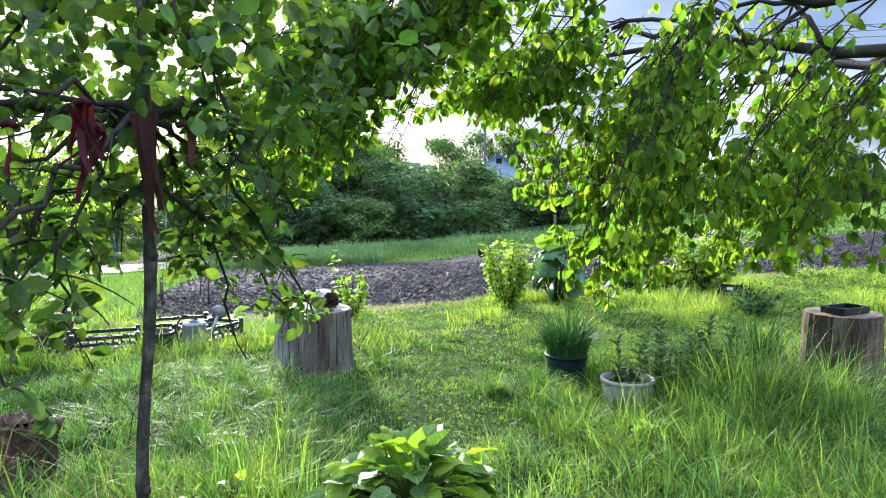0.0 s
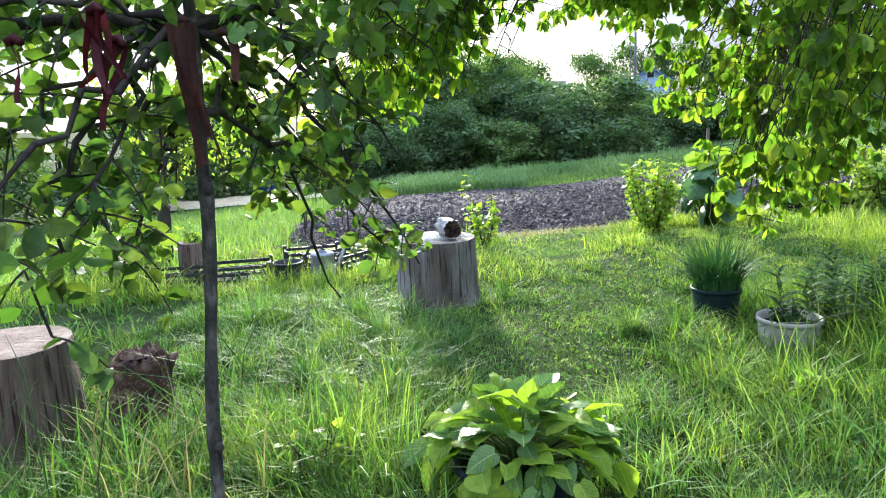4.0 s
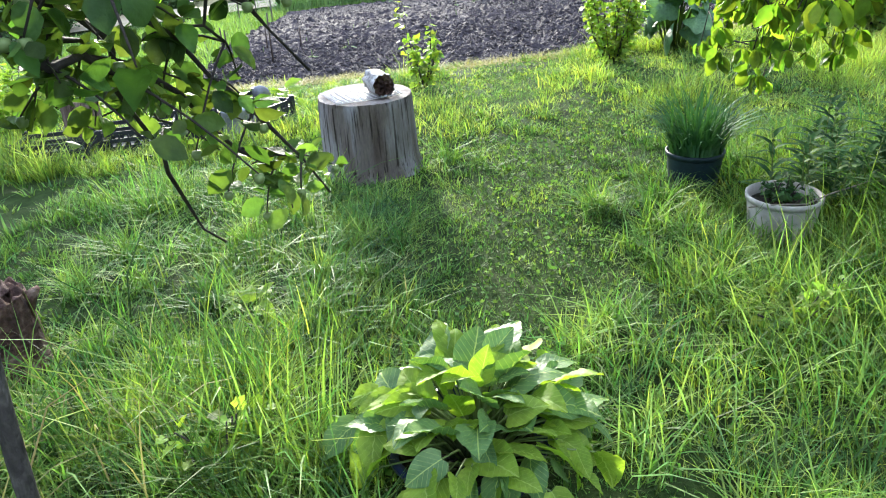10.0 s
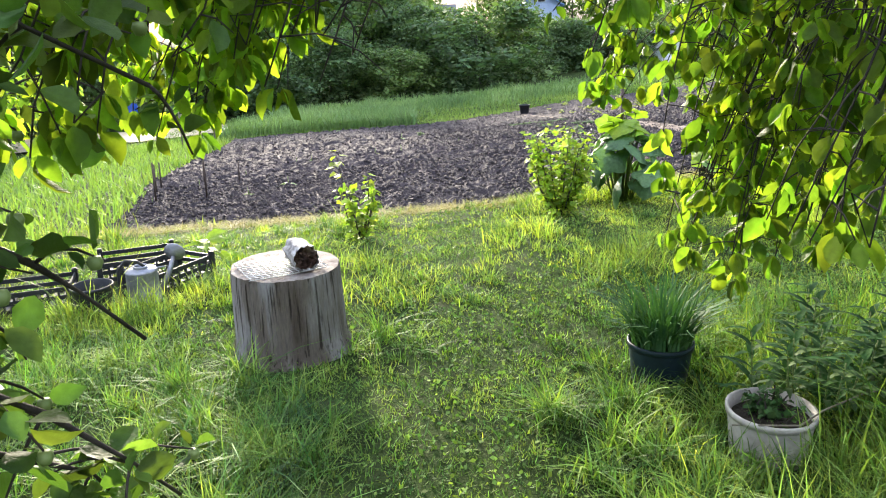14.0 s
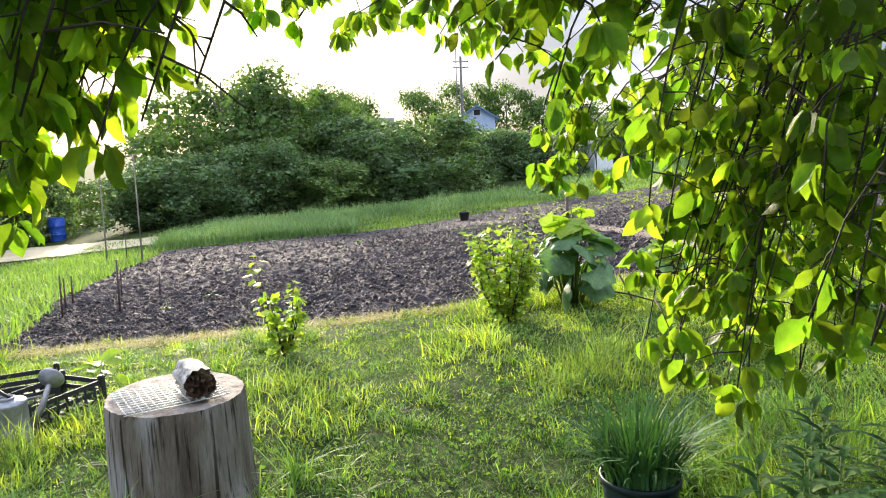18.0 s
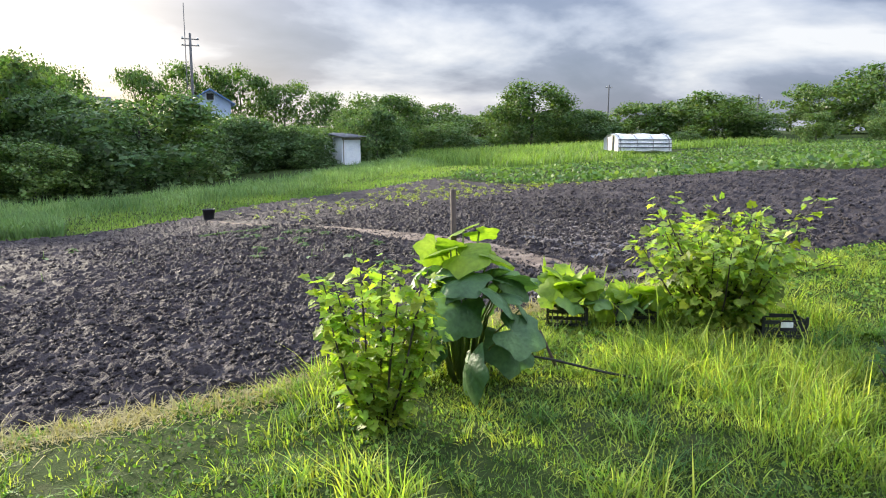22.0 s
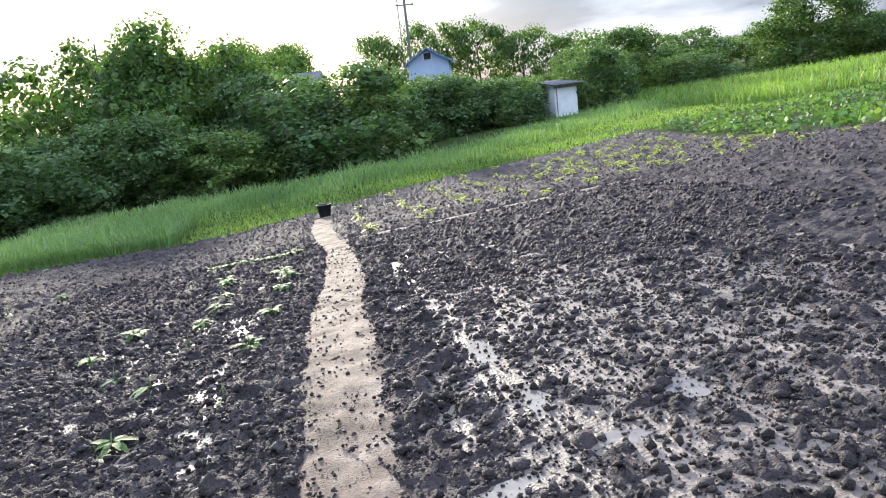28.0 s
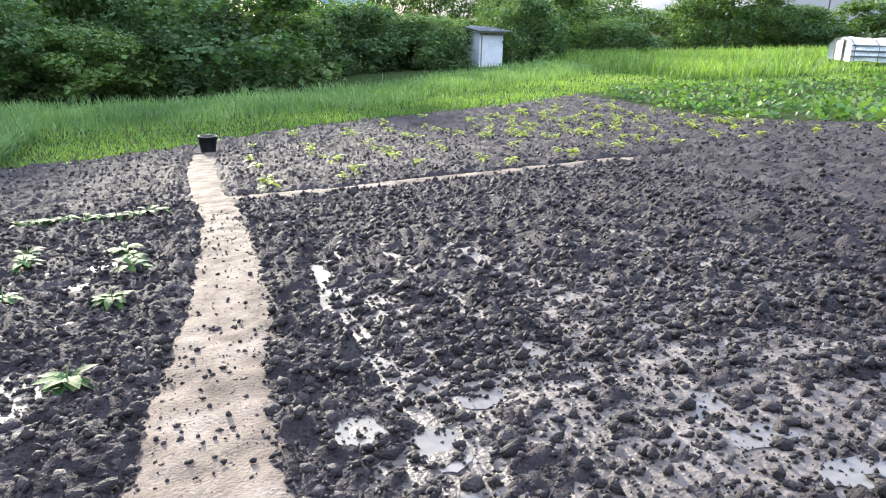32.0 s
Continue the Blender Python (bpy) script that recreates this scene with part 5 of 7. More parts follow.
def watering_can(m):
    th = thing("watering_can", "dull zinc watering can with round sprinkler head", "can", m)
    part("body", lathe([(0, 0), (0.115, 0), (0.122, 0.012), (0.118, 0.02), (0.112, 0.24), (0.116, 0.25), (0.108, 0.262), (0.05, 0.275), (0.0, 0.275)], 32), M_ZINC, th)
    part("handle", tube([(-0.11, -0.02, 0.03), (-0.16, -0.02, 0.12), (-0.155, -0.02, 0.27), (-0.10, -0.02, 0.345), (-0.02, -0.02, 0.33), (0.04, -0.02, 0.272)], [0.011] * 6, 8), M_BLACKPLASTIC, th, "dark curved handle")
    part("spout", tube([(0.10, 0.03, 0.05), (0.18, 0.07, 0.17), (0.235, 0.1, 0.31)], [0.026, 0.02, 0.015], 10), M_ZINC, th)
    bm = lathe([(0, 0.03), (0.02, 0.028), (0.075, 0.004), (0.078, -0.006), (0.0, -0.014)], 24)
    bmesh.ops.transform(bm, matrix=pose(0.245, 0.1, 0.335, 112, 0, -20), verts=bm.verts)
    part("rose", bm, M_ZINC, th, "round pale sprinkler head")
    part("brace", tube([(0.08, 0.02, 0.25), (0.2, 0.085, 0.24)], [0.006, 0.006], 6), M_ZINC, th)
    part("rim", lathe([(0.05, 0.274), (0.056, 0.285), (0.048, 0.292), (0.044, 0.28)], 24), M_ZINC, th)
    return th


watering_can(pose(-1.55, 7.62, -0.12, 0, 0, 15))

for x, y, h, lab in ((2.815, 9.9, 1.17, "dark thin wooden post standing behind the bush"), (3.32, 9.46, 0.27, "short dark leaning rod in the grass")):
    th = thing("stake", lab, "stake", pose(x, y, g(x, y)))
    part("shaft", tube([(0, 0, -0.05), (-0.02 if h > 1 else -0.16, 0.02, h)], [0.022, 0.018] if h > 1 else [0.011, 0.008], 7), M_POLEWOOD, th)
th = thing("hose", "thin dark hose lying in the grass", "hose", pose(0, 0, 0))
part("tube", tube([(3.05, 9.65, 0.1), (3.2, 9.4, 0.1), (3.4, 9.15, 0.06), (3.6, 8.95, 0.03)], [0.008] * 4, 7), M_DARK, th)

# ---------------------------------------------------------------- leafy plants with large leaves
M_BIGLEAF = surface("broad_yellow_green_leaf", [(0.15, 0.25, 0.03), (0.24, 0.35, 0.042), (0.35, 0.45, 0.06)], 6, 0.55, 0.3, 22, 40, glow=0.48, spec=0.3)
M_GREYLEAF = surface("broad_grey_green_leaf", [(0.07, 0.145, 0.045), (0.11, 0.205, 0.06), (0.17, 0.27, 0.085)], 6, 0.5, 0.35, 22, 40, glow=0.25, spec=0.35)
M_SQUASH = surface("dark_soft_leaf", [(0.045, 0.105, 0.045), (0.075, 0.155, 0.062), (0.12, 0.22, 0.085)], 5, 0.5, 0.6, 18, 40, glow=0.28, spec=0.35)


def broad_leaf(length, width, droop, seed, segs=16, cols=8, lobed=0.0, cup=0.18):
    """One broad leaf: stalk side at the origin, growing along +x, with sunken veins, a wavy rim and thickness from its fold."""
    bm = bmesh.new()
    r = random.Random(seed)
    ph = r.uniform(0, 6)
    grid = []
    for i in range(segs + 1):
        t = i / segs
        prof = math.sin(math.pi * (0.04 + 0.95 * t) ** 0.72) ** 0.8 * (1 - 0.12 * t)
        if lobed:
            prof *= 1 + lobed * math.cos(t * 11 + ph)
        row = []
        for j in range(-cols // 2, cols // 2 + 1):
            u = j / (cols / 2)
            x = length * (t - droop * 0.35 * t * t) + (-0.08 * length * abs(u) if t < 0.2 else 0)
            y = u * width * 0.5 * prof
            z = -droop * length * t * t + cup * abs(u) ** 1.3 * width * 0.6 * prof
            z += 0.035 * width * math.sin(t * 10 + ph + 2 * u) * abs(u) + (0.032 * width * math.sin((t - 0.35 * abs(u)) * 34) * (1 - abs(u) * 0.5))
            row.append(bm.verts.new((x, y, z)))
        grid.append(row)
    for a, b in zip(grid, grid[1:]):
        for k in range(len(a) - 1):
            bm.faces.new((a[k], a[k + 1], b[k + 1], b[k]))
    bmesh.ops.remove_doubles(bm, verts=bm.verts, dist=0.0005)
    return bm


def leaf_meshes(mat, shapes):
    out = []
    for s in shapes:
        me = bpy.data.meshes.new("leaf")
        bm = broad_leaf(**s)
        bm.to_mesh(me)
        bm.free()
        me.materials.append(mat)
        me.polygons.foreach_set("use_smooth", [True] * len(me.polygons))
        out.append(me)
    return out


def round_leaf(radius, droop, seed, spokes=30, rings=6):
    """Large round heart-shaped leaf with shallow lobes: the stalk meets it at the origin near the notch, the tip points along +x."""
    bm = bmesh.new()
    r = random.Random(seed)
    ph = r.uniform(0, 6)
    centre = bm.verts.new((0, 0, 0))
    last = None
    for j in range(1, rings + 1):
        q = j / rings
        ring = []
        for k in range(spokes):
            a = 2 * math.pi * k / spokes - math.pi
            rim = 1 + 0.13 * math.cos(5 * a) + 0.03 * math.sin(13 * a + ph)
            rim *= 1 - 0.62 * math.exp(-((abs(a) - math.pi) / 0.28) ** 2)
            d = radius * q * rim
            vein = 0.05 * radius * q * abs(math.sin(2.5 * a)) + 0.03 * radius * q * math.sin(9 * a + ph + 4 * q)
            x = d * math.cos(a) + 0.25 * radius * q
            ring.append(bm.verts.new((x, d * math.sin(a), vein - droop * radius * (q * q) * (0.7 + 0.5 * math.cos(a)))))
        for k in range(spokes):
            if last:
                bm.faces.new((last[k], ring[k], ring[(k + 1) % spokes], last[(k + 1) % spokes]))
            else:
                bm.faces.new((centre, ring[k], ring[(k + 1) % spokes]))
        last = ring
    return bm


def leaf_mesh(bm, mat):
    me = bpy.data.meshes.new("leaf")
    bm.to_mesh(me)
    bm.free()
    me.materials.append(mat)
    me.polygons.foreach_set("use_smooth", [True] * len(me.polygons))
    return me


def veined(m):
    """A copy of a leaf material with a pale midrib along x and side veins that run forwards from it."""
    m = m.copy()
    nt = m.node_tree
    n, l = nt.nodes, nt.links
    hsv = next(q for q in n if q.bl_idname == "ShaderNodeHueSaturation")
    users = [k.to_socket for k in hsv.outputs[0].links]
    tc, sep = n.new("ShaderNodeTexCoord"), n.new("ShaderNodeSeparateXYZ")
    l.new(tc.outputs["Object"], sep.inputs[0])

    def calc(op, a, b):
        q = n.new("ShaderNodeMath")
        q.operation, q.use_clamp = op, False
        for i, v in enumerate((a, b)):
            if isinstance(v, (int, float)):
                q.inputs[i].default_value = v
            elif v is not None:
                l.new(v, q.inputs[i])
        return q.outputs[0]

    across = calc("ABSOLUTE", sep.outputs[1], None)
    mid = calc("LESS_THAN", across, 0.0022)
    step = calc("FRACT", calc("DIVIDE", calc("SUBTRACT", sep.outputs[0], calc("MULTIPLY", across, 0.9)), 0.024), None)
    side = calc("MULTIPLY", calc("LESS_THAN", calc("ABSOLUTE", calc("SUBTRACT", step, 0.5), None), 0.045), 0.55)
    mix = n.new("ShaderNodeMix")
    mix.data_type = "RGBA"
    l.new(calc("MULTIPLY", calc("MAXIMUM", mid, side), 0.7), mix.inputs["Factor"])
    l.new(hsv.outputs[0], mix.inputs[6])
    mix.inputs[7].default_value = (0.42, 0.52, 0.14, 1)
    for u in users:
        l.new(mix.outputs[2], u)
    return m


# one plant, two colours: yellow-green paints backlit leaves, grey-green those with sky sheen
HOSTA = leaf_meshes(veined(M_BIGLEAF), [dict(length=0.185, width=0.14, droop=d, seed=s, cup=c) for s, d, c in ((1, 0.1, 0.3), (2, 0.3, 0.15), (3, 0.5, 0.22), (4, 0.2, -0.1))]) + \
    leaf_meshes(veined(M_GREYLEAF), [dict(length=0.195, width=0.145, droop=d, seed=s, cup=c) for s, d, c in ((5, 0.25, 0.2), (6, 0.6, -0.12), (7, 0.4, 0.1), (8, 0.15, 0.35))])
# the last two are paler: light on the plant's top, painted as leaf colour
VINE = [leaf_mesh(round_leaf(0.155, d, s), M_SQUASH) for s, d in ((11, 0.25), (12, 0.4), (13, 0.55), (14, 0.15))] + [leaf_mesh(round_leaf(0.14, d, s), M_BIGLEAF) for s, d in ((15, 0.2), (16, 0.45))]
CABBAGE = [leaf_mesh(round_leaf(0.10, d, s), M_BIGLEAF) for s, d in ((21, 0.3), (22, 0.6), (23, 0.15), (24, 0.45))] + [leaf_mesh(round_leaf(0.095, 0.4, 25), M_GREYLEAF)]


def leafy(name, label, category, m, leaves, radius, height, meshes, seed, stalk, size=(0.75, 1.15), dome=0.65, steep=55, skew=25, bright=None, drop=35):
    """A mound of single leaves on their own stalks: outer ones lower and drooping outwards, inner ones higher and more
    upright.
    bright: lighter meshes for the topmost leaves, with the light on them put into their colour."""
    th = thing(name, label, category, m)
    r = random.Random(seed)
    for k in range(leaves):
        t = (k + 0.5) / leaves
        a = k * 2.39996 + r.uniform(-0.35, 0.35)
        rad = radius * math.sqrt(t) * r.uniform(0.7, 1.05)
        h = height * (1 - dome * t ** 1.6) * r.uniform(0.72, 1.08)
        x, y = rad * math.cos(a), rad * math.sin(a)
        pitch = steep * (1 - t) + r.uniform(-30, 22) - drop * t
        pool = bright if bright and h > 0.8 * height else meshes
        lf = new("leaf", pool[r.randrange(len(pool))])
        lf.parent = th
        lf.matrix_basis = pose(x, y, h, r.uniform(-skew, skew), -pitch, math.degrees(a) + r.uniform(-1, 1) * (20 + skew)) @ Matrix.Diagonal((*(r.uniform(*size),) * 3, 1))
        part("stalk", tube([(x * 0.25, y * 0.25, 0.0), (x * 0.55, y * 0.55, h * 0.65), (x, y, h)], [stalk, stalk * 0.8, stalk * 0.6], 5), M_STALK, th)
    return th


leafy("leafy_plant", "mound of broad glossy yellow-green leaves in a tub", "plant", pose(0.20, 3.44, 0.0), 150, 0.385, 0.28, HOSTA, 5, 0.005, (0.5, 1.05), 0.6, 52, 42)
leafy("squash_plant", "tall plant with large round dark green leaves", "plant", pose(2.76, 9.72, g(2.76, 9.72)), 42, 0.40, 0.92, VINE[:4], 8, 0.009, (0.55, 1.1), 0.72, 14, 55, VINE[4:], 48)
leafy("leafy_plant", "broad light green leaves growing from a crate", "plant", pose(4.02, 10.25, g(4, 10.25) + 0.1), 40, 0.26, 0.30, CABBAGE, 9, 0.006, (0.6, 1.3), 0.5, 45, 60, None, 8)
leafy("leafy_plant", "broad light green leaves growing from a crate", "plant", pose(4.4, 9.92, g(4.4, 9.92) + 0.06), 22, 0.22, 0.22, CABBAGE, 10, 0.006, (0.6, 1.1), 0.5, 45, 60, None, 8)
leafy("leafy_plant", "small light green leafy plant beside the crates", "plant", pose(-1.35, 8.75, g(-1.35, 8.75)), 10, 0.14, 0.22, HOSTA[:4], 12, 0.005)
leafy("leafy_plant", "small broad-leaved weed in the lawn", "plant", pose(-0.75, 4.55, -0.1), 8, 0.12, 0.12, HOSTA[:4], 13, 0.004, (0.4, 0.6))

# ---------------------------------------------------------------- bushes of fine leaves on many stems
M_CURRANT = surface("currant_leaf", [(0.16, 0.25, 0.04), (0.26, 0.36, 0.055), (0.38, 0.47, 0.085)], 5, 0.5, 0.3, 60, 50, island=0.5, glow=0.5)
M_CURRANT2 = surface("currant_leaf_dull", [(0.16, 0.24, 0.05), (0.26, 0.35, 0.07), (0.40, 0.47, 0.12)], 5, 0.5, 0.3, 60, 50, island=0.55, glow=0.45)
M_LILY = surface("narrow_dark_leaf", [(0.025, 0.065, 0.02), (0.045, 0.10, 0.03), (0.08, 0.155, 0.045)], 5, 0.6, 0.2, 60, 50, island=0.4, glow=0.15, spec=0.12)


def lobed_leaves(points, dirs, sizes, mat, rng, name="leaves"):
    """Three-lobed small leaves as one mesh: a fan of eight rim points round a centre, folded."""
    k = len(points)
    d = dirs / np.linalg.norm(dirs, axis=1)[:, None]
    s = np.cross(d, np.array([0, 0, 1.0]) + rng.normal(0, 0.35, (k, 3)))
    s /= np.linalg.norm(s, axis=1)[:, None] + 1e-9
    u = np.cross(s, d)
    rim = [(0.0, 0.08, 0), (0.12, 0.5, 0.08), (0.42, 0.38, 0.03), (0.62, 0.46, 0.06), (0.72, 0.22, 0.02), (1.0, 0.0, -0.08), (0.72, -0.22, 0.02), (0.62, -0.46, 0.06), (0.42, -0.38, 0.03), (0.12, -0.5, 0.08), (0.0, -0.08, 0)]
    L = sizes[:, None]
    rows = [points + d * L * 0.4] + [points + d * L * a + s * L * b * 0.95 + u * L * c for a, b, c in rim]
    V = np.stack(rows, 1).reshape(-1, 3)
    n = len(rows)
    i = n * np.arange(k)[:, None]
    F = np.concatenate([i + [0, j, j + 1] for j in range(1, n - 1)])
    return mesh(name, V, F, mat, True)


def shoot_bush(label, m, stems, spread, height, leaves, size, mat, seed, extra=()):
    th = thing("bush", label, "bush", m)
    r = np.random.default_rng(seed)
    P, D = [], []
    lines = []
    for k in range(stems):
        a, out = r.uniform(0, 6.28), spread * np.sqrt(r.uniform(0.02, 1))
        lines.append((np.array([0.12 * out * np.cos(a), 0.12 * out * np.sin(a), -0.03]), np.array([out * np.cos(a), out * np.sin(a), height * r.uniform(0.55, 1.0) * (1 - 0.25 * out / spread)])))
    lines += [(np.array(b), np.array(t)) for b, t in extra]
    for b, t in lines:
        mid = (b + t) / 2 + np.array([*(0.25 * (t - b)[:2]), 0.0]) * 0.3 + r.normal(0, 0.02, 3)
        part("stem", tube([b, mid, t], [0.008, 0.006, 0.003], 5), M_STEM, th)
        n = leaves // len(lines)
        q = r.uniform(0.05, 1.02, n) ** 0.8
        p = (1 - q)[:, None] ** 2 * b + (2 * q * (1 - q))[:, None] * mid + (q ** 2)[:, None] * t
        side = r.normal(0, 1, (n, 3)) * (1, 1, 0.6)
        side /= np.linalg.norm(side, axis=1)[:, None]
        P.append(p + side * r.uniform(0.01, 0.10, (n, 1)) * spread / 0.45)
        D.append(side + np.array([0, 0, -0.25]))
    P, D = np.concatenate(P), np.concatenate(D)
    part("leaves", lobed_leaves(P, D, size * r.uniform(0.6, 1.3, len(P)), mat, r), mat, th)
    return th


shoot_bush("young currant bush with bright yellow-green leaves", pose(0.03, 9.15, g(0.03, 9.15)), 7, 0.26, 0.66, 250, 0.075, M_CURRANT, 3, [((0, 0, 0), (-0.2, 0.0, 0.86)), ((0, 0, 0), (0.1, 0, 0.62))])
shoot_bush("upright currant bush with yellow-green leaves", pose(2.0, 9.3, g(2.0, 9.3)), 18, 0.33, 1.04, 1500, 0.058, M_CURRANT, 4)
shoot_bush("dense rounded currant bush with dull yellow-green leaves", pose(4.70, 9.42, g(4.70, 9.42)), 40, 0.56, 0.98, 3100, 0.068, M_CURRANT2, 6, [((0, 0, 0), (-0.42, 0.22, 1.0)), ((0, 0, 0), (0.62, -0.30, 0.95))])
shoot_bush("light green bush at the lawn's far side", pose(-3.9, 8.35, g(-3.9, 8.35)), 16, 0.5, 0.75, 900, 0.075, M_CURRANT, 7)
shoot_bush("wide light bush behind the crates", pose(-5.2, 10.2, g(-5.2, 10.2)), 22, 0.9, 0.8, 1500, 0.09, M_CURRANT, 17)
shoot_bush("small leafy herb growing in the pot", pose(1.89, 5.02, 0.10), 12, 0.13, 0.17, 260, 0.035, M_LILY, 8)
shoot_bush("low leafy weed in the rough grass", pose(1.55, 4.15, -0.1), 10, 0.2, 0.32, 220, 0.05, M_CURRANT, 9)
shoot_bush("low leafy weed in the rough grass", pose(-0.65, 3.55, -0.1), 8, 0.16, 0.3, 130, 0.06, M_CURRANT, 10)
shoot_bush("low leafy weed beside the crate", pose(-2.95, 7.9, 0.22), 10, 0.17, 0.16, 200, 0.05, M_CURRANT, 12)
shoot_bush("wide green bush far along the lawn", pose(4.6, 8.0, g(4.6, 8.0)), 14, 0.3, 0.4, 300, 0.05, M_LILY, 13)
shoot_bush("leafy climbing weed at the field corner", pose(8.9, 10.2, g(8.9, 10.2)), 14, 0.5, 0.2, 420, 0.045, M_CURRANT, 14)
shoot_bush("leafy weed at the field edge", pose(6.9, 10.2, g(6.9, 10.2)), 12, 0.4, 0.15, 320, 0.04, M_CURRANT, 15)


def lily_clump(m, stems, label, seed, height=0.5, spread=0.2):
    """Upright stems with whorls of narrow arching leaves."""
    th = thing("lily_clump", label, "plant", m)
    r = random.Random(seed)
    for k in range(stems):
        a, d = r.uniform(0, 6.28), spread * math.sqrt(r.random())
        x, y, h = d * math.cos(a), d * math.sin(a), height * r.uniform(0.65, 1.1)
        top = (x * 1.3 + r.uniform(-0.04, 0.04), y * 1.3 + r.uniform(-0.04, 0.04), h)
        part("stem", tube([(x, y, -0.02), ((x + top[0]) / 2, (y + top[1]) / 2, h * 0.5), top], [0.006, 0.005, 0.003], 5), M_STALK, th)
        bm = bmesh.new()
        for j in range(18):
            t = 0.15 + 0.85 * j / 17
            b = j * 2.4
            blade_leaf(bm, (x + (top[0] - x) * t, y + (top[1] - y) * t, h * t), (math.cos(b), math.sin(b), 0.95), (0, 0, 1), 0.19 * (1.1 - 0.5 * t), 0.036, 0.6, 4, 0.1)
        part("leaves", bm, M_LILY, th)
    return th


lily_clump(pose(2.2, 5.28, -0.06), 16, "clump of upright stems with narrow dark leaves", 2, 0.52, 0.26)
lily_clump(pose(2.55, 5.2, -0.05), 9, "loose clump of stems with narrow dark leaves", 3, 0.54, 0.24)


def sword_clump(m, count, height, spread, width, label, seed, mat, lean=0.35):
    th = thing("grass_clump", label, "plant", m)
    r = np.random.default_rng(seed)
    a = r.uniform(0, 6.28, count)
    d = spread * np.sqrt(r.uniform(0, 1, count))
    x, y = d * np.cos(a), d * np.sin(a)
    k = count
    h = height * r.uniform(0.5, 1.1, k)
    b = lean * r.uniform(0.2, 1.6, k)
    aa = a + r.normal(0, 0.5, k)
    dx, dy = np.cos(aa), np.sin(aa)
    rows = []
    for t, w in ((0, 0.8), (0.3, 1.0), (0.6, 0.8), (0.85, 0.5), (1.0, 0)):
        o = b * h * t * t * 1.4
        px, py, pz = x + dx * o, y + dy * o, h * (t - 0.55 * b * t * t * t)
        rows.append(np.stack([px - dy * width * w / 2, py + dx * width * w / 2, pz], 1))
        if w:
            rows.append(np.stack([px + dy * width * w / 2, py - dx * width * w / 2, pz], 1))
    V = np.stack(rows, 1).reshape(-1, 3)
    one = [[2 * s, 2 * s + 1, 2 * s + 3, 2 * s + 2] for s in range(3)] + [[6, 7, 8]]
    for q in range(count):
        part("blade", mesh("blade", V[9 * q:9 * q + 9].tolist(), one, mat), mat, th)
    return th


M_SEDGE = surface("cool_green_blades", [(0.03, 0.075, 0.03), (0.06, 0.125, 0.045), (0.12, 0.20, 0.08)], 3, 0.6, 0, island=0.5, glow=0.2, spec=0.15)
sword_clump(pose(1.66, 5.74, 0.12), 300, 0.43, 0.15, 0.014, "thick tuft of long arching grass in a teal pot", 4, M_SEDGE, 0.42)
sword_clump(pose(3.3, 5.72, -0.03), 90, 0.62, 0.16, 0.016, "clump of tall upright sword-shaped leaves beside the log", 5, M_SEDGE, 0.25)
for x, y, n, h in ((4.95, 11.35, 16, 0.32), (4.5, 11.8, 5, 0.26), (5.12, 11.85, 8, 0.28), (5.15, 11.2, 10, 0.28)):
    sword_clump(pose(x, y, g(x, y)), n, h, 0.09, 0.024, "short clump of upright iris leaves at the muddy edge", int(x * 10), M_BIGLEAF, 0.15)
# ---------------------------------------------------------------- apple sapling and overhanging fruit tree
M_APPLE = surface("apple_leaf", [(0.05, 0.10, 0.026), (0.09, 0.15, 0.036), (0.155, 0.225, 0.05)], 5, 0.5, 0.3, 60, 50, island=0.55, glow=0.42, spec=0.25)
M_PLUM = surface("plum_leaf", [(0.085, 0.15, 0.022), (0.16, 0.25, 0.033), (0.27, 0.36, 0.048)], 5, 0.42, 0.3, 60, 50, island=0.55, glow=0.66, spec=0.25)
M_APPLEFRUIT = surface("unripe_apple", [(0.14, 0.20, 0.06), (0.20, 0.26, 0.09)], 12, 0.5, 0.1, 60, 60)
M_GREYTRUNK = surface("grey_sapling_bark", [(0.016, 0.014, 0.012), (0.05, 0.044, 0.037), (0.14, 0.128, 0.108)], 22, 0.85, 0.8, 70, 90, stretch=(1, 1, 0.5))
M_RIBBON = surface("dark_red_ribbon", [(0.05, 0.005, 0.010), (0.10, 0.009, 0.016)], 10, 0.55, 0.2, 40, 50, glow=0.25)
M_RIBBON2 = surface("faded_red_cloth", [(0.045, 0.016, 0.013), (0.085, 0.032, 0.023)], 10, 0.8, 0.3, 60, 50, glow=0.2)


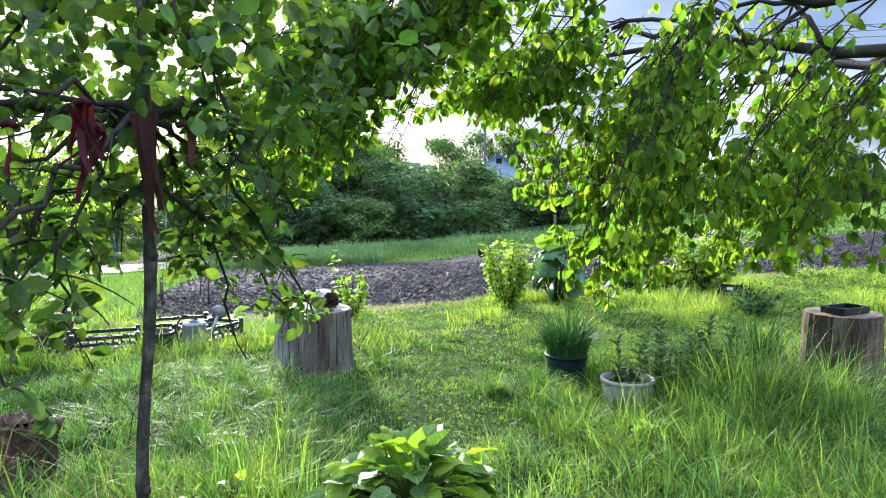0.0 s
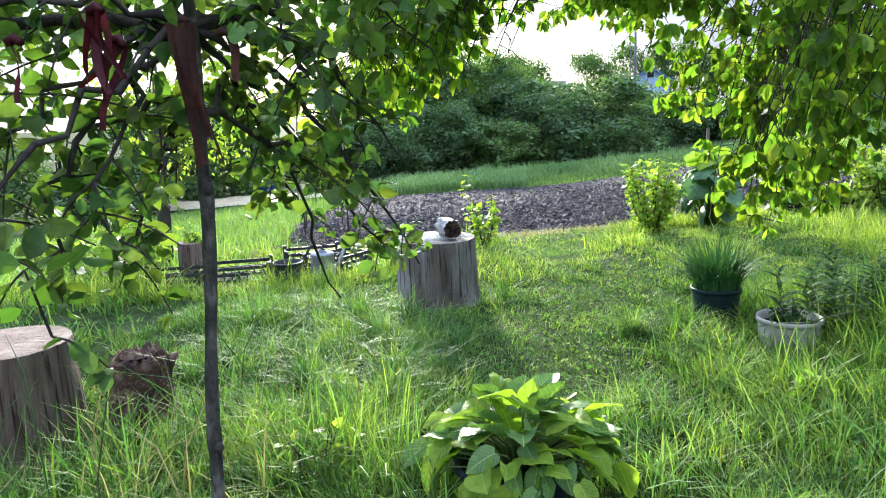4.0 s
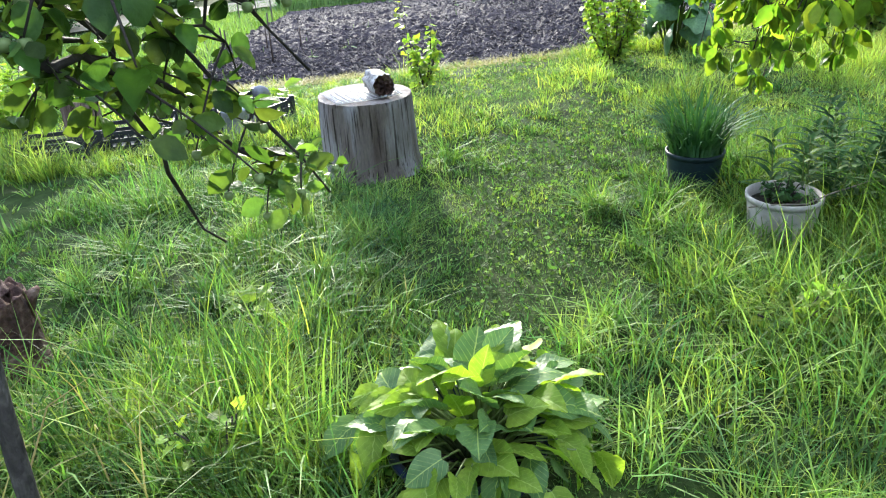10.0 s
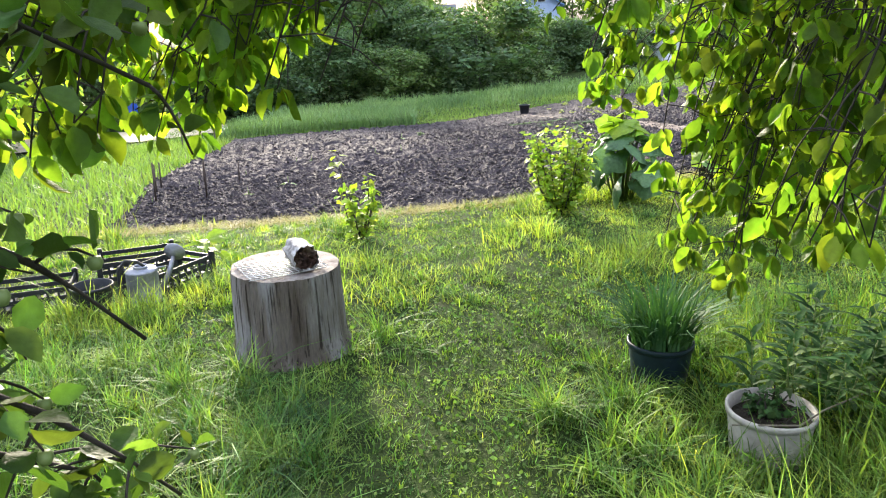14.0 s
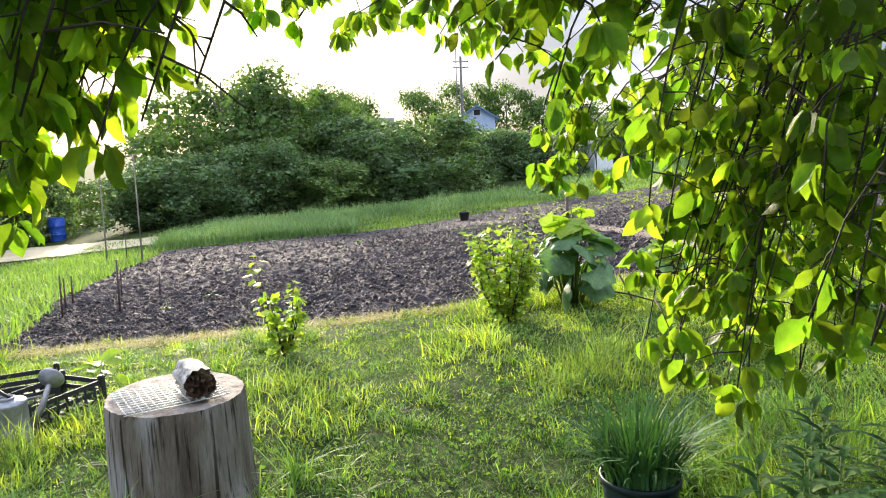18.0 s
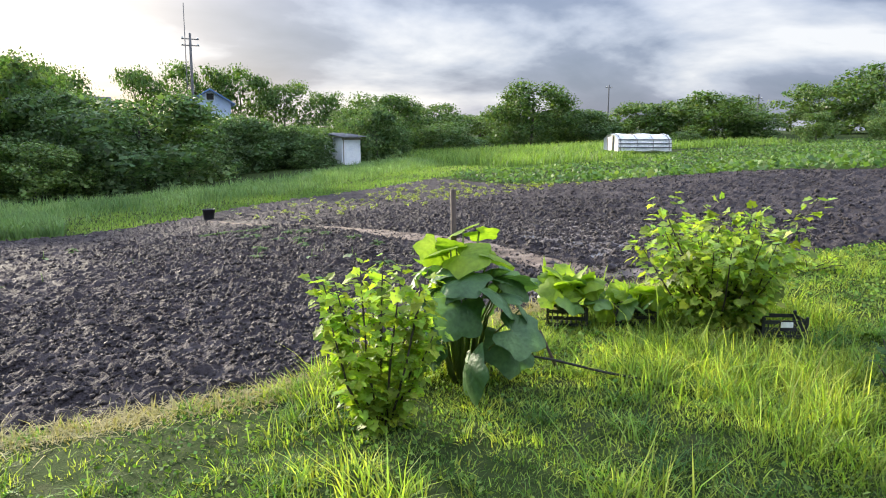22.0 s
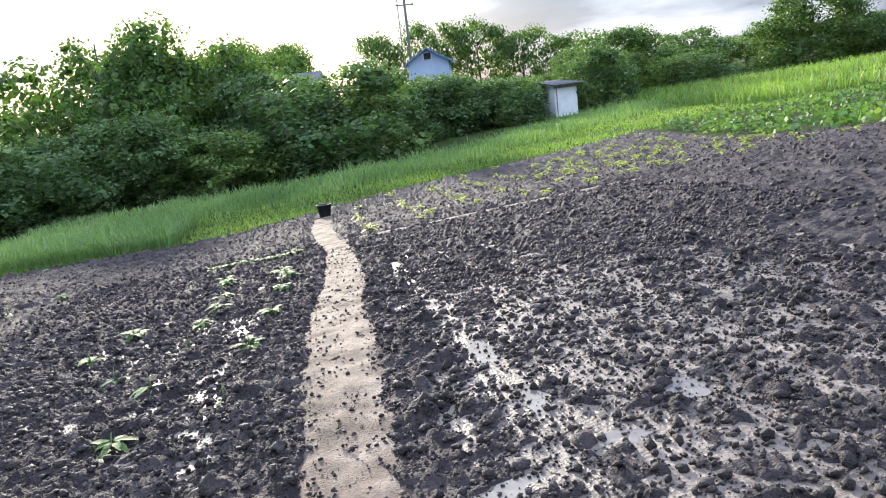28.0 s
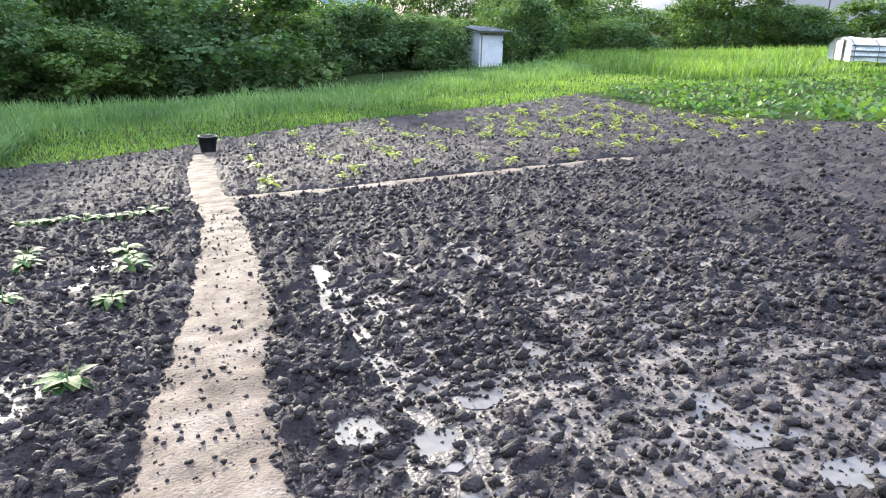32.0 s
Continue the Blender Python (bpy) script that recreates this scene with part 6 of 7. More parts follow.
def oval_leaves(points, dirs, sizes, mat, rng, ratio=0.62, name="leaves", normal=None):
    """Oval leaves as one mesh: eleven points each, folded along the midrib and slightly curled."""
    k = len(points)
    d = dirs / (np.linalg.norm(dirs, axis=1)[:, None] + 1e-9)
    s = np.cross(d, rng.normal(0, 1, (k, 3)) + np.array([0, 0, 0.8]))
    s /= np.linalg.norm(s, axis=1)[:, None] + 1e-9
    u = np.cross(s, d)
    L = sizes[:, None]
    curl = rng.uniform(-0.5, 0.12, (k, 1))
    fold = rng.uniform(0.04, 0.2, (k, 1))
    rows = []
    for t, w in ((0.0, 0.0), (0.24, 0.36), (0.52, 0.5), (0.82, 0.30), (1.0, 0.0)):
        c = points + d * L * t + u * L * curl * t * t
        if w == 0:
            rows.append(c)
        else:
            rows += [c + s * L * w * ratio + u * L * fold, c, c - s * L * w * ratio + u * L * fold]
    V = np.stack(rows, 1).reshape(-1, 3)
    i = 11 * np.arange(k)[:, None]
    quads = [[1, 2, 5, 4], [2, 3, 6, 5], [4, 5, 8, 7], [5, 6, 9, 8]]
    tris = [[0, 2, 1], [0, 3, 2], [7, 8, 10], [8, 9, 10]]
    F = []
    for q in quads + tris:
        F += (i + q).tolist()
    return mesh(name, V, F, mat, True)


def bezier(a, b, c, n):
    t = np.linspace(0, 1, n)[:, None]
    return (1 - t) ** 2 * np.array(a) + 2 * t * (1 - t) * np.array(b) + t ** 2 * np.array(c)


# heights of the lower edge of the canopy over the lawn: rows of y from 3.2 to 6.4, columns of x from 0.4 to 3.6, 0.4 m apart
EDGE = np.array([[2.10, 2.00, 1.70, 1.45, 1.30, 1.20, 1.20, 1.20, 1.30],
                 [2.05, 1.95, 1.30, 1.42, 1.25, 1.10, 1.10, 1.20, 1.30],
                 [2.00, 1.85, 1.17, 1.27, 1.37, 1.10, 1.00, 1.20, 1.30],
                 [1.95, 1.75, 1.02, 1.02, 1.27, 1.07, 1.00, 1.10, 1.30],
                 [1.95, 1.65, 1.37, 0.78, 1.17, 1.17, 0.90, 1.10, 1.20],
                 [1.92, 1.62, 1.57, 0.82, 0.77, 1.22, 1.17, 0.90, 1.20],
                 [1.95, 1.67, 1.32, 1.67, 0.55, 1.07, 0.90, 1.10, 0.90],
                 [2.00, 1.67, 1.32, 1.42, 0.87, 0.77, 1.17, 0.87, 0.87],
                 [2.05, 1.72, 1.57, 1.22, 1.70, 0.62, 0.95, 0.70, 0.85]])


def edge_height(x, y):
    fx, fy = np.clip((x - 0.4) / 0.4, 0, 7.999), np.clip((y - 3.2) / 0.4, 0, 7.999)
    i, j = int(fx), int(fy)
    a, b = fx - i, fy - j
    return (EDGE[j, i] * (1 - a) + EDGE[j, i + 1] * a) * (1 - b) + (EDGE[j + 1, i] * (1 - a) + EDGE[j + 1, i + 1] * a) * b


def fruit_tree():
    """Old plum-like tree whose trunk stands beside the lawn; its boughs arch over and hang down in leafy shoots."""
    th = thing("fruit_tree", "old fruit tree with low hanging bright green leafy boughs", "tree", pose(3.55, 3.0, g(3.55, 3.0)))
    o = np.array([3.55, 3.0, g(3.55, 3.0)])
    r = np.random.default_rng(77)
    part("trunk", tube([(0, 0, -0.1), (0.02, 0.03, 0.7), (-0.05, 0.1, 1.5), (-0.1, 0.15, 2.1), (-0.2, 0.2, 2.8), (-0.25, 0.2, 3.4)], [0.17, 0.13, 0.12, 0.10, 0.08, 0.05], 14), M_STEM, th)
    start = np.array([-0.1, 0.15, 2.0])
    ends = [(0.1, 4.6, 2.5), (1.4, 5.9, 2.4), (3.0, 6.2, 2.2), (0.5, 5.3, 2.35), (0.9, 4.6, 2.6), (1.4, 5.2, 2.3), (1.9, 5.7, 2.2), (2.4, 6.1, 2.2), (3.1, 6.3, 2.1), (0.1, 4.2, 2.45), (1.3, 6.2, 2.4), (-0.1, 5.1, 2.4), (2.2, 4.9, 2.5), (0.7, 3.3, 2.9), (-0.7, 4.6, 2.6), (3.6, 5.6, 2.3)]
    limbs = []
    for e in ends:
        e = np.array(e) - o
        first = start
        if len(limbs) > 2:
            stock = min(limbs[:3], key=lambda q: np.linalg.norm(q[-1] - e))
            first = stock[4 + len(limbs) % 4]
        mid = (first + e) / 2 + np.array([0, 0, 0.35]) + r.normal(0, 0.12, 3)
        line = bezier(first, mid, e, 12)
        line[1:-1] += r.normal(0, 0.035, (10, 3))
        limbs.append(line)
        part("limb", tube(line, np.linspace(0.05 if len(limbs) < 4 else 0.022, 0.008, 12), 8), M_STEM, th)
    P, D = [], []

    def hang(x, y, low, lean=1.0):
        """One drooping shoot down to a tip, with short spurs that each bear a small bunch of leaves."""
        end = np.array([x, y, low]) - o
        best = min((abs(q[0] - end[0] - 0.6 * lean) + 0.7 * abs(q[1] - end[1] + 0.15) - 0.2 * (q[2] - end[2]) + 0.35 * r.uniform(), k, m) for k, q_ in enumerate(limbs) for m, q in enumerate(q_) if q[2] > end[2] + 0.1 and m > 2)
        top = limbs[best[1]][best[2]]
        bow = np.array([(top[0] * 0.45 + end[0] * 0.55), (top[1] * 0.45 + end[1] * 0.55), max(top[2] * 0.8 + end[2] * 0.2, end[2] + 0.25)]) + r.normal(0, 0.09, 3)
        line = bezier(top, bow, end, 12)
        s = np.linspace(0, 1, 12)[:, None]
        line += np.sin(s * r.uniform(5, 9) + r.uniform(0, 6)) * r.normal(0, 0.035, 3) * s * (1.3 - s) + r.normal(0, 0.008, (12, 3)) * (s > 0)
        sh = part("shoot", tube(line, np.linspace(0.007, 0.002, 12), 5), M_STEM, th)
        length = np.linalg.norm(np.diff(line, axis=0), axis=1).sum()
        spurs = int(4 + 10 * length)
        for j in range(spurs):
            t = min(0.999, 0.15 + 0.85 * (j + r.uniform()) / spurs) * 11
            i0 = int(t)
            a = line[i0] + (line[i0 + 1] - line[i0]) * (t - i0)
            d = r.normal(0, 1, 3) * (1, 1, 0.35)
            d = d / np.linalg.norm(d) * r.uniform(0.03, 0.19) + (0, 0, -0.04)
            tip = a + d if j < spurs - 1 else line[-1]
            if np.linalg.norm(tip - a) > 0.06:
                part("spur", tube([a, a + d * 0.5 + (0, 0, 0.012), tip], [0.003, 0.0025, 0.0015], 4), M_STEM, sh)
            n = r.integers(3, 8)
            side = r.normal(0, 1, (n, 3)) * (1, 1, 0.5)
            side /= np.linalg.norm(side, axis=1)[:, None]
            P.append(tip + side * r.uniform(0.004, 0.022, (n, 1)))
            D.append(side * 0.55 + np.array([0, 0, -0.85]))

    shoots = 0
    while shoots < 235:
        if r.uniform() < 0.30:
            x, y = r.uniform(-0.75, 0.2), r.uniform(3.8, 5.3)
            low = (1.42 if x < -0.25 else 1.62) + 0.1 * r.uniform()
        elif r.uniform() < 0.25:
            x, y = r.uniform(0.1, 1.2), r.uniform(4.7, 6.4)
            low = 2.02
        else:
            x, y = 0.75 + 2.9 * r.uniform() ** 1.6, r.uniform(3.7, 6.5)
            low = edge_height(x, y) + 0.03
        low += 0.7 * r.uniform() ** 2.2
        if (abs(x - 0.4) < 0.8 and y > 5.3 and low < 2.04) or (x < 1.3 and y > 5.1 and low < 2.0):
            continue
        if low > 2.4 or (x < 1.25 and y < 4.3 and x > 0.2) or (0.2 < x < 0.6 and low < 2.0) or vnoise(x * 2.6, y * 2.6, 33) < 0.3:
            continue
        hang(x, y, low)
        shoots += 1
    # the lowest tips
    for j in range(9):
        for i in range(9):
            if EDGE[j, i] < 0.93:
                for k in range(3):
                    hang(0.4 + 0.4 * i + r.uniform(-0.12, 0.12), 3.2 + 0.4 * j + r.uniform(-0.12, 0.12), EDGE[j, i] + 0.02 + 0.22 * r.uniform() ** 2)
    # the upper crown: leaf bunches along the limbs
    for line in limbs:
        for k in range(11):
            c = line[r.integers(4, 12)] + r.normal(0, 0.22, 3) + (0, 0, 0.12)
            n = r.integers(3, 8)
            side = r.normal(0, 1, (n, 3))
            side /= np.linalg.norm(side, axis=1)[:, None]
            P.append(c + side * 0.03)
            D.append(side + np.array([0, 0, -0.7]))
    # unseen crown over the lawn, added to block skylight: bunches of leaves on rising boughs
    for k in range(16):
        a = k * 2.39996
        e = np.array([0.3 + 2.1 * math.cos(a) * math.sqrt(k / 16), 1.1 + 2.3 * math.sin(a) * math.sqrt(k / 16), r.uniform(3.0, 3.9)]) - (0.9, 0, 0)
        line = bezier((-0.22, 0.2, 3.0), (e + (-0.22, 0.2, 3.0)) / 2 + (0, 0, 0.45), e, 10)
        part("limb", tube(line, np.linspace(0.04, 0.008, 10), 7), M_STEM, th)
        for q in range(38):
            c = line[r.integers(4, 10)] + r.normal(0, 0.38, 3) * (1, 1, 0.7) + (0, 0, 0.15)
            n = r.integers(5, 11)
            side = r.normal(0, 1, (n, 3))
            side /= np.linalg.norm(side, axis=1)[:, None]
            P.append(c + side * 0.06)
            D.append(side + np.array([0, 0, -0.7]))
    P, D = np.concatenate(P), np.concatenate(D)
    w = P + o
    ok = (w[:, 2] > 0.5) & ~((np.abs(w[:, 0] - 0.4) < 0.42) & (w[:, 1] < 5.6) & (w[:, 2] < 2.0) & (w[:, 1] > 1.5) & (w[:, 0] > 0.12)) & ~((w[:, 0] < 1.25) & (w[:, 1] > 5.2) & (w[:, 2] < 1.95)) & ~((np.abs(w[:, 0] - 0.4) < 0.7) & (w[:, 1] > 5.5) & (w[:, 2] < 2.02)) & ((np.hypot(w[:, 0] - 0.40, w[:, 1] - 2.4) > 1.6) | (w[:, 2] > 2.45)) & ((np.hypot(w[:, 0] - 0.52, w[:, 1] - 3.7) > 0.85) | (w[:, 2] > 2.1))
    ok &= ~((w[:, 0] > 1.5) & (w[:, 2] > 1.7) & (r.uniform(size=len(P)) < 0.5))
    part("foliage", oval_leaves(P[ok], D[ok], 0.080 * r.uniform(0.6, 1.25, ok.sum()), M_PLUM, r), M_PLUM, th)
    return th


fruit_tree()


def apple_tree():
    """Slim grey apple sapling with drooping twigs, small unripe apples and tied ribbons."""
    bx, by = -0.78, 2.92
    th = thing("apple_tree", "slim grey apple sapling with small unripe fruit", "tree", pose(bx, by, -0.1))
    o = np.array([bx, by, -0.1])
    trunk = np.array([(-0.83, 2.80, -0.1), (-0.80, 2.81, 0.40), (-0.785, 2.83, 0.78), (-0.76, 2.84, 1.23), (-0.76, 2.85, 1.48), (-0.77, 2.88, 1.72), (-0.78, 2.9, 2.3)]) - o
    along, kk = np.linspace(0, 6, 49), np.arange(7)
    stem = np.stack([np.interp(along, kk, trunk[:, c]) for c in range(3)], 1) + 0.004 * np.stack([np.sin(along * 3.1), np.cos(along * 2.3), 0 * along], 1)
    width = np.interp(along, kk, [0.024, 0.021, 0.020, 0.020, 0.019, 0.018, 0.013]) * (1 + 0.06 * np.sin(along * 5.3) + 0.25 * np.exp(-((along - 3.05) / 0.09) ** 2) + 0.22 * np.exp(-((along - 1.1) / 0.08) ** 2))
    part("trunk", tube(stem, width, 14), M_GREYTRUNK, th)
    for p, rr in ((trunk[1] + (0.017, -0.012, 0.03), 0.016), (trunk[3] + (0.014, -0.012, 0.02), 0.017)):
        bm = bmesh.new()
        bmesh.ops.create_icosphere(bm, subdivisions=2, radius=rr, matrix=Matrix.Translation(Vector(p)) @ Matrix.Diagonal((1, 1, 1.3, 1)))
        part("knot", bm, M_STEM, th, "dark bark knot")
    r = np.random.default_rng(5)
    W = lambda *a: np.array(a) - o
    top, crown = trunk[5], trunk[6]
    # boughs: from, through, to
    boughs = [(top, W(-0.55, 3.2, 1.75), W(-0.25, 3.75, 0.83)), (top, W(-0.62, 3.3, 1.6), W(-0.565, 3.7, 0.64)), (top, W(-0.5, 3.3, 1.85), W(-0.24, 3.7, 1.22)), (top, W(-1.0, 2.7, 1.75), W(-1.5, 2.6, 1.1)), (top, W(-0.95, 2.7, 1.6), W(-0.97, 2.6, 1.12)), (top, W(-1.15, 2.7, 1.6), W(-1.15, 2.6, 0.92)),
              (crown, W(-0.6, 3.1, 2.3), W(-0.15, 3.6, 1.7)), (crown, W(-1.1, 2.5, 2.2), W(-1.3, 2.3, 1.5)), (trunk[4], W(-1.1, 3.0, 1.6), W(-1.7, 3.4, 1.15)), (trunk[4], W(-0.75, 3.4, 1.6), W(-0.75, 3.9, 1.0)),
              (crown, W(-0.6, 2.8, 2.1), W(-0.45, 2.9, 1.62)), (top, W(-1.3, 2.9, 1.9), W(-2.0, 2.9, 1.45)), (crown, W(-0.8, 3.4, 2.2), W(-0.6, 4.0, 1.55)), (trunk[4], W(-0.55, 3.3, 1.4), W(-0.32, 3.75, 0.84)),
              (top, W(-1.05, 2.4, 1.5), W(-1.15, 2.2, 0.98)), (top, W(-0.5, 3.1, 1.8), W(-0.35, 3.5, 1.3)), (top, W(-1.1, 2.5, 1.9), W(-1.25, 2.3, 1.62)), (crown, W(-1.2, 3.0, 2.1), W(-1.6, 3.1, 1.7)), (trunk[4], W(-0.95, 2.9, 1.45), W(-1.15, 3.1, 0.95))]
    for a, b, c, w in ((top + (0, 0, -0.02), W(-1.15, 2.72, 1.80), W(-1.75, 2.45, 1.70), 0.024), (top + (0, 0, 0.02), W(-0.6, 3.0, 1.86), W(-0.42, 3.3, 1.66), 0.016)):
        line = bezier(a, b, c, 14)
        line[1:] += r.normal(0, 0.012, (13, 3))
        part("bough", tube(line, np.linspace(w, w * 0.5, 14) * (1 + 0.15 * np.sin(np.arange(14) * 2.1)), 10), M_STEM, th, "thick gnarled dark bough")
    P, D, fruit = [], [], []
    for a, b, c in boughs:
        line = bezier(a, b, c, 12)
        line[1:] += r.normal(0, 0.022, (11, 3))
        part("bough", tube(line, np.linspace(0.013, 0.004, 12) * (1 + 0.25 * np.sin(np.arange(12) * 2.3)), 7), M_STEM, th)
        for k in range(11):
            m = r.integers(2, 12)
            tip = line[m] + r.normal(0, 1, 3) * (0.13, 0.13, 0.07) + (0, 0, -0.10)
            tw = bezier(line[m], (line[m] + tip) / 2 + (0, 0, 0.04), tip, 5)
            part("twig", tube(tw, [0.004, 0.0035, 0.003, 0.0028, 0.002], 5), M_STEM, th)
            n = r.integers(6, 12)
            q = r.integers(1, 5, n)
            s = r.normal(0, 1, (n, 3)) * (1, 1, 0.7)
            s /= np.linalg.norm(s, axis=1)[:, None]
            P.append(tw[q] + s * 0.012)
            D.append(s + (0, 0, -0.15))
            if r.uniform() < 0.45:
                fruit.append(tip + (0, 0, -0.012))
    # dense top, mostly out of view, added to shade the boughs below
    for k in range(380):
        c = crown + r.normal(0, 1, 3) * (0.6, 0.45, 0.28) + (-0.1, 0.15, -0.2)
        n = r.integers(5, 10)
        s = r.normal(0, 1, (n, 3))
        s /= np.linalg.norm(s, axis=1)[:, None]
        if c[2] + o[2] > 1.58 + 0.5 * max(0.0, c[0] - 0.35):
            P.append(c + s * 0.04)
            D.append(s + (0, 0, -0.3))
    P, D = np.concatenate(P), np.concatenate(D)
    w = P + o
    ok = np.ones(len(P), bool)
    for x, y, z0, z1, rad in ((-0.84, 2.4, 1.45, 1.75, 0.17), (-0.74, 2.62, 1.30, 1.75, 0.15), (-1.02, 2.35, 1.5, 1.66, 0.08), (-0.77, 2.7, 0.0, 1.25, 0.12)):
        ok &= ~((np.hypot(w[:, 0] - x, w[:, 1] - y) < rad) & (w[:, 2] > z0) & (w[:, 2] < z1))
    P, D = P[ok], D[ok]
    part("foliage", oval_leaves(P, D, 0.070 * r.uniform(0.55, 1.25, len(P)), M_APPLE, r, 0.72), M_APPLE, th)
    for p in fruit:
        bm = lathe([(0, -0.013), (0.009, -0.011), (0.014, 0), (0.011, 0.010), (0, 0.012)], 10)
        part("apple", bm, M_APPLEFRUIT, th, "tiny unripe apple", at=tuple(p))
    return th


apple_tree()


def ribbon(label, m, strips, mat, length, seed):
    th = thing("ribbon", label, "ribbon", m, "ribbons tied to the sapling")
    r = random.Random(seed)
    for k in range(strips):
        bm = bmesh.new()
        w, h, x0 = r.uniform(0.010, 0.018), length * r.uniform(0.6, 1.0), r.uniform(-0.03, 0.03)
        ang, rows = r.uniform(0, 3.14), []
        lean = r.uniform(-0.25, 0.25)
        for j in range(9):
            t = j / 8
            a = ang + 1.3 * t * r.uniform(0.6, 1.2)
            c = Vector((x0 + lean * h * t * t + 0.006 * math.sin(5 * t + k), 0.01 * math.sin(4 * t + k), -h * t))
            d = Vector((math.cos(a), math.sin(a), 0)) * w * (1 - 0.35 * t)
            rows.append([bm.verts.new(c + d), bm.verts.new(c + d * 0.1 + Vector((0, 0.004, 0))), bm.verts.new(c - d)])
        for a, b in zip(rows, rows[1:]):
            bm.faces.new((a[0], a[1], b[1], b[0]))
            bm.faces.new((a[1], a[2], b[2], b[1]))
        part("strip", bm, mat, th)
    part("knot", tube([(-0.02, 0, 0), (0, 0.01, 0.012), (0.02, 0, 0)], [0.010, 0.014, 0.010], 7), mat, th)
    return th


ribbon("bundle of dark red ribbon strips tied to a bough", pose(-0.835, 2.45, 1.72), 6, M_RIBBON, 0.22, 1)
ribbon("dark red ribbon strips blown sideways from a bough", pose(-0.815, 2.5, 1.65, 0, 28, 0), 3, M_RIBBON, 0.22, 4)
ribbon("faded brownish-red cloth strips hanging beside the trunk", pose(-0.735, 2.72, 1.72), 5, M_RIBBON2, 0.40, 2)
ribbon("single dark red ribbon strip on a twig", pose(-1.016, 2.4, 1.65), 1, M_RIBBON, 0.17, 3)
ribbon("single faded red strip on a twig", pose(-0.612, 2.7, 1.68), 1, M_RIBBON2, 0.14, 5)


def distant_branch():
    """Low leafy branch reaching in from a tree beyond the crates."""
    th = thing("fruit_tree", "fruit tree with yellow-green leaves beyond the crates", "tree", pose(-4.6, 10.8, g(-4.6, 10.8)))
    o = np.array([-4.6, 10.8, g(-4.6, 10.8)])
    part("trunk", tube([(0, 0, -0.1), (0.05, 0, 0.9), (0.1, 0, 1.9), (0.1, 0.1, 3.0)], [0.11, 0.09, 0.07, 0.03], 10), M_STEM, th)
    r = np.random.default_rng(8)
    P, D = [], []
    for e in ((-2.6, 10.3, 1.8), (-2.7, 9.8, 1.5), (-2.9, 10.2, 1.1), (-3.4, 10.0, 2.3), (-2.3, 10.6, 1.7), (-4.8, 9.8, 2.4), (-5.4, 10.8, 2.6), (-4.2, 11.6, 2.8), (-3.6, 10.9, 2.9)):
        line = bezier((0.08, 0, 1.3), (np.array(e) - o) * 0.5 + (0, 0, 1.0), np.array(e) - o, 9)
        part("bough", tube(line, np.linspace(0.03, 0.006, 9), 6), M_STEM, th)
        n = 140
        i = r.integers(2, 9, n)
        s = r.normal(0, 0.13, (n, 3))
        P.append(line[i] + s)
        D.append(s + (0, 0, -0.1))
    P, D = np.concatenate(P), np.concatenate(D)
    part("foliage", oval_leaves(P, D, 0.085 * r.uniform(0.6, 1.2, len(P)), M_CURRANT, r), M_CURRANT, th)


distant_branch()
# ---------------------------------------------------------------- lawn grass
rng = np.random.default_rng(21)
# lighter, yellower than the other grass: warm sunlight is put into the colour
M_SUNGRASS = surface("sunlit_lawn_blades", [(0.11, 0.18, 0.04), (0.26, 0.345, 0.065), (0.45, 0.50, 0.105)], 3.0, 0.6, 0, island=0.6, glow=0.42, spec=0.25)
M_DRY = surface("dry_yellow_blades", [(0.30, 0.26, 0.12), (0.42, 0.36, 0.19)], 3, 0.75, 0, island=0.3, glow=0.3)
M_CLOVER = surface("low_clover_leaf", [(0.055, 0.115, 0.033), (0.11, 0.19, 0.05), (0.20, 0.29, 0.08)], 4, 0.75, 0, island=0.5, glow=0.3, spec=0.12)


def lawn_length(x, y):
    """Typical blade length: worn and short along the trodden line, long tufts beside it and round things."""
    trod = np.interp(y, [1, 3, 4.2, 5.2, 6.5, 8, 9.5], [0.35, 0.3, 0.35, 0.55, 0.9, 1.1, 1.3])
    wide = np.interp(y, [1, 4, 5.5, 7, 10], [0.35, 0.7, 1.15, 1.1, 0.8])
    worn = np.exp(-((x - trod) / wide) ** 2)
    tuft = fnoise(x * 1.3, y * 1.3, 51, 3)
    long_left = np.exp(-((x + 0.45) / 0.4) ** 2 - ((y - 3.75) / 0.55) ** 2)
    long_right = np.exp(-((x - 1.7) / 0.7) ** 2 - ((y - 4.4) / 1.0) ** 2) + np.exp(-((x - 2.6) / 0.8) ** 2 - ((y - 4.8) / 1.4) ** 2)
    near_left = np.exp(-((x + 1.7) / 0.8) ** 2 - ((y - 2.9) / 0.9) ** 2)
    h = 0.048 + 0.13 * np.clip((tuft - 0.42) * 4, 0, 1) + 0.22 * np.clip(long_left + 0.8 * long_right + 0.7 * near_left, 0, 1)
    for cx, cy, rad in ((-0.3, 6.1, 0.45), (1.85, 4.62, 0.42), (1.7, 5.4, 0.3)):
        h = h * (1 - 0.6 * np.exp(-((x - cx) ** 2 + (y - cy) ** 2) / rad ** 2))
    return np.maximum(h * (1 - 0.8 * worn * np.where(y > 7, 0.45, 1.0)), 0.024)


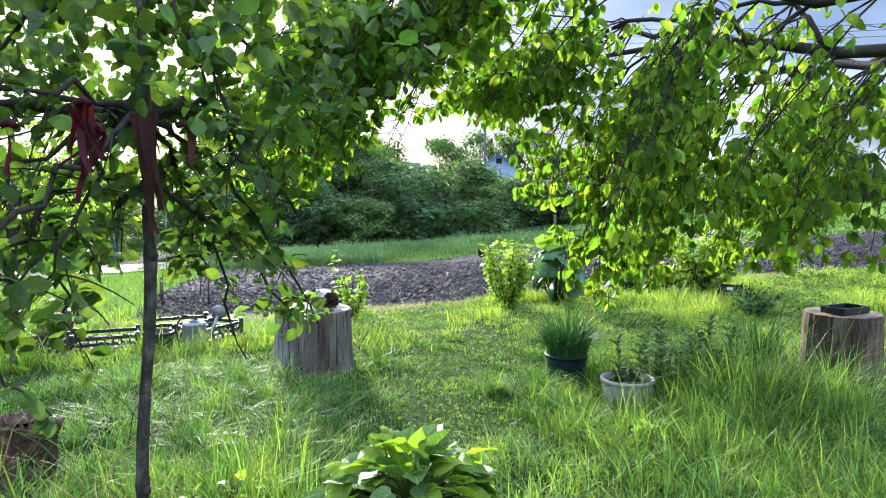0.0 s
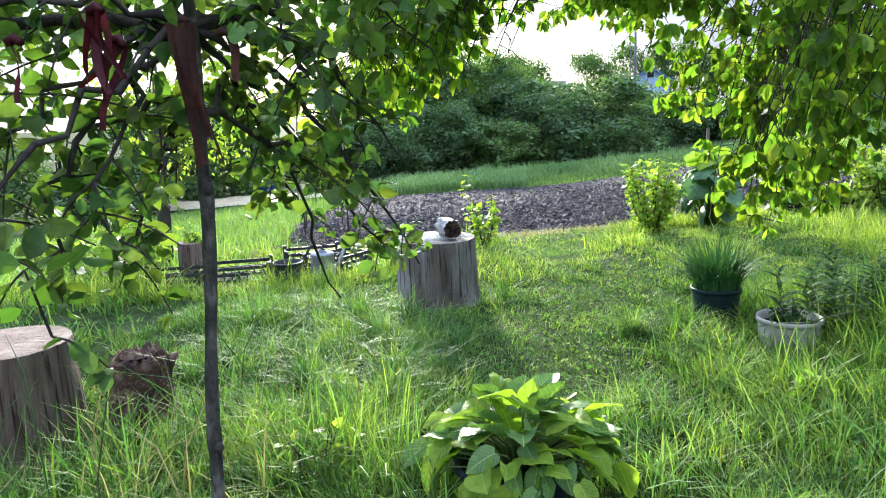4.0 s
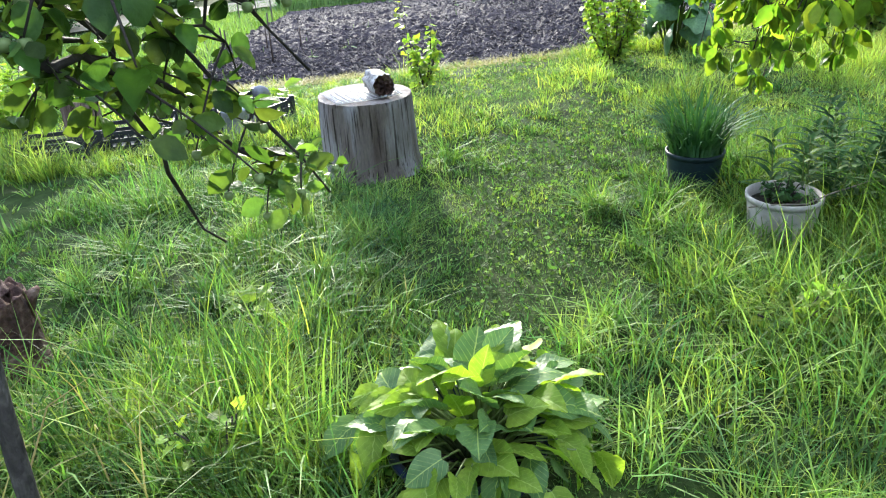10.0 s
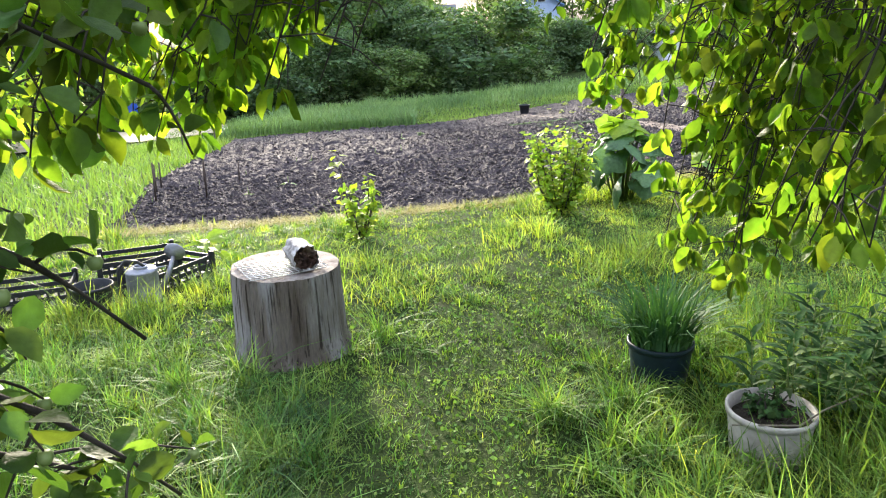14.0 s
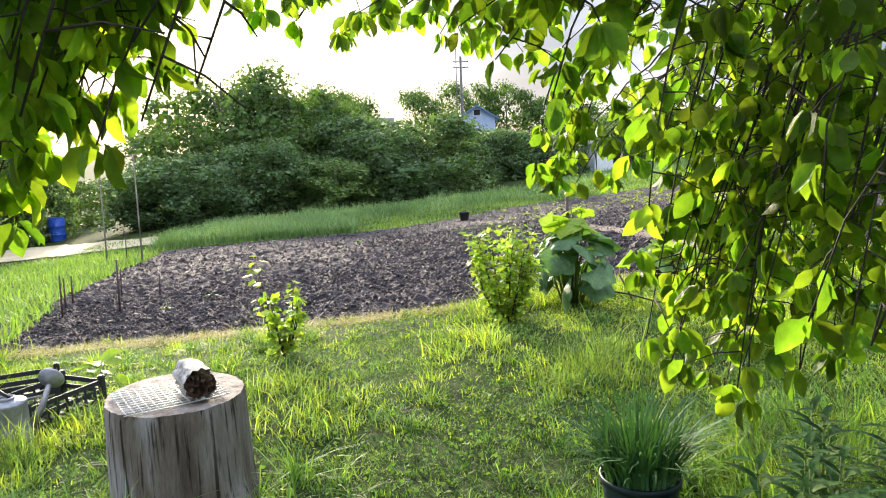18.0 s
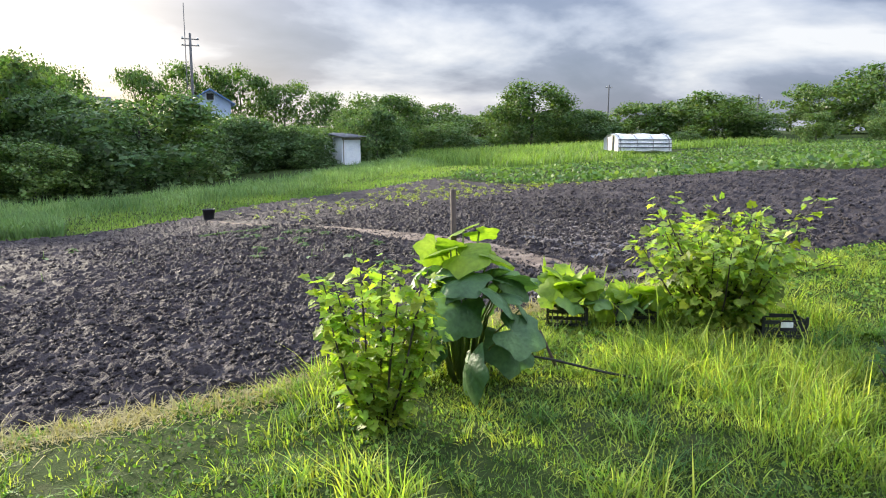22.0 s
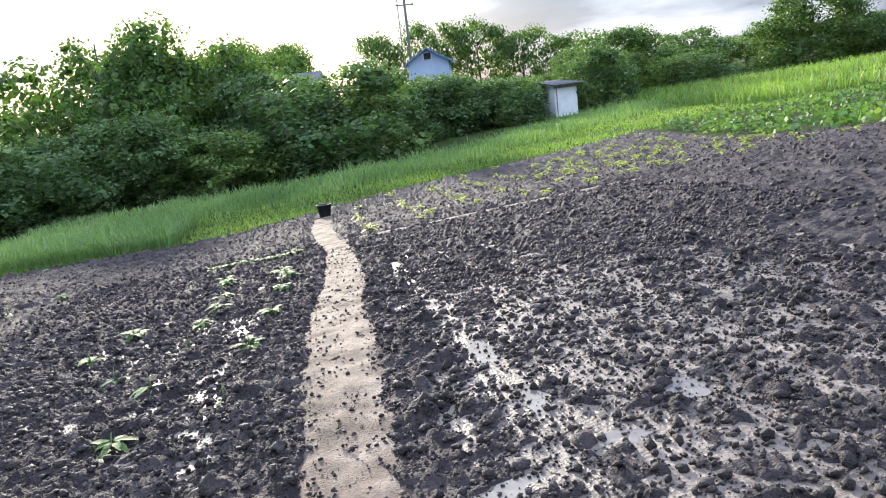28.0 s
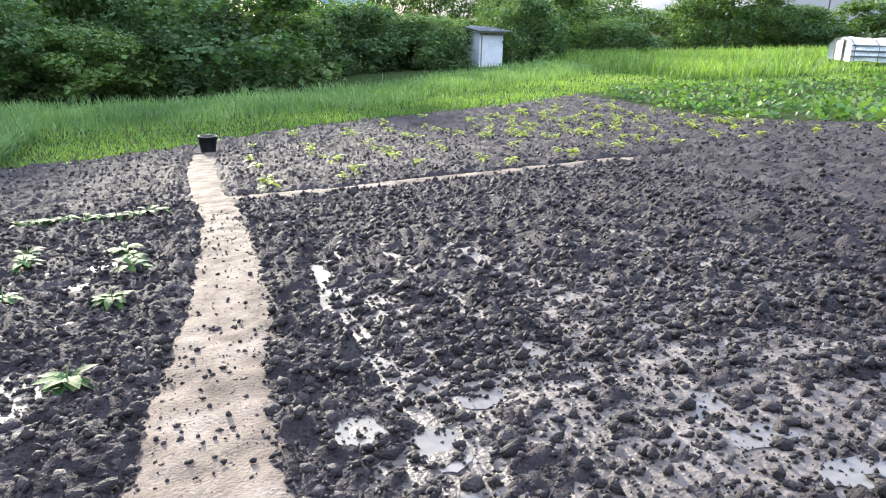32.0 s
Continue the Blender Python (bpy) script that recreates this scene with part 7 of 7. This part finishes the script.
def keep_off(x, y):
    """Where nothing can grow: under logs, pots and the tub."""
    bad = np.zeros(len(x), bool)
    for cx, cy, rad in ((-0.35, 6.58, 0.36), (-2.20, 3.86, 0.31), (3.78, 5.42, 0.31), (-1.8, 4.3, 0.18), (1.86, 5.02, 0.165), (1.66, 5.74, 0.15), (0.17, 3.45, 0.24), (-1.85, 7.45, 0.13), (-1.55, 7.62, 0.12), (-2.95, 7.9, 0.16)):
        bad |= (x - cx) ** 2 + (y - cy) ** 2 < rad**2
    return bad


def lawn_patch(count, x0, x1, y0, y1, scale, width, name, label, mat, per=14, spread=0.03, segs=3):
    """Grass in small tufts: the blades of one tuft share their length and lean outwards from its middle."""
    n = count // per
    cx, cy = rng.uniform(x0, x1, n), rng.uniform(y0, y1, n)
    long = lawn_length(cx, cy) * np.exp(rng.normal(0, 0.38, n))
    sway = rng.uniform(0, 6.283, n)
    i = np.repeat(np.arange(n), per)
    k = len(i)
    ox, oy = rng.normal(0, 1, k), rng.normal(0, 1, k)
    wide = spread * (0.6 + 4 * long[i])
    x, y = cx[i] + ox * wide, cy[i] + oy * wide
    bare = (fnoise(x * 2.2, y * 2.2, 91, 3) < 0.37) & (np.abs(x - 0.5) < 1.0) & (rng.uniform(size=k) < 0.6)
    edge = field_near(x) - 0.05 + 0.35 * (fnoise(x * 2.5, y * 0 + 1, 14) - 0.5)
    keep = ~keep_off(x, y) & ~bare & (y < edge)
    turn = np.arctan2(oy + 0.8 * np.sin(sway[i]), ox + 0.8 * np.cos(sway[i])) + rng.normal(0, 0.5, k)
    h = long[i] * rng.uniform(0.45, 1.25, k) * scale
    x, y, h, turn = x[keep], y[keep], h[keep], turn[keep]
    base = ground_height(x, y)
    return tagged(new(name, blades(name, x, y, h, width * rng.uniform(0.6, 1.3, len(x)), mat, rng, 0.58, base, segs, turn)), label, "grass", kind="stuff")


lawn_patch(84000, -2.6, 3.6, 2.0, 7.0, 1.0, 0.0074, "lawn_grass", "fresh green lawn grass with long tufts", M_GRASS)
def tufts(count, x0, x1, y0, y1, height, label):
    """Dense single tufts of long arching blades standing in the shorter lawn."""
    X, Y, H = [], [], []
    for k in range(count):
        cx, cy = rng.uniform(x0, x1), rng.uniform(y0, y1)
        if lawn_length(cx, cy) < 0.045 or keep_off(np.array([cx]), np.array([cy]))[0] or cy > field_near(cx) - 0.2 or math.hypot(cx - 1.86, cy - 4.8) < 0.32:
            continue
        n = rng.integers(25, 70)
        X.append(cx + rng.normal(0, 0.045, n)), Y.append(cy + rng.normal(0, 0.045, n))
        H.append(height * rng.uniform(0.5, 1.0) * rng.uniform(0.55, 1.15, n))
    x, y, h = np.concatenate(X), np.concatenate(Y), np.concatenate(H)
    return tagged(new("grass_tufts", blades("grass_tufts", x, y, h, 0.007 * rng.uniform(0.6, 1.3, len(x)), M_GRASS, rng, 0.9, ground_height(x, y), 3)), label, "grass", kind="stuff")


k = 74000
x, y = rng.uniform(-1.2, 2.6, k), 2.9 + 6.6 * rng.uniform(0, 1, k) ** 1.25
keep = ~keep_off(x, y) & (lawn_length(x, y) < 0.075) & ((fnoise(x * 2.2, y * 2.2, 91, 3) > 0.33) | (rng.uniform(size=k) < 0.3))
x, y = x[keep], y[keep]
tagged(new("trodden_turf", blades("trodden_turf", x, y, rng.uniform(0.018, 0.05, len(x)) * (0.6 + 0.9 * fnoise(x * 5, y * 5, 93, 3)) + 0.012, 0.0052, M_GRASS, rng, 0.6, ground_height(x, y), 2)),
       "short dense trodden turf in the middle of the lawn", "grass", kind="stuff")
tufts(340, -1.9, 2.9, 2.4, 6.6, 0.31, "long arching tufts of bright green grass in the lawn")
tufts(300, -2.5, 5.5, 6.4, 10.6, 0.17, "long arching tufts of green grass near the bushes")
lawn_patch(30000, -1.2, 2.6, 2.6, 6.2, 0.7, 0.005, "lawn_grass", "fine short green lawn grass", M_SUNGRASS, 8, 0.03, 2)
lawn_patch(44000, -5.0, 6.5, 6.9, 11.9, 1.05, 0.0085, "lawn_grass", "green grass between the bushes and the field", M_SUNGRASS, 16, 0.04, 2)
lawn_patch(36000, -1.5, 5.5, 6.7, 10.6, 0.8, 0.0068, "lawn_grass", "longer green grass round the bushes", M_SUNGRASS, 14, 0.035, 3)
lawn_patch(60000, 3.2, 11.5, 3.5, 10.9, 0.62, 0.0085, "lawn_grass", "short bright green grass beside the field", M_SUNGRASS, 12, 0.035, 2)
lawn_patch(42000, 3.0, 7.6, 5.6, 10.8, 0.7, 0.0068, "lawn_grass", "short green grass beside the currant bush", M_SUNGRASS, 10, 0.03, 2)
lawn_patch(6000, -3.6, -1.2, 6.85, 7.5, 2.1, 0.008, "lawn_grass", "longer grass growing before the crates", M_SUNGRASS, 12, 0.03, 2)
lawn_patch(14000, -7.0, -2.4, 2.5, 10, 1.3, 0.013, "lawn_grass", "green grass beyond the brown log", M_GRASS)
lawn_patch(9000, -6, 9, -3, 2.6, 1.2, 0.02, "lawn_grass", "rough green grass under the trees", M_GRASS)
lawn_patch(7000, 11, 20, 3.0, 10.5, 1.4, 0.02, "lawn_grass", "short bright green grass beside the field", M_SUNGRASS)
k = 16000
x, y = rng.uniform(-14, -3.4, k), rng.uniform(10, 31, k)
keep = x < field_left(y) + 0.1
x, y = x[keep], y[keep]
tagged(new("meadow_grass", blades("meadow_grass", x, y, rng.uniform(0.12, 0.4, len(x)), 0.03, M_MEADOW, rng, 0.5)), "rough green grass along the field's side", "grass", kind="stuff")
k = 90000
x, y = rng.uniform(2.4, 9.2, k), rng.uniform(6.0, 10.7, k)
keep = ~keep_off(x, y) & (y < field_near(x) - 0.1)
x, y = x[keep], y[keep]
tagged(new("short_turf", blades("short_turf", x, y, rng.uniform(0.025, 0.07, len(x)) * (0.5 + fnoise(x * 3, y * 3, 94, 3)), 0.0065, M_SUNGRASS, rng, 0.6, ground_height(x, y), 2)),
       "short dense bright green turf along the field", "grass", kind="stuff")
# clover and small weeds between the blades
k = 46000
x, y = rng.uniform(-2.4, 10.5, k), rng.uniform(3.4, 10.6, k)
keep = ~keep_off(x, y) & (y < field_near(x)) & (fnoise(x * 1.1, y * 1.1, 71, 3) > 0.42)
x, y = x[keep], y[keep]
pts = np.stack([x, y, ground_height(x, y) + rng.uniform(0.005, 0.045, len(x))], 1)
tagged(new("clover", leaf_cloud("clover", pts, np.where(x > 3, 0.034, 0.026) * rng.uniform(0.7, 1.3, len(x)), M_CLOVER, rng, "small", tilt=0.45)), "low clover and small weeds in the lawn", "weeds", kind="stuff")
# dry blades and seed stalks near the brown log and along the field
k = 260
x, y = rng.normal(-1.5, 0.5, k), rng.normal(3.2, 0.5, k)
tagged(new("dry_grass", blades("dry_grass", x, y, rng.uniform(0.1, 0.5, k), 0.007, M_DRY, rng, 0.6, ground_height(x, y), 3)), "dry yellow blades among green grass", "grass", kind="stuff")
k = 12000
x = rng.uniform(-4, 7, k)
y = field_near(x) + rng.normal(-0.2, 0.13, k)
tagged(new("dry_grass", blades("dry_grass", x, y, rng.uniform(0.03, 0.14, k), 0.008, M_DRY, rng, 1.5, None, 2)), "dry trampled grass along the dug edge", "grass", kind="stuff")
# a few tall bent stalks close to the brown log
for x, y, h, bend, mat in ((-1.28, 2.9, 0.75, 0.15, M_SEDGE), (-1.5, 3.0, 0.85, -0.1, M_SEDGE), (-1.15, 3.25, 0.6, 0.3, M_DRY), (-1.55, 3.35, 0.7, 0.2, M_DRY), (-1.72, 2.95, 0.7, 0.25, M_SEDGE), (-1.35, 4.55, 0.55, 0.3, M_SEDGE), (-1.0, 3.0, 0.5, -0.2, M_DRY)):
    th = thing("grass_stalk", "single tall bent grass stalk", "grass", pose(x, y, -0.1), "tall stalks near the log")
    part("blade", tube([(0, 0, 0), (bend * 0.15, 0, h * 0.5), (bend * 0.5, 0.02, h * 0.85), (bend, 0.03, h)], [0.004, 0.0035, 0.0025, 0.001], 5), mat, th)
